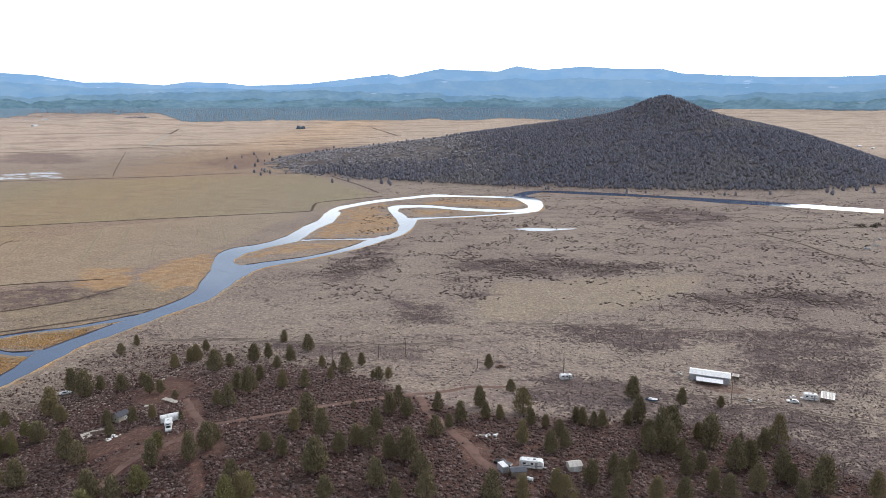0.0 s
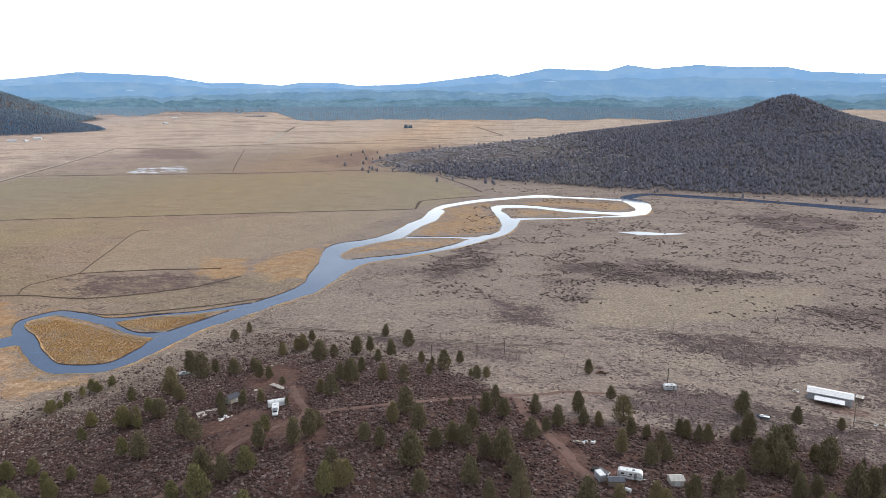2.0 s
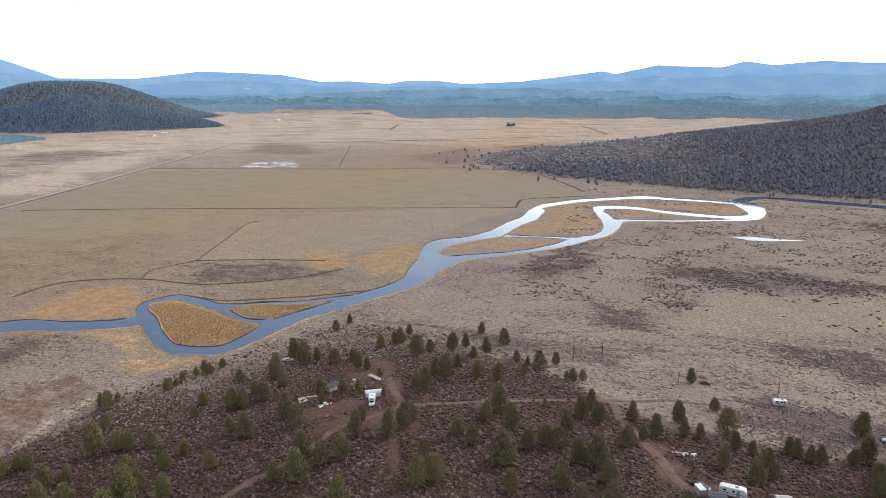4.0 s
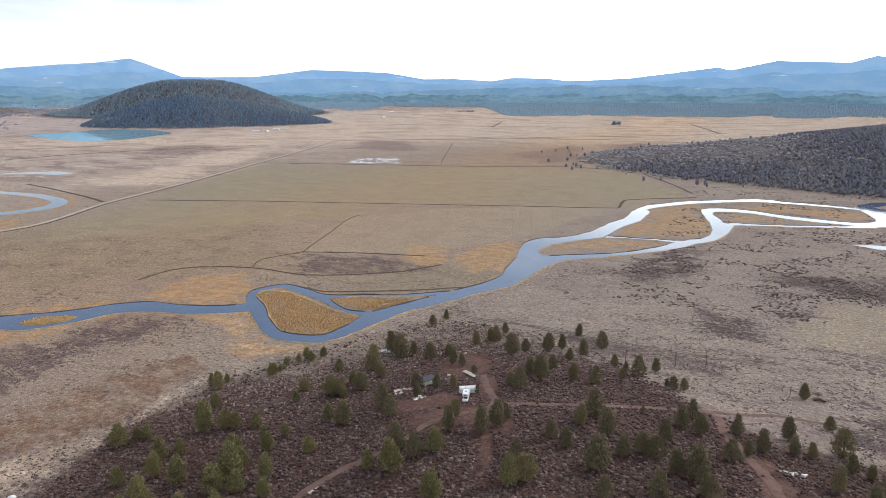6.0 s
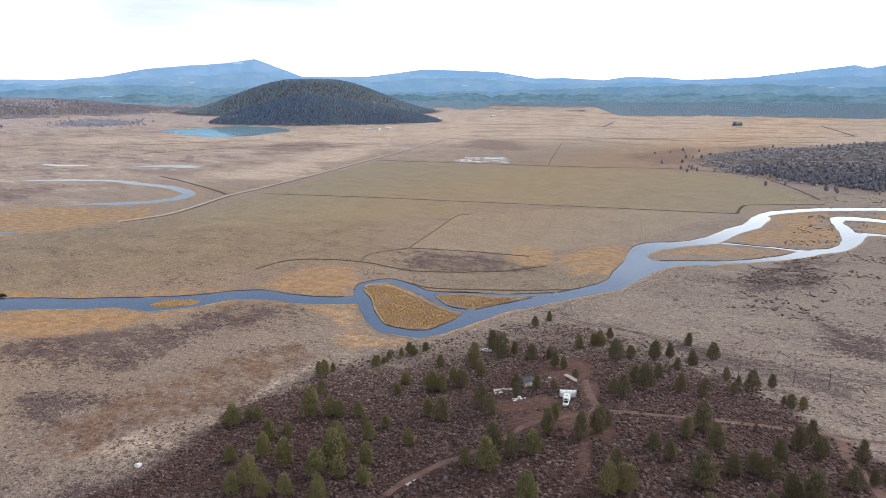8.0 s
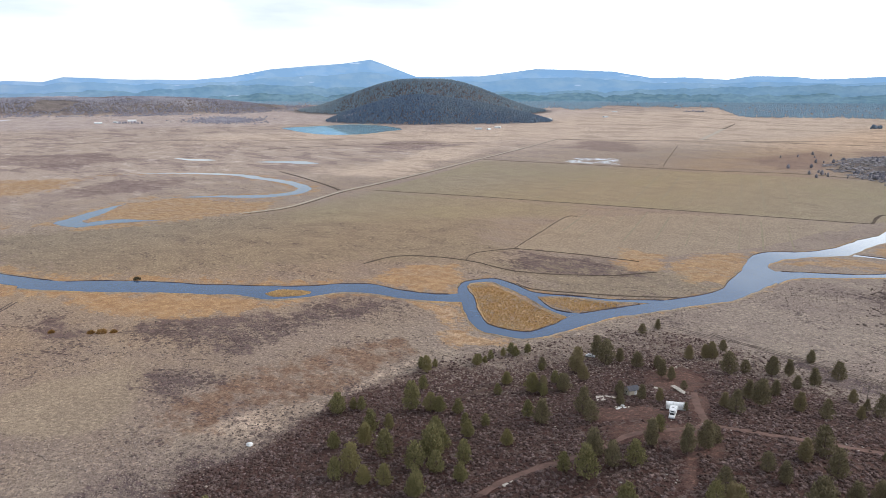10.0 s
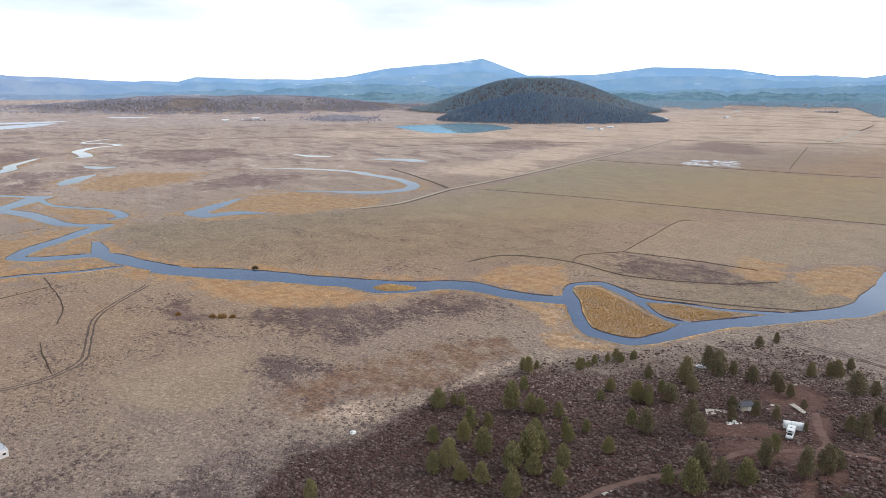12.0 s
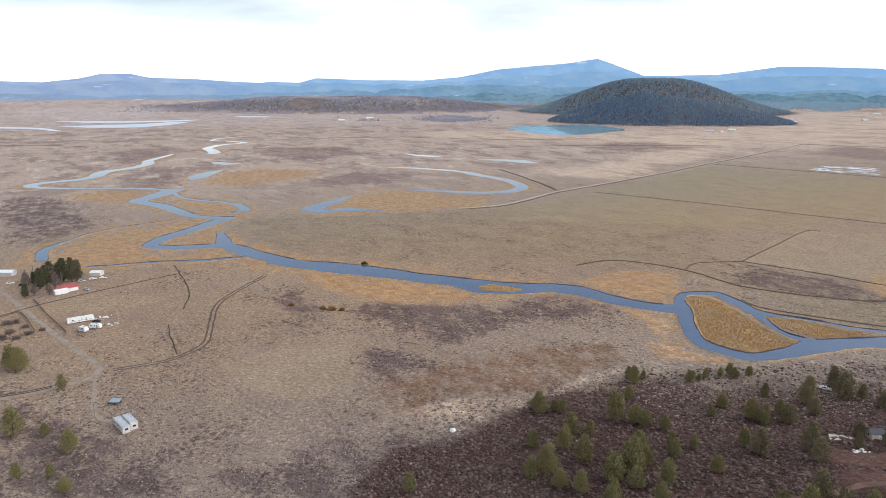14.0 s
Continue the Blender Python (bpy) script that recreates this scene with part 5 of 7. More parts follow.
# ---- plants in bulk ----
def clump_shape(rnd, n=6):
    """A low ragged dome of unit height, for shrubs and stones."""
    verts, faces = [], []
    for r, h in ((0.8, 0.0), (1.0, 0.42), (0.55, 0.85)):
        for i in range(n):
            a = (i + rnd.uniform(-0.3, 0.3)) * math.tau / n
            q = r * rnd.uniform(0.7, 1.15)
            verts.append((math.cos(a) * q, math.sin(a) * q, h + (rnd.uniform(-0.14, 0.16) if h else 0)))
    verts.append((rnd.uniform(-0.2, 0.2), rnd.uniform(-0.2, 0.2), rnd.uniform(0.85, 1.05)))
    for k in (0, n):
        for i in range(n):
            j = (i + 1) % n
            faces += [(k + i, k + j, k + n + j), (k + i, k + n + j, k + n + i)]
    faces += [(2 * n + i, 2 * n + (i + 1) % n, 3 * n) for i in range(n)]
    return np.array(verts), np.array(faces)


def mound_shape(rnd, n=6):
    """A rounded bushy mound of unit height with an uneven rim and top."""
    verts, faces = [], []
    for q, h in ((0.9, 0.0), (1.0, 0.45)):
        for i in range(n):
            a = (i + rnd.uniform(-0.4, 0.4)) * math.tau / n
            k = q * rnd.uniform(0.55, 1.25)
            verts.append((math.cos(a) * k, math.sin(a) * k, h + (rnd.uniform(-0.2, 0.35) if h else 0)))
    verts.append((rnd.uniform(-0.3, 0.3), rnd.uniform(-0.3, 0.3), rnd.uniform(0.75, 1.0)))
    for i in range(n):
        j = (i + 1) % n
        faces += [(i, j, n + j), (i, n + j, n + i), (n + i, n + j, 2 * n)]
    return np.array(verts), np.array(faces)


def crown_shape(rnd, n=5):
    """A small round-headed conifer of unit height, seen from far off."""
    verts, faces = [], []
    for q, h in ((0.55, 0.0), (1.0, 0.3), (0.68, 0.7)):
        for i in range(n):
            a = (i + rnd.uniform(-0.35, 0.35)) * math.tau / n
            k = q * rnd.uniform(0.72, 1.15)
            verts.append((math.cos(a) * k, math.sin(a) * k, h + (rnd.uniform(-0.1, 0.1) if h else 0)))
    verts.append((rnd.uniform(-0.2, 0.2), rnd.uniform(-0.2, 0.2), 1.0))
    for k in (0, n):
        for i in range(n):
            j = (i + 1) % n
            faces += [(k + i, k + j, k + n + j), (k + i, k + n + j, k + n + i)]
    faces += [(2 * n + i, 2 * n + (i + 1) % n, 3 * n) for i in range(n)]
    return np.array(verts), np.array(faces)


def spray_shape(rnd, n=7):
    """A shrub of unit height: blades splayed from one foot."""
    verts, faces = [], []
    for i in range(n):
        a, q = i * 2.4 + rnd.uniform(-0.4, 0.4), rnd.uniform(0.25, 1.0)
        c, s = math.cos(a), math.sin(a)
        w = rnd.uniform(0.11, 0.24)
        base = Vector((c * q * 0.35, s * q * 0.35, 0))
        tip = Vector((c * q, s * q, rnd.uniform(0.55, 1.0) * (1.1 - q * 0.45)))
        k = len(verts)
        verts += [tuple(base + Vector((-s * w, c * w, 0.05))), tuple(base + Vector((s * w, -c * w, 0.05))), tuple(tip + Vector((s * w * 0.7, -c * w * 0.7, 0))), tuple(tip + Vector((-s * w * 0.5, c * w * 0.5, -0.06)))]
        faces += [(k, k + 1, k + 2), (k, k + 2, k + 3)]
    return np.array(verts), np.array(faces)


def scatter(name, shapes, places, material, label, category, rounded=False):
    """One mesh of many plants: places are rows of x, y, height, spread, turn."""
    rng = np.random.default_rng(len(places))
    pick = rng.integers(0, len(shapes), len(places))
    verts, faces, n = [], [], 0
    zs = terrain(places[:, 0], places[:, 1])
    for k, (sv, sf) in enumerate(shapes):
        q, z = places[pick == k], zs[pick == k]
        if not len(q):
            continue
        c, s = np.cos(q[:, 4])[:, None], np.sin(q[:, 4])[:, None]
        x = (sv[None, :, 0] * c - sv[None, :, 1] * s) * q[:, 3:4] + q[:, 0:1]
        y = (sv[None, :, 0] * s + sv[None, :, 1] * c) * q[:, 3:4] + q[:, 1:2]
        h = sv[None, :, 2] * q[:, 2:3] + z[:, None] - 0.05
        verts.append(np.stack([x, y, h], -1).reshape(-1, 3))
        faces.append((sf[None] + (np.arange(len(q)) * len(sv))[:, None, None]).reshape(-1, sf.shape[1]) + n)
        n += len(q) * len(sv)
    me = raw(name, np.vstack(verts), np.vstack(faces))
    if rounded:
        me.polygons.foreach_set("use_smooth", np.ones(len(me.polygons), bool))
    return tagged(part(name, me, material), label, category, kind="stuff")


def field_noise(x, y, scale, seed=0.0):
    return np.array([noise.fractal((a * scale, b * scale, seed), 0.8, 2.0, 4) for a, b in zip(x, y)])


def build_forests():
    rng = np.random.default_rng(3)
    rnd = random.Random(8)
    conifers = [crown_shape(rnd, 5) for k in range(8)]
    slim = [crown_shape(rnd, 4) for k in range(6)]
    # the cinder cone
    n = 60000
    x, y = rng.uniform(-340, 815, n), rng.uniform(870, 1820, n)
    r = bump(x, y, 423, 1334, 760, 385, 455, 480)
    flank = smooth(190, -20, x) * smooth(1010, 1130, y + x * 0.2)
    keep = (r < 0.985) & (rng.random(n) > 0.985 * flank) & ((y < 1500) | (r < 0.35))
    keep &= (field_noise(x, y, 0.02) > -0.75)
    x, y = x[keep], y[keep]
    h = rng.uniform(2.7, 5.7, len(x))
    scatter("conifer_wood", conifers, np.stack([x, y, h, h * rng.uniform(0.36, 0.52, len(x)), rng.uniform(0, 6, len(x))], 1), FOREST, "dense dull green juniper wood covering the cinder cone", "woodland")
    # scattered at the foot of the cone
    n = 500
    a = rng.uniform(0, math.tau, n)
    q = rng.uniform(0.97, 1.12, n)
    x = 423 + np.cos(a) * q * np.where(np.cos(a) < 0, 760, 385)
    y = 1334 + np.sin(a) * q * np.where(np.sin(a) < 0, 455, 480)
    keep = (x > 600) | (rng.random(n) < 0.25)
    x, y = x[keep], y[keep]
    h = rng.uniform(3, 8, len(x))
    scatter("foot_trees", conifers, np.stack([x, y, h, h * 0.36, h], 1), FOREST, "scattered junipers along the foot of the cone", "trees")
    # the dome behind the lake
    n = 60000
    a, r = np.radians(rng.uniform(32, 58, n)), rng.uniform(2480, 4000, n)
    x, y = -np.sin(a) * r, np.cos(a) * r
    keep = (dome_reach(x, y) < 1.0) | ((rear_reach(x, y) < 1.0) & (rng.random(n) < 0.7))
    x, y = x[keep], y[keep]
    h = rng.uniform(4.5, 9, len(x))
    front, rows = dome_reach(x, y) < 1.0, np.stack([x, y, h, h * 0.42, h * 9], 1)
    scatter("dome_wood", slim, rows[front], FOREST_DOME_HAZED, "dark pine wood on the rounded dome hill, tinted blue for haze", "woodland")
    scatter("rear_wood", slim, rows[~front], FOREST_REAR_HAZED, "paler hazy pine wood on the hill behind the dome", "woodland")
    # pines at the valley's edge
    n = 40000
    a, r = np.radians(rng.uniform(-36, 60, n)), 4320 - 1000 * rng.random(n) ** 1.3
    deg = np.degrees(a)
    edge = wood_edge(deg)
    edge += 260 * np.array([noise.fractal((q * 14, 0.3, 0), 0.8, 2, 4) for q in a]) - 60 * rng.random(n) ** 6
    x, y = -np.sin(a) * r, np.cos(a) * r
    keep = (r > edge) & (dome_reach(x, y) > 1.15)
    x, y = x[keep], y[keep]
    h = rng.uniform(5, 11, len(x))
    scatter("valley_wood", slim, np.stack([x, y, h, h * 0.4, h * 7], 1), FOREST_FAR_HAZED, "pine forest along the valley edge, blue haze painted into its colour", "woodland")
    # woods on the mesa and beside the lake
    n = 16000
    u, v = rng.normal(0, 600, n), rng.normal(0, 280, n)
    c, s = math.cos(1.2), math.sin(1.2)
    x, y = -3560 + u * c - v * s, 1370 + u * s + v * c
    keep = (bump(x, y, -3560, 1370, 1150, 1050, 480, 520, 1.2) < 1.0) & (field_noise(x, y, 0.004) > -0.3) & (np.hypot(x, y) < 4850)
    x, y = x[keep], y[keep]
    h = rng.uniform(3.5, 7.5, len(x))
    scatter("mesa_wood", slim, np.stack([x, y, h, h * 0.7, h * 7], 1), FOREST_MESA_HAZED, "open brownish juniper wood on the low mesa, haze-tinted", "woodland")
    for k, (cx, cy, across, along, count, turn) in enumerate(GROVES):
        u, v = rng.normal(0, across * 0.45, count), rng.normal(0, along * 0.45, count)
        c, s = math.cos(turn), math.sin(turn)
        x, y = cx + u * c - v * s, cy + u * s + v * c
        h = rng.uniform(5, 11, count) * (1.3 if k == 1 else 0.6 if k == 0 else 1)
        scatter("grove", conifers, np.stack([x, y, h, h * (0.8 if k == 0 else 0.45), h * 7], 1), FOREST_MESA_HAZED if k != 1 else FOREST_DOME_HAZED, ("dark juniper grove beside the lake", "small dark clump of trees in the meadow", "row of dark pines at the meadow's end")[min(k, 2)], "grove")


def build_brush():
    rng = np.random.default_rng(11)
    rnd = random.Random(4)
    shrubs = [mound_shape(rnd) for k in range(14)]
    twiggy = [spray_shape(rnd, 9) for k in range(9)]
    n = 270000
    a, r = np.radians(rng.uniform(-36, 98, n)), 105 + 400 * rng.random(n) ** 0.85
    x, y = -np.sin(a) * r, np.cos(a) * r
    knoll = region_mask(x, y, KNOLL_RING, 13)
    wx, wy = warped(x, y)
    sage = np.maximum(beds_mask(x + (wx - x) * 0.3, y + (wy - y) * 0.3, SAGE_BEDS + SAGE_BEDS_WEST), knoll * 0.85)
    near_left = smooth(-150, -230, x) * smooth(350, 250, r) * 1.1
    want = np.maximum(np.maximum(np.maximum(sage * 0.95, knoll * 0.85), near_left * 0.6), 0.10) + 0.3 * field_noise(x, y, 0.05) + (1 - knoll) * 0.4 * field_noise(x, y, 0.014, 2.0) + 0.45 * field_noise(x, y, 0.16, 5.0)
    want += 0.3 * beds_mask(x, y, [BLEACHED_BED_A], 0.1)
    want *= 1 - 0.85 * smooth(-130, -200, x) * smooth(330, 400, r)
    bare = np.maximum(spots_mask(x, y, CLEARINGS), np.maximum(beds_mask(x, y, MARSH_BEDS), np.maximum(0.8 * beds_mask(x, y, RUST_BEDS), beds_mask(x, y, TAN_BEDS, 0.06))))
    keep = (rng.random(n) < want) & (rng.random(n) > bare * 1.35)
    for key in WATERS:
        box = np.vstack(SHORES[key])
        if np.hypot(box[:, 0], box[:, 1]).min() < 540:
            keep[keep] &= ~within(np.stack([x[keep], y[keep]], 1), key)
    for line, wide in TRACK_LINES:
        q = spline(line, 4)
        for c in q:
            keep &= (x - c[0]) ** 2 + (y - c[1]) ** 2 > wide ** 2
    x, y = x[keep], y[keep]
    h = np.where(knoll[keep] > 0.5, 0.62, 0.55) * rng.uniform(0.35, 0.95, len(x)) * (0.75 + 0.5 * rng.random(len(x)))
    rows = np.stack([x, y, h, h * rng.uniform(0.9, 1.35, len(x)), h * 50], 1)
    high, dice = knoll[keep] > 0.5, rng.random(len(x))
    pale = dice < 0.85 * beds_mask(x, y, [BLEACHED_BED_A, BLEACHED_BED_B], 0.1) + (0.08 + 0.3 * smooth(-150, -220, x) * smooth(330, 240, np.hypot(x, y))) * (~high)
    dusky = ~pale & (rng.random(len(x)) < 0.55)
    scatter("bleached_sagebrush", shrubs, rows[pale] * (1, 1, 0.8, 0.8, 1), BLEACHED, "bleached straw-grey sagebrush tufts on the upper slope and flats", "sagebrush", True)
    scatter("sagebrush", shrubs, rows[high & ~pale & ~dusky], SAGE, "mauve-grey sagebrush over the knoll", "sagebrush", True)
    scatter("bitterbrush", shrubs, rows[dusky & high], BRUSH, "dark brown low brush over the knoll", "brush", True)
    scatter("greasewood", shrubs, rows[~high & ~pale] * (1, 1, 0.8, 0.75, 1), PLAINBRUSH, "brown low brush over the plain", "brush", True)
    # farther, sparser clumps
    n = 70000
    a, r = np.radians(rng.uniform(-36, 40, n)), 400 + 560 * rng.random(n)
    x, y = -np.sin(a) * r, np.cos(a) * r
    keep = (rng.random(n) < beds_mask(x, y, SAGE_BEDS) * 0.8 + 0.3 * (x > -80) * (1 - 0.8 * beds_mask(x, y, TAN_BEDS, 0.06))) & (beds_mask(x, y, MARSH_BEDS) < 0.4)
    keep &= field_noise(x, y, 0.03) > 0.05
    for key in WATERS:
        keep[keep] &= ~within(np.stack([x[keep], y[keep]], 1), key)
    keep &= (x > -110)
    x, y = x[keep], y[keep]
    h = rng.uniform(0.4, 1.0, len(x))
    scatter("rabbitbrush", shrubs, np.stack([x, y, h, h * 1.2, h * 50], 1), PLAINBRUSH, "low dark brush dotted over the plain", "brush")
    # grey scrub over the old lava on the cone's flank
    n = 14000
    x, y = rng.uniform(-330, 220, n), rng.uniform(1000, 1560, n)
    keep = (bump(x, y, 423, 1334, 760, 385, 455, 480) < 1.0) & (rng.random(n) < smooth(220, 20, x)) & (field_noise(x, y, 0.02) > -0.2)
    x, y = x[keep], y[keep]
    h = rng.uniform(0.8, 2.2, len(x))
    scatter("lava_scrub", shrubs, np.stack([x, y, h, h * 1.4, h * 50], 1), GREYSCRUB, "pale grey scrub over old lava below the cone", "scrub")
    # reeds on the islands and along the near banks
    n = 16000
    x, y = rng.uniform(-300, -170, n), rng.uniform(260, 350, n)
    keep = np.maximum(region_mask(x, y, ISLE_GRASS, 1.5), region_mask(x, y, ISLE_EAST, 1.5)) > 0.3
    for key in WATERS:
        keep[keep] &= ~within(np.stack([x[keep], y[keep]], 1), key)
    x, y = x[keep], y[keep]
    h = rng.uniform(0.35, 0.8, len(x))
    scatter("reeds", twiggy, np.stack([x, y, h, h * 0.9, h * 50], 1), REED, "golden dry reeds on the river islands", "reeds")
    # pale stones on the knoll
    n = 3600
    x, y = rng.normal(-60, 85, n), rng.normal(215, 65, n)
    slope = rng.random(n) < 0.45
    x, y = np.where(slope, rng.normal(-125, 32, n), x), np.where(slope, rng.normal(262, 28, n), y)
    stones = []
    for k in range(4):
        v, f = clump_shape(rnd, 5)
        stones.append((v * (1, 1, 0.6), f))
    keep = (field_noise(x, y, 0.03, 4.0) > np.where(slope, -0.05, 0.22)) & (spots_mask(x, y, CLEARINGS) < 0.4) & (np.hypot(x, y) > 120) & ((x * 0.3 + y < 285) | slope)
    x, y = x[keep], y[keep]
    dry = np.ones(len(x), bool)
    for key in ("bend", "gap", "island_arm"):
        dry &= ~within(np.stack([x, y], 1), key)
    x, y = x[dry], y[dry]
    h = rng.uniform(0.1, 0.36, len(x))
    scatter("stones", stones, np.stack([x, y, h, h * 1.3, h * 50], 1), STONE, "pale lichen-grey stones strewn over the knoll", "stones")


# ---- tracks, roads and ditches ----
def band(name, rows, width, lifts, material, label, category, ruts=0.0, step=4.0, ragged=0.3):
    line = wobble(spline(rows, step), ragged, 0.12)
    pieces = []

    def frayed(a, b):
        return wobble(a, width * 0.3, 0.31), wobble(b, width * 0.3, 0.27)

    if ruts:
        for s in (-1, 1):
            mid = sides(line, ruts)[0 if s < 0 else 1]
            pieces.append(strip(*frayed(*sides(mid, width)), lifts))
    else:
        pieces.append(strip(*frayed(*sides(line, width)), lifts))
    v, f = joined(pieces)
    me = raw(name, v, facing(v, f))
    me.polygons.foreach_set("use_smooth", np.ones(len(me.polygons), bool))
    return tagged(part(name, me, material), label, category, kind="structure")


def build_lines():
    band("road_levee", LEVEE_ROAD, 2.8, [0.05, 0.5, 0.5, 0.05], GRAVEL, "pale straight gravel road on a low levee", "road", step=20)
    off = [(x + 6, y - 1) for x, y in LEVEE_ROAD]
    band("ditch", off, 3, [0.05, 0.35, 0.04], DITCH, "dark weedy ditch beside the levee road", "ditch", step=20)
    for rows in (WHITE_ROAD, ):
        band("road_white", rows, 13, [0.06, 0.4, 0.06], GRAVEL, "bright pale straight farm road", "road", step=60)
    band("road_far", WHITE_ROAD_FAR, 7, [0.06, 0.3, 0.06], DITCH, "dark farm lane across far meadow", "road", step=60)
    for rows, wide in ((DITCH_A, 6), (DITCH_B, 3.5), (DITCH_C, 1.6), (DITCH_D, 1.4), (DITCH_E, 3.0), (DITCH_F, 11), (DITCH_G, 9), (DITCH_H, 1.6), (DITCH_I, 2.6), (DITCH_J, 7),
                       (DITCH_K, 4), (DITCH_L, 4), (DITCH_M, 4), (DITCH_N, 3), (BERM, 1.2), (FAR_LINE_A, 8), (FAR_LINE_B, 9), (FAR_LINE_C, 8), (FAR_LINE_D, 7), (FAR_LINE_E, 8), (FAR_LINE_F, 8), (FARM_DITCH_A, 1.3), (FARM_DITCH_B, 1.0), (FARM_FENCE_LINE, 0.8)):
        band("ditch", rows, wide * (0.62 if rows[0][1] < 620 else 0.85), [0.04, 0.4, 0.28, 0.04], DITCH, "dark weedy field ditch", "ditch", step=8, ragged=0.8)
    for base, first, last, gap in ((MOWN, -8, 7, 27.0), (MOWN_LOW, -7, 4, 21.0)):
        (x1, y1), (x2, y2) = base
        for k in range(first, last):
            ox, oy = k * gap * 0.95 + 4 * math.sin(k * 5.1), k * gap * 0.31
            cut = 0.12 + 0.1 * math.sin(k * 3.3)
            rows = [(x1 + ox + (x2 - x1) * s, y1 + oy + (y2 - y1) * s) for s in (cut, 0.5, 1 - cut)]
            band("mown_line", rows, 0.9 + 0.4 * math.sin(k * 7.7), [0.04, 0.05], STRAWLINE, "faint mowing line across the hay field", "field line", step=12)
    for rows in (PLAIN_TRACK_A, PLAIN_TRACK_B, PLAIN_TRACK_C, PLAIN_TRACK_D):
        band("track_plain", rows, 0.9, [0.05, 0.06], RUT, "two-rut dirt track over the plain", "track", ruts=2.2)
    band("track_farm", FARM_TRACK, 0.95, [0.06, 0.07], RUT, "dark two-rut farm track", "track", ruts=2.4)
    band("track_knoll", KNOLL_TRACK_A, 2.6, [0.04, 0.10, 0.10, 0.04], DIRT, "reddish dirt track along the knoll", "track", step=2.5, ragged=0.5)
    band("track_knoll", KNOLL_TRACK_B, 2.7, [0.05, 0.12, 0.12, 0.05], DIRT, "reddish dirt track along the knoll", "track", step=2.5, ragged=0.5)
    band("track_knoll", KNOLL_TRACK_D, 3.4, [0.04, 0.10, 0.10, 0.04], DIRT, "reddish dirt track to the camp", "track", step=2.5, ragged=0.5)
    band("track_knoll", KNOLL_TRACK_E, 1.1, [0.05, 0.10, 0.05], DIRT, "narrow dirt path to the camp", "track", step=2.5, ragged=0.5)
    band("earth_bank", EARTH_BANK, 1.7, [0.0, 0.55, 0.35, 0.0], BANK, "dark red-brown earth bank across the knoll", "earth bank", step=2.5, ragged=0.8)
    band("road_gravel", GRAVEL_ROAD, 2.9, [0.06, 0.12, 0.06], LANE, "dull gravel road to the homestead", "road")
    band("road_gravel", GRAVEL_SPUR, 1.5, [0.08, 0.1, 0.08], LANE, "dull gravel drive to the double trailer", "road")


# ---- trees one can count ----
def juniper(rnd, lobes, spread, material, label, category, lean=0.0, open_trunk=0.1):
    """A tree one metre high: a tapered trunk with limbs, and a crown of many leaf sprays in lobes."""
    tree = new(category.replace(" ", "_"))
    bm = bmesh.new()

    def limb(a, b, ra, rb):
        d = (b - a)
        m = Matrix.Translation((a + b) / 2) @ d.to_track_quat("Z", "Y").to_matrix().to_4x4()
        bmesh.ops.create_cone(bm, segments=6, radius1=ra, radius2=rb, depth=d.length, matrix=m)

    stations = [(Vector((0, 0, -0.03)), 0.034), (Vector((lean * 0.4, 0.01, 0.4)), 0.021), (Vector((lean, 0, 0.88)), 0.006)]
    loops = [[bm.verts.new(c + Vector((math.cos(i * math.tau / 7) * r, math.sin(i * math.tau / 7) * r, 0))) for i in range(7)] for c, r in stations]
    for u, v in zip(loops, loops[1:]):
        for i in range(7):
            bm.faces.new((u[i], u[(i + 1) % 7], v[(i + 1) % 7], v[i]))
    part("trunk", bm, BARK, tree)
    for k in range(3):
        bm = bmesh.new()
        h, a = 0.25 + 0.2 * k, rnd.random() * 6.3
        limb(Vector((lean * h * 0.8, 0, h * 0.8)), Vector((math.cos(a) * spread * 0.5, math.sin(a) * spread * 0.5, h + 0.08)), 0.012, 0.004)
        part("limb", bm, BARK, tree)
    # branches climb in a loose spiral, each with a fan of upswept sprays
    verts, faces = [], []
    for k in range(lobes * 6):
        h = open_trunk + (0.97 - open_trunk) * ((k + rnd.random()) / (lobes * 6)) ** 0.95
        prof = spread * (1.02 - h) ** rnd.uniform(0.55, 0.85) * min(1.0, 0.5 + (h - open_trunk) * 3.2) * rnd.uniform(0.7, 1.12)
        a = k * 2.4 + rnd.uniform(-0.7, 0.7)
        out = Vector((math.cos(a), math.sin(a), 0))
        for j in range(int(9 + prof * 75)):
            q = prof * rnd.uniform(0.25, 1.0) ** 0.7
            p = out * q + Vector((rnd.gauss(0, 0.03), rnd.gauss(0, 0.03), h + q * 0.28 + rnd.gauss(0, 0.022))) + Vector((lean * h, 0, 0))
            p += Vector((-out.y, out.x, 0)) * rnd.gauss(0, 0.05 + q * 0.2)
            if p.z < 0.02:
                continue
            s = rnd.uniform(0.013, 0.027)
            up = (out * rnd.uniform(0.1, 0.8) + Vector((rnd.gauss(0, 0.3), rnd.gauss(0, 0.3), 1))).normalized()
            side = up.cross(Vector((rnd.gauss(0, 1), rnd.gauss(0, 1), rnd.gauss(0, 1)))).normalized()
            fwd = up.cross(side)
            i = len(verts)
            verts += [p + side * s, p - side * s * 0.6 + fwd * s * 0.8, p - side * s * 0.6 - fwd * s * 0.8, p + up * s * 2.6]
            faces += [(i, i + 1, i + 3), (i + 1, i + 2, i + 3), (i + 2, i, i + 3)]
    part("crown", raw("crown", [tuple(v) for v in verts], faces), material, tree)
    return tagged(tree, label, category)


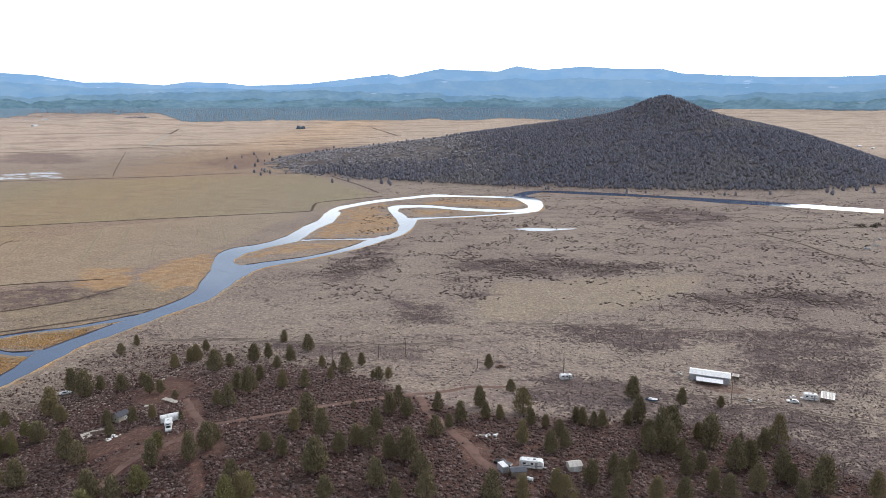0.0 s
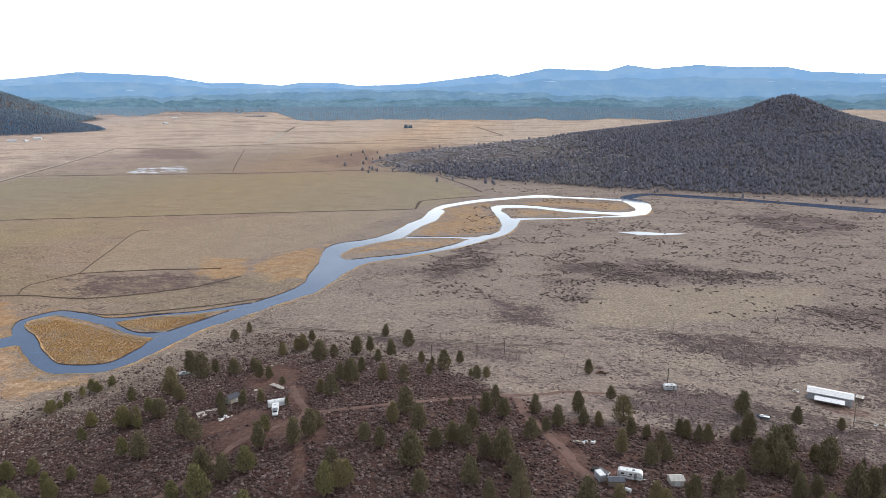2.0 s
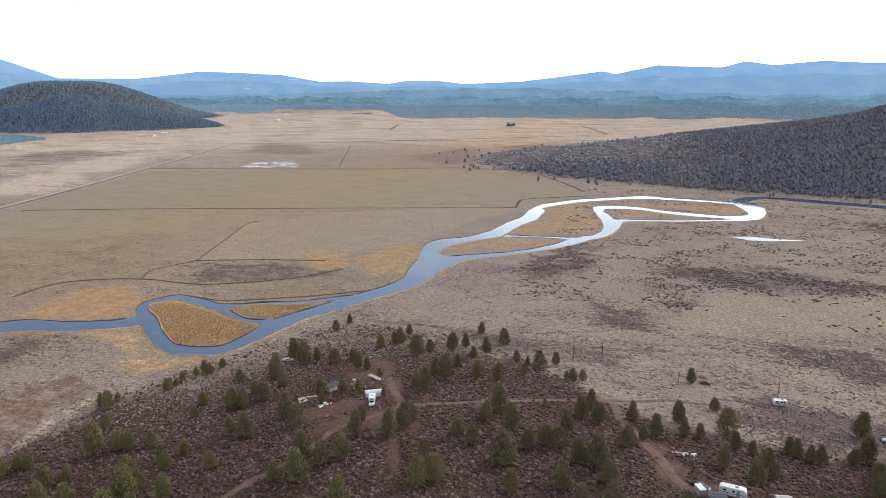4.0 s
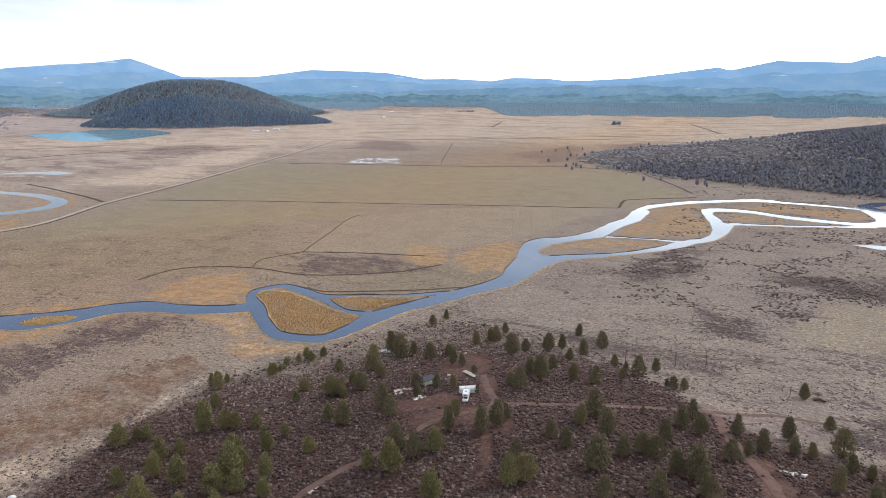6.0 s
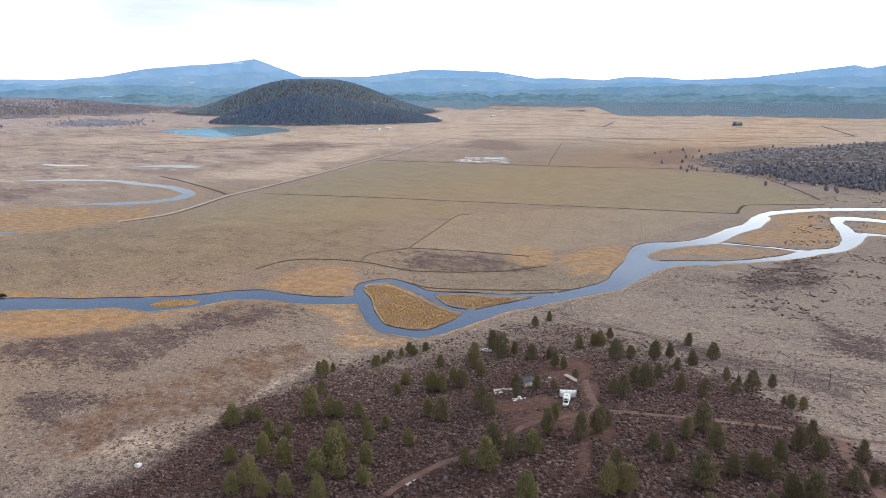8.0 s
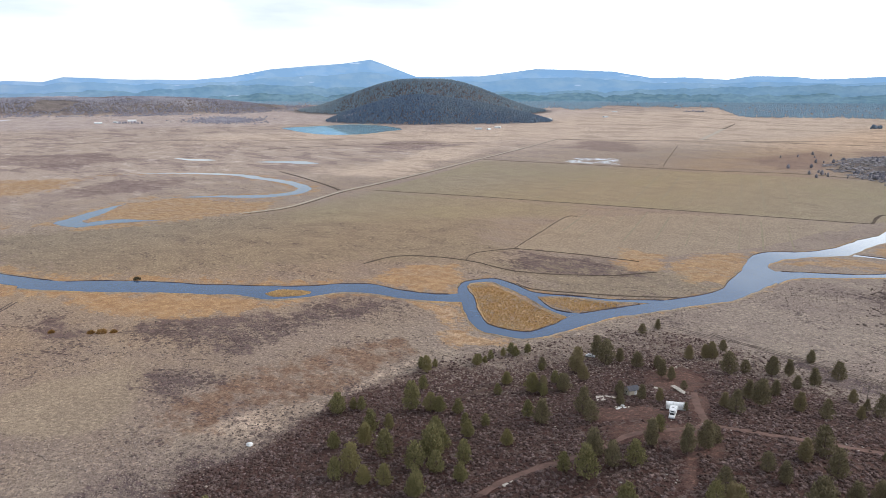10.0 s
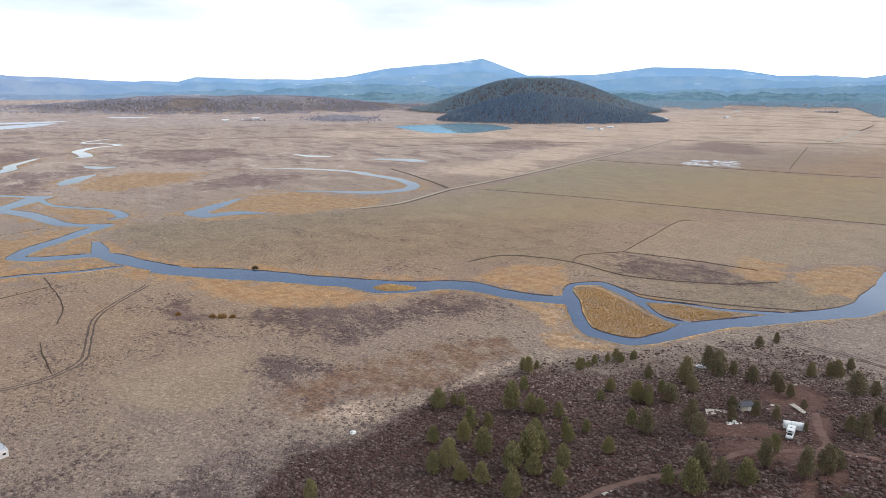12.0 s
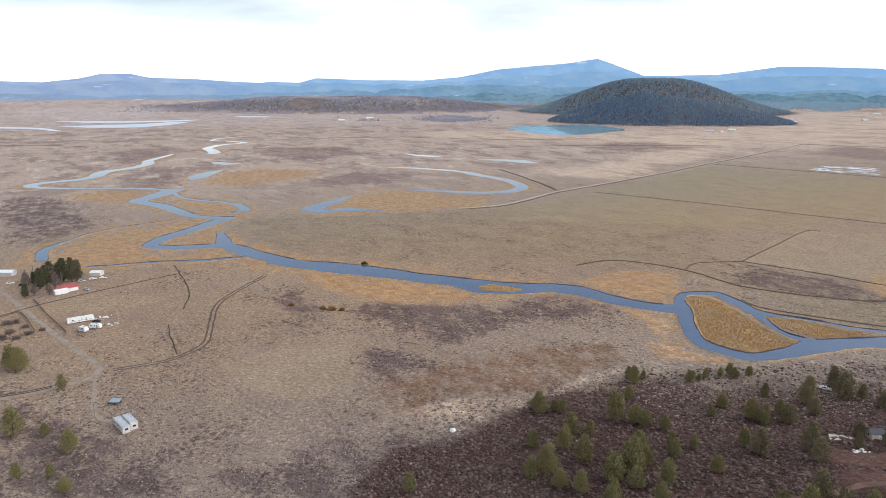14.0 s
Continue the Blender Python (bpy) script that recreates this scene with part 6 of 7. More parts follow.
def snag(rnd, label):
    """A dead tree one metre high, bare limbs alone."""
    tree = new("dead_tree")
    bm = bmesh.new()

    def limb(a, b, ra, rb):
        d = b - a
        bmesh.ops.create_cone(bm, segments=5, radius1=ra, radius2=rb, depth=d.length, matrix=Matrix.Translation((a + b) / 2) @ d.to_track_quat("Z", "Y").to_matrix().to_4x4())

    limb(Vector((0, 0, -0.02)), Vector((0.03, 0.01, 1)), 0.03, 0.006)
    part("trunk", bm, DEAD, tree)
    for k in range(14):
        bm = bmesh.new()
        h, a, q = rnd.uniform(0.25, 0.92), rnd.random() * 6.3, rnd.uniform(0.1, 0.26)
        base = Vector((0.03 * h, 0, h))
        limb(base, base + Vector((math.cos(a) * q * (1.1 - h), math.sin(a) * q * (1.1 - h), q * 0.7)), 0.012, 0.004)
        part("limb", bm, DEAD, tree)
    return tagged(tree, label, "dead tree")


def plant(kinds, rows, rnd, group):
    for x, y, h in rows:
        k = rnd.choice(kinds)
        size = h * rnd.uniform(0.85, 1.05)
        ob = copy_thing(k, pose(x, y, float(terrain(x, y)) - 0.05, 0, 0, rnd.uniform(0, 360)))
        ob.scale = (size * rnd.uniform(0.9, 1.12), size * rnd.uniform(0.9, 1.12), size)
        tagged(ob, group=group)


def build_trees():
    rnd = random.Random(21)
    kinds = [juniper(rnd, rnd.randint(8, 13), s, CROWN, "dark olive-green juniper with a dense rounded crown", "juniper", rnd.uniform(-0.05, 0.05), o) for s, o in ((0.36, 0.04), (0.42, 0.03), (0.33, 0.06), (0.46, 0.04), (0.40, 0.08), (0.36, 0.05), (0.31, 0.09))]
    for rows in (JUNIPERS_A, JUNIPERS_B, JUNIPERS_C, JUNIPERS_D, JUNIPERS_E):
        plant(kinds, rows, rnd, "junipers on the knoll")
    pines = [juniper(rnd, rnd.randint(10, 14), s, CROWN_PINE, "yellowish-green young pine with an open pointed crown", "pine", rnd.uniform(-0.04, 0.04), o) for s, o in ((0.42, 0.06), (0.38, 0.08), (0.46, 0.05), (0.36, 0.1))]
    for rows in (PINES_A, PINES_B, PINES_C):
        plant(pines, rows, rnd, "pines on the west slope")
    dark = [juniper(rnd, 14, 0.26, CROWN_DARK, "tall dark evergreen beside the red-roofed house", "pine", 0.0, 0.1)]
    plant(dark, HOMESTEAD_TREES_A, rnd, "evergreens at the homestead")
    for ob in (*kinds, *pines, *dark):
        for o in (*ob.children_recursive, ob):
            bpy.data.objects.remove(o)
    bare = [juniper(rnd, 6, 0.38, TWIGS, "leafless mauve-brown tree beside the homestead", "bare tree", 0.03, 0.2)]
    plant(bare, BARE_TREES, rnd, "bare trees at the homestead")
    for o in (*bare[0].children_recursive, bare[0]):
        bpy.data.objects.remove(o)
    dead = snag(rnd, "bare dead grey tree")
    plant([dead], SNAGS, rnd, "dead trees")
    for o in (*dead.children_recursive, dead):
        bpy.data.objects.remove(o)


# ---- buildings, vehicles and clutter ----
WHITE = plain("white_sheet", (0.74, 0.74, 0.73), 0.5, wear=0.2)
OFFWHITE = plain("faded_white_siding", (0.56, 0.53, 0.51), 0.6, wear=0.35)
TIN = plain("weathered_tin", (0.55, 0.57, 0.60), 0.4, 0.3, wear=0.3)
TIN_RUST = plain("rusty_tin", (0.40, 0.33, 0.28), 0.7, 0.1, wear=0.5, scale=0.8)
GREYROOF = plain("grey_shingle", (0.085, 0.085, 0.10), 0.9, wear=0.3)
CREAM = plain("cream_siding", (0.52, 0.46, 0.36), 0.8)
REDROOF = plain("red_metal_roof", (0.36, 0.075, 0.07), 0.5, wear=0.3)
PANE = plain("dark_pane", (0.025, 0.03, 0.035), 0.08, spec=0.6, wear=0.1)
RUBBER = plain("tyre_rubber", (0.02, 0.02, 0.02), 0.9)
STEEL = plain("dull_steel", (0.35, 0.35, 0.36), 0.5, 0.6)
TIMBER = plain("grey_timber", (0.27, 0.21, 0.16), 0.9, wear=0.4, scale=3)
DARKBOARD = plain("dark_boards", (0.105, 0.078, 0.064), 0.9, wear=0.4, scale=3)
PALE_WOOD = plain("bleached_boards", (0.48, 0.42, 0.34), 0.9, wear=0.35, scale=2)
CONCRETE = plain("old_concrete", (0.47, 0.42, 0.36), 0.95, wear=0.3)
DARKBLUE = plain("dark_tarp", (0.085, 0.09, 0.11), 0.7)
SILVER = plain("silver_paint", (0.52, 0.56, 0.60), 0.35, 0.3)
BLACKCAR = plain("black_paint", (0.03, 0.03, 0.035), 0.25, spec=0.5)
RUSTCAR = plain("rusted_body", (0.22, 0.13, 0.09), 0.85, wear=0.5)
BLUEHULL = plain("blue_hull", (0.12, 0.22, 0.36), 0.4)
BLUETIN = plain("blue_grey_tin", (0.30, 0.38, 0.44), 0.45, 0.2)
CANVAS = plain("pale_canvas", (0.58, 0.54, 0.49), 0.9)
ORANGEBUSH = foliage_paint("willow_twigs", (0.16, 0.085, 0.03), (0.30, 0.17, 0.06), (0.25, 0.14, 0.05))
DARKBUSH = foliage_paint("dark_bush", (0.03, 0.03, 0.02), (0.07, 0.06, 0.035), (0.06, 0.05, 0.03))


def block(w, d, h, at=(0, 0, 0), round_by=0.0, taper=1.0, turn=0.0):
    """A box standing on at, its top narrowed by taper, its edges rounded."""
    bm = bmesh.new()
    bmesh.ops.create_cube(bm, size=1)
    for v in bm.verts:
        k = taper if v.co.z > 0 else 1
        v.co = Vector((v.co.x * w * k, v.co.y * d * k, (v.co.z + 0.5) * h))
    if round_by:
        bmesh.ops.bevel(bm, geom=bm.edges[:], offset=round_by, segments=2, profile=0.6, affect="EDGES")
    bmesh.ops.transform(bm, matrix=pose(*at, 0, 0, turn), verts=bm.verts[:])
    return bm


def profile(points, width, at=(0, 0, 0)):
    """An outline in x and z drawn out along y."""
    bm = bmesh.new()
    rows = [[bm.verts.new((x + at[0], s * width / 2 + at[1], z + at[2])) for x, z in points] for s in (-1, 1)]
    n = len(points)
    for i in range(n):
        bm.faces.new((rows[0][i], rows[0][(i + 1) % n], rows[1][(i + 1) % n], rows[1][i]))
    bm.faces.new(rows[0][::-1])
    bm.faces.new(rows[1])
    bmesh.ops.recalc_face_normals(bm, faces=bm.faces[:])
    return bm


def drum(r, depth, at, axis="Y", segments=14):
    bm = bmesh.new()
    turn = {"Y": pose(0, 0, 0, 90), "X": pose(0, 0, 0, 0, 90), "Z": Matrix()}[axis]
    bmesh.ops.create_cone(bm, cap_ends=True, segments=segments, radius1=r, radius2=r, depth=depth, matrix=Matrix.Translation(at) @ turn)
    return bm


def stand(ob, x, y, heading, sink=0.05):
    ob.matrix_basis = pose(x, y, float(terrain(x, y)) - sink, 0, 0, heading) @ Matrix.Diagonal((*ob.scale, 1))
    return ob


def wheel(parent, x, y, r=0.33, wide=0.22):
    t = part("wheel", drum(r, wide, (x, y, r)), RUBBER, parent)
    part("rim", drum(r * 0.55, wide + 0.03, (x, y, r)), STEEL, t)


def gabled(name, length, width, wall, rise, wall_mat, roof_mat, label, category="building", over=0.35, openings=(), ribs=0):
    """A gable-roofed building along x; openings are (side, along, width, sill, top, kind)."""
    ob = new(name)
    half = width / 2
    part("walls", profile([(-half, 0), (half, 0), (half, wall), (0, wall + rise), (-half, wall)], length), wall_mat, ob)
    ob.children[0].rotation_euler = (0, 0, radians(90))
    slope = math.hypot(half, rise)
    for s in (-1, 1):
        q = (half + over) / half
        pts = [(0, wall + rise + 0.14), (s * half * q, wall + rise - rise * q + 0.14), (s * half * q, wall + rise - rise * q + 0.04), (0, wall + rise + 0.04)]
        r = part("roof_slope", profile(pts, length + over * 2), roof_mat, ob)
        r.rotation_euler = (0, 0, radians(90))
        for k in range(ribs):
            x = -length / 2 + (k + 0.5) * length / ribs
            bm = block(0.05, slope * q, 0.05)
            bmesh.ops.transform(bm, matrix=pose(x, s * half * q / 2, wall + rise - rise * q / 2 + 0.13, math.degrees(math.atan2(rise, half)) * -s), verts=bm.verts[:])
            part("rib", bm, roof_mat, r).matrix_parent_inverse = r.matrix_basis.inverted()
    for side, along, w, sill, top, kind in openings:
        y = {"front": -half, "back": half}.get(side)
        if y is not None:
            frame_bm, leaf_bm = block(w + 0.16, 0.07, top - sill + 0.16, (along, y - math.copysign(-0.02, y), sill - 0.08)), block(w, 0.09, top - sill, (along, y - math.copysign(-0.04, y), sill))
        else:
            x = length / 2 if side == "right" else -length / 2
            frame_bm, leaf_bm = block(0.07, w + 0.16, top - sill + 0.16, (x + math.copysign(0.02, x), along, sill - 0.08)), block(0.09, w, top - sill, (x + math.copysign(0.04, x), along, sill))
        holder = part("window" if kind == "window" else "door", leaf_bm, PANE if kind == "window" else TIMBER, ob)
        part("frame", frame_bm, WHITE, holder)
    return tagged(ob, label, category)


def camper(length, label, category="caravan", body=WHITE, height=2.3, width=2.3, tongue=1.0, stripe=DARKBLUE, goose=False):
    """A travel trailer along x, its tongue towards +x."""
    ob = new("travel_trailer")
    h0, l2 = 0.5, length / 2
    pts = [(-l2, h0 + 0.25), (-l2 + 0.25, h0), (l2 - 0.35, h0), (l2, h0 + 0.5), (l2 - 0.25, h0 + height - 0.35), (l2 - 0.8, h0 + height), (-l2 + 0.5, h0 + height), (-l2, h0 + height - 0.4)]
    if goose:
        pts = [(-l2, h0), (l2 - 2.2, h0), (l2 - 2.2, h0 + 1.1), (l2 - 0.2, h0 + 1.15), (l2, h0 + 1.4), (l2 - 0.3, h0 + height), (-l2 + 0.3, h0 + height), (-l2, h0 + height - 0.3)]
    shell = profile(pts, width)
    bmesh.ops.bevel(shell, geom=shell.edges[:], offset=0.09, segments=2, affect="EDGES")
    part("body", shell, body, ob)
    if stripe:
        part("stripe", block(length * 0.86, width + 0.02, 0.16, (0, 0, h0 + 0.75)), stripe, ob)
    for s in (-1, 1):
        for x, w in ((-length * 0.3, 0.9), (0.02 * length, 0.7)):
            part("window", block(w, 0.05, 0.5, (x, s * width / 2, h0 + 1.2), 0.015), PANE, ob)
    part("door", block(0.66, 0.05, 1.75, (length * 0.2, -width / 2 - 0.01, h0 + 0.15), 0.015), STEEL, ob)
    part("roof_vent", block(0.45, 0.45, 0.16, (-0.12 * length, 0, h0 + height - 0.01), 0.03), body, ob)
    part("air_conditioner", block(0.85, 0.7, 0.26, (0.12 * length, 0, h0 + height - 0.01), 0.06), STEEL, ob)
    for s in (-1, 1):
        for x in (-0.4, 0.4):
            wheel(ob, x - length * 0.08, s * (width / 2 - 0.16))
    if not goose:
        part("tongue", profile([(l2 - 0.1, 0.42), (l2 + tongue, 0.42), (l2 + tongue, 0.52), (l2 - 0.1, 0.55)], 0.3), STEEL, ob)
    return tagged(ob, label, category)


def car(kind, body, label, length=4.5):
    """A car or pickup along x, its nose towards +x."""
    ob = new("pickup" if kind == "pickup" else "car")
    l2, w = length / 2, 1.75
    if kind == "pickup":
        low = [(-l2, 0.45), (l2, 0.4), (l2, 0.85), (l2 - 0.25, 1.0), (0.55, 1.08), (-l2, 1.05)]
        top = [(0.75, 1.05), (0.2, 1.65), (-0.65, 1.68), (-0.8, 1.05)]
    else:
        low = [(-l2, 0.4), (l2, 0.38), (l2, 0.72), (l2 - 0.3, 0.86), (0.9, 0.95), (-l2 + 0.1, 0.95)]
        top = [(1.0, 0.92), (0.35, 1.42), (-1.1, 1.44), (-l2 + 0.35, 0.92)]
    bm = profile(low, w)
    bmesh.ops.bevel(bm, geom=bm.edges[:], offset=0.06, segments=2, affect="EDGES")
    part("body", bm, body, ob)
    bm = profile(top, w * 0.86)
    bmesh.ops.bevel(bm, geom=bm.edges[:], offset=0.05, segments=2, affect="EDGES")
    cab = part("cabin", bm, body, ob)
    mid = sum(p[0] for p in top) / 4
    for s in (-1, 1):
        part("side_window", block(0.75 if kind == "pickup" else 1.3, 0.04, 0.36, (mid, s * w * 0.43, top[0][1] + 0.1), 0.01), PANE, cab)
    a, b = Vector((top[0][0], 0, top[0][1])), Vector((top[1][0], 0, top[1][1]))
    bm = block(0.04, w * 0.7, (b - a).length * 0.8)
    bmesh.ops.transform(bm, matrix=Matrix.Translation(a + (b - a) * 0.1 + Vector((0.03, 0, 0.02))) @ pose(0, 0, 0, 0, -math.degrees(math.atan2((a - b).x, (b - a).z))), verts=bm.verts[:])
    part("windscreen", bm, PANE, cab)
    if kind == "pickup":
        part("load_bed", block(1.55, 1.4, 0.06, (-l2 + 0.95, 0, 1.04)), RUBBER, ob)
    for x in (-l2 + 0.8, l2 - 0.85):
        for s in (-1, 1):
            wheel(ob, x, s * (w / 2 - 0.08))
    for s in (-1, 1):
        part("headlight", block(0.06, 0.3, 0.14, (l2, s * 0.6, 0.66), 0.02), SILVER, ob)
    return tagged(ob, label, "pickup" if kind == "pickup" else "car")


def barrel_trailer(label, length=6.6, width=2.5):
    """A long box trailer with a half-round roof."""
    ob = new("barrel_trailer")
    half, sill = width / 2, 1.75
    arch = [(half * math.cos(a), sill + 0.95 * math.sin(a)) for a in np.linspace(0, math.pi, 13)]
    shell = profile([(-half, 0.55), (half, 0.55), *arch], length)
    bmesh.ops.transform(shell, matrix=pose(0, 0, 0, 0, 0, 90), verts=shell.verts[:])
    part("body", shell, WHITE, ob)
    for k in range(4):
        x = -length / 2 + 0.05 + k * (length - 0.1) / 3
        hoop = profile([(q * 1.012, sill + (h - sill) * 1.012) for q, h in arch] + [(q * 0.99, h - 0.02) for q, h in arch[::-1]], 0.09)
        bmesh.ops.transform(hoop, matrix=pose(x, 0, 0, 0, 0, 90), verts=hoop.verts[:])
        part("roof_hoop", hoop, CANVAS, ob)
    part("rear_door", block(0.05, 1.5, 1.8, (-length / 2 - 0.02, 0, 0.65), 0.02), STEEL, ob)
    part("underframe", block(length * 0.96, 0.9, 0.2, (0, 0, 0.38)), STEEL, ob)
    part("hitch", block(1.2, 0.16, 0.12, (length / 2 + 0.5, 0, 0.45)), STEEL, ob)
    for s in (-1, 1):
        for x in (-1.2, -0.35):
            wheel(ob, x, s * (half - 0.15))
    return tagged(ob, label, "trailer")


def truck_camper(label):
    """A pickup carrying a cab-over camper, its nose towards +x."""
    ob = new("truck_camper")
    low = profile([(-2.7, 0.5), (2.75, 0.45), (2.8, 0.85), (2.6, 1.05), (1.45, 1.15), (-2.7, 1.1)], 1.9)
    bmesh.ops.bevel(low, geom=low.edges[:], offset=0.06, segments=2, affect="EDGES")
    body = part("body", low, WHITE, ob)
    cab = profile([(1.5, 1.1), (0.95, 1.72), (-0.3, 1.75), (-0.3, 1.1)], 1.65)
    bmesh.ops.bevel(cab, geom=cab.edges[:], offset=0.05, segments=2, affect="EDGES")
    part("cabin", cab, WHITE, ob)
    glass = block(0.04, 1.4, 0.62)
    bmesh.ops.transform(glass, matrix=pose(1.48, 0, 1.15, 0, -41, 0), verts=glass.verts[:])
    part("windscreen", glass, PANE, ob)
    house = profile([(-2.85, 0.95), (-0.35, 0.95), (-0.35, 1.8), (1.35, 1.8), (1.5, 2.05), (1.25, 2.75), (-2.75, 2.8), (-2.85, 2.6)], 2.2)
    bmesh.ops.bevel(house, geom=house.edges[:], offset=0.09, segments=2, affect="EDGES")
    shell = part("camper_shell", house, WHITE, ob)
    part("roof_hatch", block(0.6, 0.6, 0.14, (-0.9, 0, 2.78), 0.03), STEEL, shell)
    part("front_window", block(0.05, 0.9, 0.3, (1.42, 0, 2.2), 0.01), PANE, shell)
    for s in (-1, 1):
        part("side_window", block(0.8, 0.05, 0.4, (-1.6, s * 1.1, 1.85), 0.01), PANE, shell)
        part("headlight", block(0.06, 0.3, 0.16, (2.78, s * 0.65, 0.74), 0.02), SILVER, body)
        for x in (-1.75, 1.9):
            wheel(ob, x, s * 0.88, 0.36)
    part("bumper", block(0.16, 1.85, 0.2, (2.88, 0, 0.45), 0.03), STEEL, ob)
    return tagged(ob, label, "camper")


def fence(rows, label, gap=3.2, high=1.3):
    """Posts with two rails along a line on the ground."""
    ob = new("fence")
    line = spline(rows, gap)
    spots = [Vector((x, y, float(terrain(x, y)))) for x, y in line]
    for a in spots:
        part("post", block(0.18, 0.18, high, (a.x, a.y, a.z - 0.1)), TIMBER, ob)
    for a, b in zip(spots, spots[1:]):
        d = b - a
        for h in (0.35, 0.95):
            bm = block(d.length, 0.09, 0.34)
            bmesh.ops.transform(bm, matrix=Matrix.Translation((a + b) / 2 + Vector((0, 0, h))) @ d.to_track_quat("X", "Z").to_matrix().to_4x4(), verts=bm.verts[:])
            part("rail", bm, DARKBOARD, ob)
    return tagged(ob, label, "fence")


def cargo_trailer(label):
    ob = new("cargo_trailer")
    part("body", block(3.2, 1.9, 1.9, (0, 0, 0.55), 0.12), SILVER, ob)
    part("roof", block(3.1, 1.8, 0.08, (0, 0, 2.42), 0.03), WHITE, ob)
    part("rear_door", block(0.05, 1.6, 1.6, (-1.62, 0, 0.65), 0.01), STEEL, ob)
    part("tongue", block(1.1, 0.2, 0.12, (2.1, 0, 0.5)), STEEL, ob)
    for s in (-1, 1):
        wheel(ob, -0.1, s * 0.98)
    return tagged(ob, label, "trailer")


def lean_to(name, length, width, low, high, roof_mat, label, category="shed", planks=0):
    """Posts with a sloping roof."""
    ob = new(name)
    slab = profile([(-width / 2 - 0.2, low), (width / 2 + 0.2, high), (width / 2 + 0.2, high + 0.09), (-width / 2 - 0.2, low + 0.09)], length + 0.4)
    part("roof", slab, roof_mat, ob)
    if planks:
        for k in range(planks):
            y = -length / 2 + (k + 0.5) * length / planks
            dz = (high - low) / (width + 0.4)
            bm = profile([(-width / 2 - 0.22, low + 0.1), (width / 2 + 0.22, high + 0.1), (width / 2 + 0.22, high + 0.14), (-width / 2 - 0.22, low + 0.14)], length / planks * 0.62, (0, y, 0))
            part("plank", bm, PALE_WOOD if k % 4 else TIN, ob.children[0])
    for x, h in ((-width / 2, low), (width / 2, high)):
        for y in (-length / 2, 0, length / 2):
            part("post", block(0.14, 0.14, h + 0.02, (x, y, 0)), TIMBER, ob)
    part("back_wall", block(0.06, length, high - 0.15, (width / 2 + 0.1, 0, 0)), TIMBER, ob)
    return tagged(ob, label, category)


def utility_pole(h):
    ob = new("utility_pole")
    bm = bmesh.new()
    bmesh.ops.create_cone(bm, cap_ends=True, segments=10, radius1=0.16, radius2=0.1, depth=h, matrix=Matrix.Translation((0, 0, h / 2)))
    part("pole", bm, TIMBER, ob)
    part("crossarm", block(1.9, 0.12, 0.14, (0, 0.1, h - 0.7)), TIMBER, ob)
    for x in (-0.8, 0.8):
        part("insulator", drum(0.06, 0.2, (x, 0.1, h - 0.46), "Z", 8), WHITE, ob)
    return tagged(ob, "weathered wooden utility pole beside the dirt track", "utility pole")


def heap(rnd, name, spread, count, mats, label, category):
    """Boards, sheets and boxes thrown together."""
    ob = new(name)
    for k in range(count):
        x, y = rnd.gauss(0, spread[0] / 3), rnd.gauss(0, spread[1] / 3)
        w, d, h = rnd.uniform(0.5, 1.6), rnd.uniform(0.4, 1.0), rnd.uniform(0.15, 0.7)
        part(rnd.choice(("box", "board", "sheet")), block(w, d, h, (x, y, 0), 0.03, rnd.uniform(0.75, 1), rnd.uniform(0, 180)), rnd.choice(mats), ob)
    return tagged(ob, label, category)


def boat(label):
    ob = new("boat")
    bm = bmesh.new()
    rings = []
    for x, w, z in ((-2.2, 0.75, 0.15), (-0.8, 0.95, 0.1), (0.7, 0.85, 0.12), (1.7, 0.45, 0.25), (2.3, 0.03, 0.55)):
        rings.append([bm.verts.new((x, s * w * k, h)) for s, k, h in ((-1, 1, 0.95), (-1, 0.8, z + 0.25), (0, 0, z), (1, 0.8, z + 0.25), (1, 1, 0.95))])
    for a, b in zip(rings, rings[1:]):
        for i in range(4):
            bm.faces.new((a[i], a[i + 1], b[i + 1], b[i]))
    bm.faces.new(rings[0])
    bmesh.ops.recalc_face_normals(bm, faces=bm.faces[:])
    part("hull", bm, BLUEHULL, ob)
    part("deck", block(3.4, 1.5, 0.06, (-0.5, 0, 0.86)), WHITE, ob)
    part("cabin", block(1.2, 1.1, 0.5, (0.4, 0, 0.9), 0.1, 0.85), WHITE, ob)
    part("outboard", block(0.35, 0.4, 0.8, (-2.35, 0, 0.5), 0.06), RUBBER, ob)
    return tagged(ob, label, "boat")


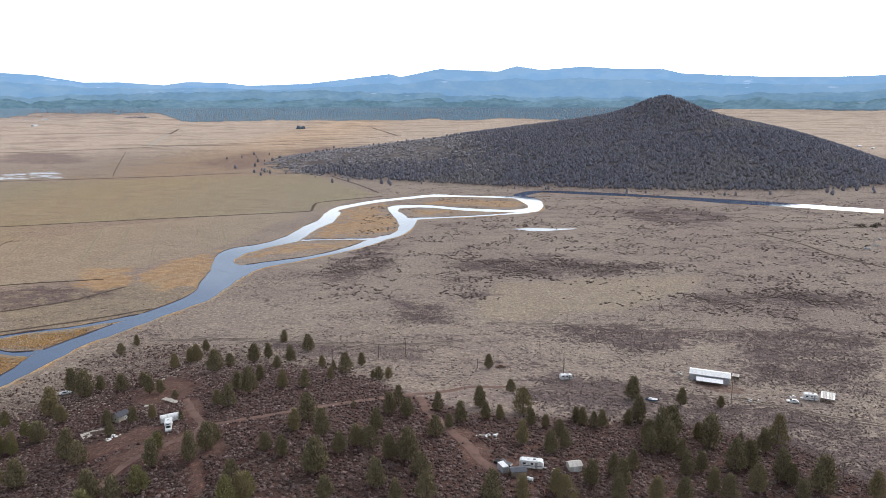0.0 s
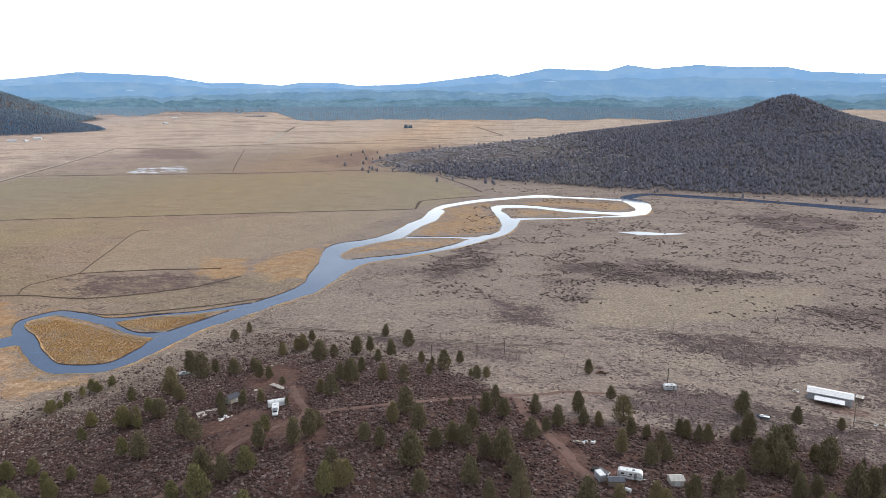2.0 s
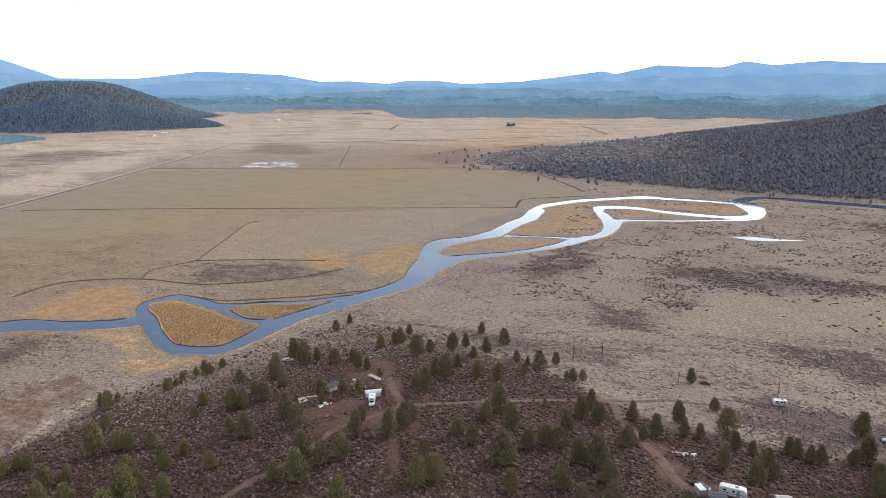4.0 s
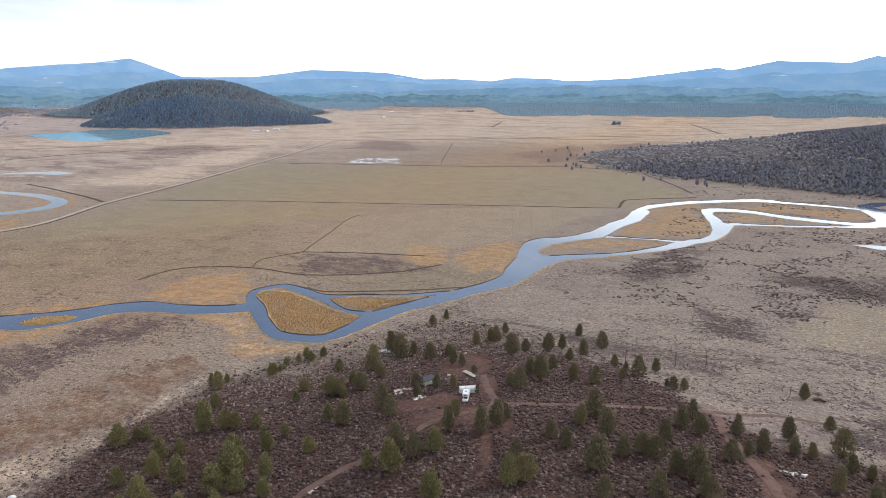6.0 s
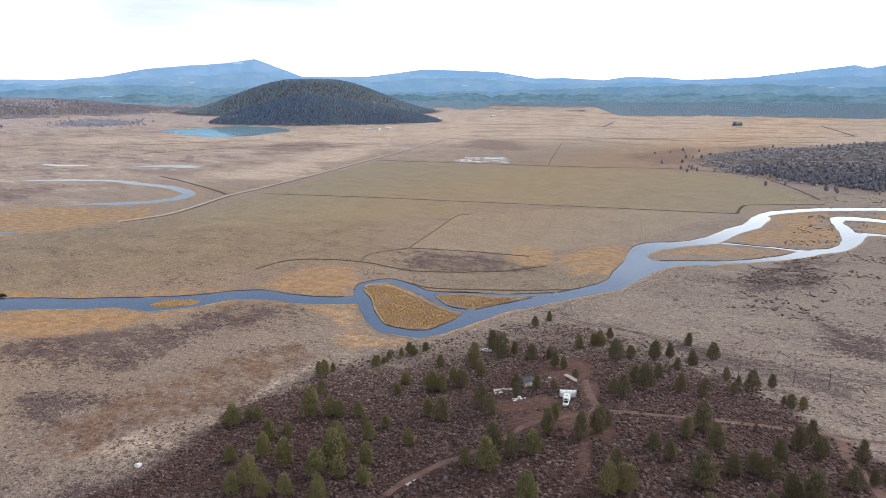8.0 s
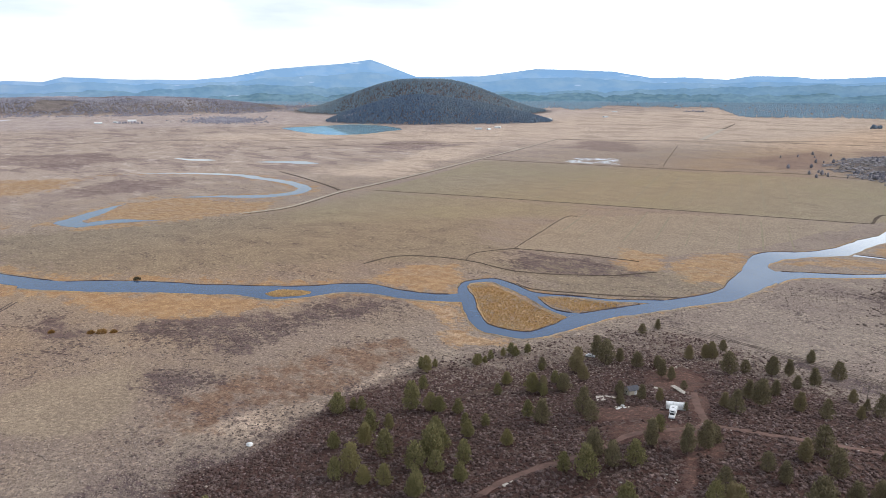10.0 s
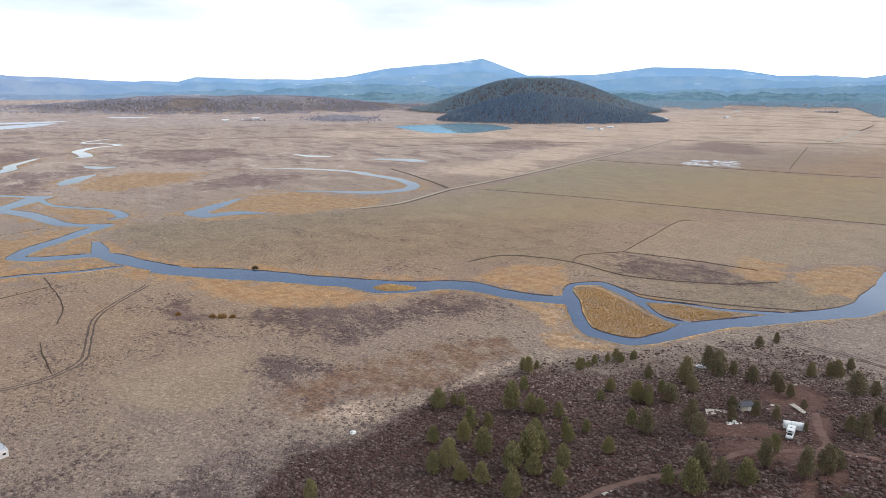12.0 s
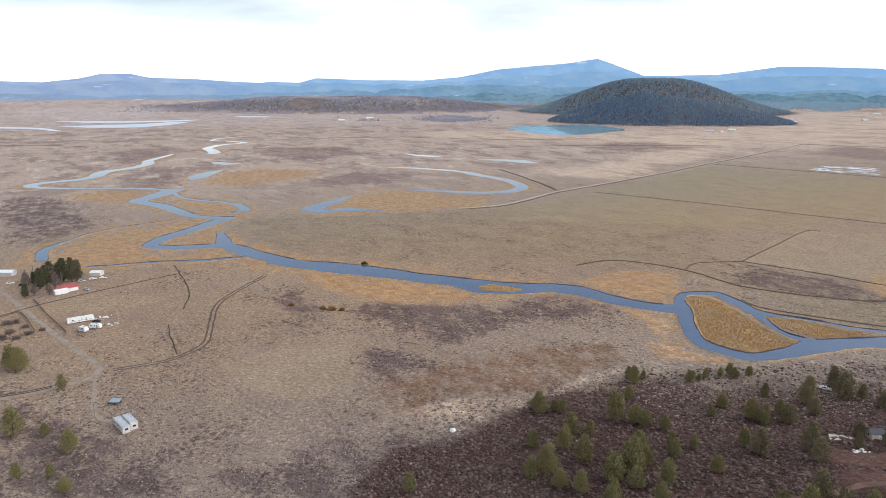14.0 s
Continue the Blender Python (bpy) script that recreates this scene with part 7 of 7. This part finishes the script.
def bush(rnd, name, r, material, label, sprays=260):
    ob = new(name)
    verts, faces = [], []
    for k in range(sprays):
        d = Vector((rnd.gauss(0, 1), rnd.gauss(0, 1), abs(rnd.gauss(0, 0.8)))).normalized()
        p = Vector((d.x * r, d.y * r, d.z * r * 0.8 + 0.1)) * rnd.uniform(0.5, 1.05)
        s = rnd.uniform(0.12, 0.24)
        q = Vector((rnd.gauss(0, 1), rnd.gauss(0, 1), rnd.gauss(0, 1))).normalized() * s
        w = d.cross(q).normalized() * s
        i = len(verts)
        verts += [p + q, p - q * 0.6 + w, p - q * 0.6 - w, p + d * s * 2 + Vector((0, 0, s))]
        faces += [(i, i + 1, i + 3), (i + 1, i + 2, i + 3), (i + 2, i, i + 3), (i, i + 2, i + 1)]
    part("twigs", raw("twigs", [tuple(v) for v in verts], faces), material, ob)
    bm = bmesh.new()
    bmesh.ops.create_cone(bm, cap_ends=True, segments=6, radius1=0.08, radius2=0.04, depth=r, matrix=Matrix.Translation((0, 0, r * 0.4)))
    part("stem", bm, BARK, ob)
    return tagged(ob, label, "bush")


def slab(name, length, width, mat, label, category, rnd, cuts=5):
    """A cracked flat slab of a few pieces."""
    ob = new(name)
    for k in range(cuts):
        w = length / cuts
        part("piece", block(w * 0.97, width * rnd.uniform(0.8, 1.1), rnd.uniform(0.14, 0.24), ((k + 0.5) * w - length / 2, rnd.uniform(-0.2, 0.2), 0), 0.02), mat, ob)
    return tagged(ob, label, category)


def build_things():
    rnd = random.Random(33)
    # the long barn and what lies about it
    barn = gabled("barn", 15.5, 6.2, 3.2, 0.75, TIN, WHITE, "long white metal-roofed barn on the sage plain", "barn", 0.4, (("front", -4, 2.4, 0.05, 2.3, "door"), ("front", 1, 1.0, 1.1, 1.9, "window"), ("back", 3, 1.0, 1.1, 1.9, "window"), ("right", 0, 1.8, 0.05, 2.2, "door")), 14)
    stand(barn, 112.8, 272.4, -22)
    stand(lean_to("awning", 10.0, 2.6, 1.6, 2.2, TIN, "rusty tin awning on posts along the barn", "awning"), 110.6, 266.9, 68)
    stand(lean_to("table_shelter", 2.6, 2.4, 1.7, 1.9, TIN_RUST, "small flat-roofed shelter beside the barn", "shelter", 5), 124.7, 274.5, 60)
    stand(utility_pole(8.3), 112.2, 248.8, 20)
    stand(car("car", WHITE, "white car parked by the dirt track"), 137.2, 250.5, 165)
    stand(camper(5.4, "white travel trailer beside a tin-roofed shed"), 146.0, 253.9, -15)
    stand(lean_to("tin_shed", 4.6, 4.6, 2.2, 3.2, TIN, "open shed with a patched plank and tin roof", "shed", 9), 152.0, 252.6, 60)
    stand(heap(rnd, "scrap_heap", (7, 2.5), 16, (WHITE, TIN, TIMBER, PALE_WOOD), "white scrap and boards beside the track", "scrap"), 121.0, 251.7, -20)
    stand(heap(rnd, "scrap_heap", (4, 1.6), 7, (WHITE, TIN, TIMBER), "small scrap pile near the trailer", "scrap"), 141.0, 256.5, 10)
    stand(heap(rnd, "scrap_heap", (3, 1.4), 6, (WHITE, PALE_WOOD), "pale boards behind the barn", "scrap"), 101.5, 279.0, 10)
    stand(boat("small white and blue boat on dry ground"), 79.5, 243.6, 170)
    stand(camper(5.2, "small white camper under a dead tree", tongue=0.7, height=1.9), 50.5, 264.2, 8)
    stand(car("car", RUSTCAR, "rusted brown car wreck beside a juniper"), 24.9, 277.5, 8)
    # the camp in the trees
    stand(car("pickup", BLACKCAR, "dark pickup at the juniper camp", 5.2), 17.0, 176.4, -28)
    stand(cargo_trailer("silver box trailer at the juniper camp"), 16.6, 172.6, 115)
    stand(camper(6.8, "large white motorhome at the juniper camp", "motorhome", height=2.3, width=2.2), 25.0, 176.4, -10)
    stand(gabled("tarp_shed", 4.2, 2.6, 1.7, 0.5, TIMBER, DARKBLUE, "low shed with a dark tarp roof", "shed", 0.2), 20.7, 171.8, 8)
    stand(gabled("canopy_shed", 3.6, 3.0, 1.8, 0.7, CANVAS, CANVAS, "pale canvas canopy beside a juniper", "canopy", 0.25, (("front", 0, 1.2, 0.1, 1.6, "door"),)), 37.4, 178.3, 12)
    tank = new("tank")
    part("shell", drum(0.5, 1.6, (0, 0, 0.62), "X", 18), WHITE, tank)
    for x in (-0.5, 0.5):
        part("cradle", block(0.12, 0.9, 0.3, (x, 0, 0)), STEEL, tank)
    stand(tagged(tank, "small white gas tank at the camp", "tank"), 23.7, 169.3, -30)
    stand(heap(rnd, "camp_gear", (5, 2), 12, (WHITE, WHITE, PALE_WOOD, TIN), "white boxes and gear behind a juniper", "camp gear"), 12.7, 194.5, 11)
    stand(slab("plywood_floor", 3.4, 2.4, PALE_WOOD, "bleached plywood floor beside the motorhome", "platform", rnd, 4), 31.5, 176.0, 5)
    # the clearing on the knoll
    shed = gabled("garden_shed", 4.2, 3.4, 2.3, 1.1, CREAM, GREYROOF, "cream garden shed with a grey shingle roof", "shed", 0.25, (("front", 0.6, 0.9, 0.05, 1.95, "door"), ("left", 0, 0.7, 1.0, 1.7, "window")))
    stand(shed, -112.4, 221.6, 62)
    stand(barrel_trailer("white round-roofed trailer parked in the red clearing"), -91.0, 212.2, 30)
    stand(truck_camper("white pickup with a cab-over camper, nose out"), -88.5, 204.2, -72)
    stand(slab("slab", 14.1, 1.9, CONCRETE, "long pale broken concrete strip", "slab", rnd, 7), -97.7, 234.4, -26)
    stand(slab("slab", 3.0, 1.4, CONCRETE, "short pale concrete strip", "slab", rnd, 2), -108.3, 234.7, 12)
    stand(slab("slab", 4.2, 1.1, CONCRETE, "pale concrete strip beside the track", "slab", rnd, 2), -104.5, 137.2, 80)
    stand(slab("slab", 7.2, 4.6, CONCRETE, "pale tarp and plank floor among the sage", "slab", rnd, 6), -117.2, 211.6, 40)
    stand(heap(rnd, "scrap_heap", (4.5, 1.5), 9, (WHITE, PALE_WOOD, WHITE), "white scrap beside the shed", "scrap"), -107.2, 204.1, 57)
    stand(car("car", WHITE, "pale car among the junipers on the slope"), -152.3, 258.5, 25)
    stand(heap(rnd, "plank_pile", (4, 0.8), 5, (PALE_WOOD,), "pale planks at the edge of the clearing", "planks"), -117.3, 266.5, 60)
    # the flats below the west slope
    home = new("double_trailer")
    for y, l, h in ((-1.45, 10.4, 2.5), (1.55, 8.6, 2.9)):
        body = part("unit", block(l, 2.7, h, (0, y, 0.5), 0.1), OFFWHITE, home)
        part("roof_sheet", block(l * 0.985, 2.6, 0.05, (0, y, 0.5 + h)), TIN, body)
        for x in (-l * 0.36, -l * 0.08, l * 0.3):
            part("vent_pipe", drum(0.12, 0.5, (x, y + 0.7, 0.75 + h), "Z", 10), STEEL, body)
        part("skirt", block(l * 0.97, 2.5, 0.5, (0, y, 0.0)), TIMBER, body)
        part("roof_rail", block(l * 0.9, 0.2, 0.14, (0, y - 0.9, 0.5 + h)), TIN, body)
        part("door", block(0.8, 0.06, 1.8, (l * 0.2, y + math.copysign(1.36, y), 0.6)), STEEL, body)
        for x in (-l * 0.3, 0.0):
            part("window", block(0.9, 0.06, 0.6, (x, y + math.copysign(1.36, y), 1.5)), PANE, body)
        part("end_window", block(0.06, 1.1, 0.7, (l / 2, y, 1.6)), PANE, body)
    stand(tagged(home, "two white box trailers side by side on the sage flat", "mobile home"), -257.0, 8.6, 14)
    stand(lean_to("blue_hut", 3.6, 2.4, 1.5, 1.9, BLUETIN, "low hut with a blue-grey tin roof", "hut"), -279.9, 6.6, 150)
    stand(utility_pole(6.5), -269.9, -1.0, 60)
    stand(camper(13.0, "long white mobile home beside the gravel road", "mobile home", height=2.6, tongue=0.9), -396.8, -2.6, 97)
    stand(camper(5.4, "small white caravan beside the mobile home"), -379.5, -1.7, 30)
    stand(camper(6.0, "white caravan with an awning beside the mobile home"), -381.6, 3.8, 60)
    stand(car("car", BLACKCAR, "dark blue car between white caravans"), -392.5, 4.8, 62)
    stand(heap(rnd, "scrap_heap", (6, 3), 14, (WHITE, TIN, WHITE, TIMBER), "white scrap heap behind the caravans", "scrap"), -399.7, 8.0, 82)
    stand(heap(rnd, "scrap_heap", (7, 3), 12, (WHITE, TIN, TIMBER), "scattered scrap beside the caravans", "scrap"), -385.0, 11.0, 80)
    house = gabled("house", 11.0, 6.6, 2.5, 1.5, WHITE, REDROOF, "white house with a red metal roof", "house", 0.5, (("front", -2, 1.3, 1.0, 2.1, "window"), ("front", 2.6, 1.3, 1.0, 2.1, "window"), ("front", 0.4, 0.95, 0.05, 2.1, "door"), ("back", 2, 1.2, 1.0, 2.1, "window")))
    stand(house, -466.5, -8.6, 112)
    stand(gabled("annex", 7.2, 3.6, 2.4, 0.5, WHITE, WHITE, "low white annex in front of the house", "annex", 0.3, (("front", 0, 2.2, 0.05, 2.0, "door"),)), -461.5, -11.8, 105)
    stand(gabled("carport", 7.0, 5.0, 2.3, 0.9, CANVAS, WHITE, "white-roofed carport in the yard", "carport", 0.3), -498.5, 9.5, 60)
    for x, y, a, mat in ((-487.3, 6.5, 93, WHITE), (-487.0, 12.5, 70, WHITE), (-484.7, 0.0, 86, SILVER), (-462.5, 2.0, 40, SILVER), (-500.5, -40.0, 87, WHITE), (-492.0, -33.0, 60, BLACKCAR)):
        stand(car("car", mat, {WHITE: "white car parked in the homestead yard", SILVER: "silver car parked beside the house", BLACKCAR: "dark car parked in the homestead yard"}[mat]), x, y, a)
    stand(gabled("white_shed", 8.5, 6.0, 2.6, 1.2, TIN, WHITE, "white-roofed shed beyond the homestead trees", "shed", 0.3), -526.0, -42.5, 62)
    for x, y in ((-441.3, 177.2),):
        stand(bush(rnd, "bush", 2.2, DARKBUSH, "lone dark bush on the river bank"), x, y, 0)
    for x, y, r in ((-352.9, 121.5, 2.6), (-356.5, 117.5, 1.8), (-349.5, 126.0, 1.6), (-372.0, 104.0, 1.5)):
        stand(bush(rnd, "willow_bush", r, ORANGEBUSH, "rusty orange bare willow bush", 340), x, y, 0)
    for x, y, r in ((-410.4, -36.9, 2.6), (-411.3, -32.9, 2.2), (-400.6, -28.2, 2.0), (-394.4, -34.6, 2.4), (-388.2, -26.5, 1.8), (-386.8, -37.6, 2.2), (-383.3, -31.2, 1.7), (-391.5, -20.4, 1.5)):
        stand(bush(rnd, "bush", r, TWIGS, "leafless mauve-brown shrub in the stock pen", 300), x, y, 0)
    for rows in FENCES:
        fence(rows, "dark weathered rail fence by the stock pens")
    rock = new("boulder")
    bm = bmesh.new()
    bmesh.ops.create_icosphere(bm, subdivisions=3, radius=1.0)
    for v in bm.verts:
        v.co *= 1 + 0.35 * noise.noise(v.co * 1.4)
        v.co.z = v.co.z * 0.75 + 0.5
    part("stone", bm, WHITE, rock)
    stand(tagged(rock, "pale boulder alone on the sage flat", "boulder"), -195.7, 110.7, 0)
    # farms far across the valley
    for x, y, l, a, roof in ((-1442, 1690, 22, 40, TIN), (-1418, 1712, 14, 90, WHITE), (-1452, 1800, 20, 20, WHITE), (-1633, 2349, 26, 40, WHITE), (-1613, 2757, 24, 80, TIN), (-1777, 3124, 24, 30, WHITE),
                             (-2735, 1140, 30, 70, WHITE), (-2690, 1060, 18, 20, TIN), (-2662, 987, 26, 70, WHITE), (1024, 1708, 9, 10, TIN), (1013, 1633, 8, 30, TIN)):
        far = gabled("far_barn", l, l * 0.5, 1.5 + l * 0.11, 0.8 + l * 0.07, TIN, roof, "small pale barn far across the meadows", "barn", 0.5)
        stand(tagged(far, group="far barns"), x, y, a)
    for x, y, r in ((356.2, 553.2, 2.2), (342.7, 542.4, 2.2), (376.5, 580.7, 1.6)):
        t = new("water_trough")
        part("shell", drum(r, 1.1, (0, 0, 0.55), "Z", 20), TIN, t)
        part("water", drum(r * 0.94, 0.02, (0, 0, 1.09), "Z", 20), WHITE, t)
        stand(tagged(t, "round pale stock tank in the meadow", "stock tank", "stock tanks"), x, y, 0)
    for x, y, r in ((395.4, 638.7, 4.0), (405.0, 636.0, 3.4), (414.0, 644.6, 3.6)):
        stand(bush(rnd, "willow_bush", r, DARKBUSH, "grey-brown willow bush in the far meadow", 300), x, y, 0)


build_ground()
build_mountains()
build_waters()
build_islet()
build_lines()
build_forests()
build_brush()
build_trees()
build_things()
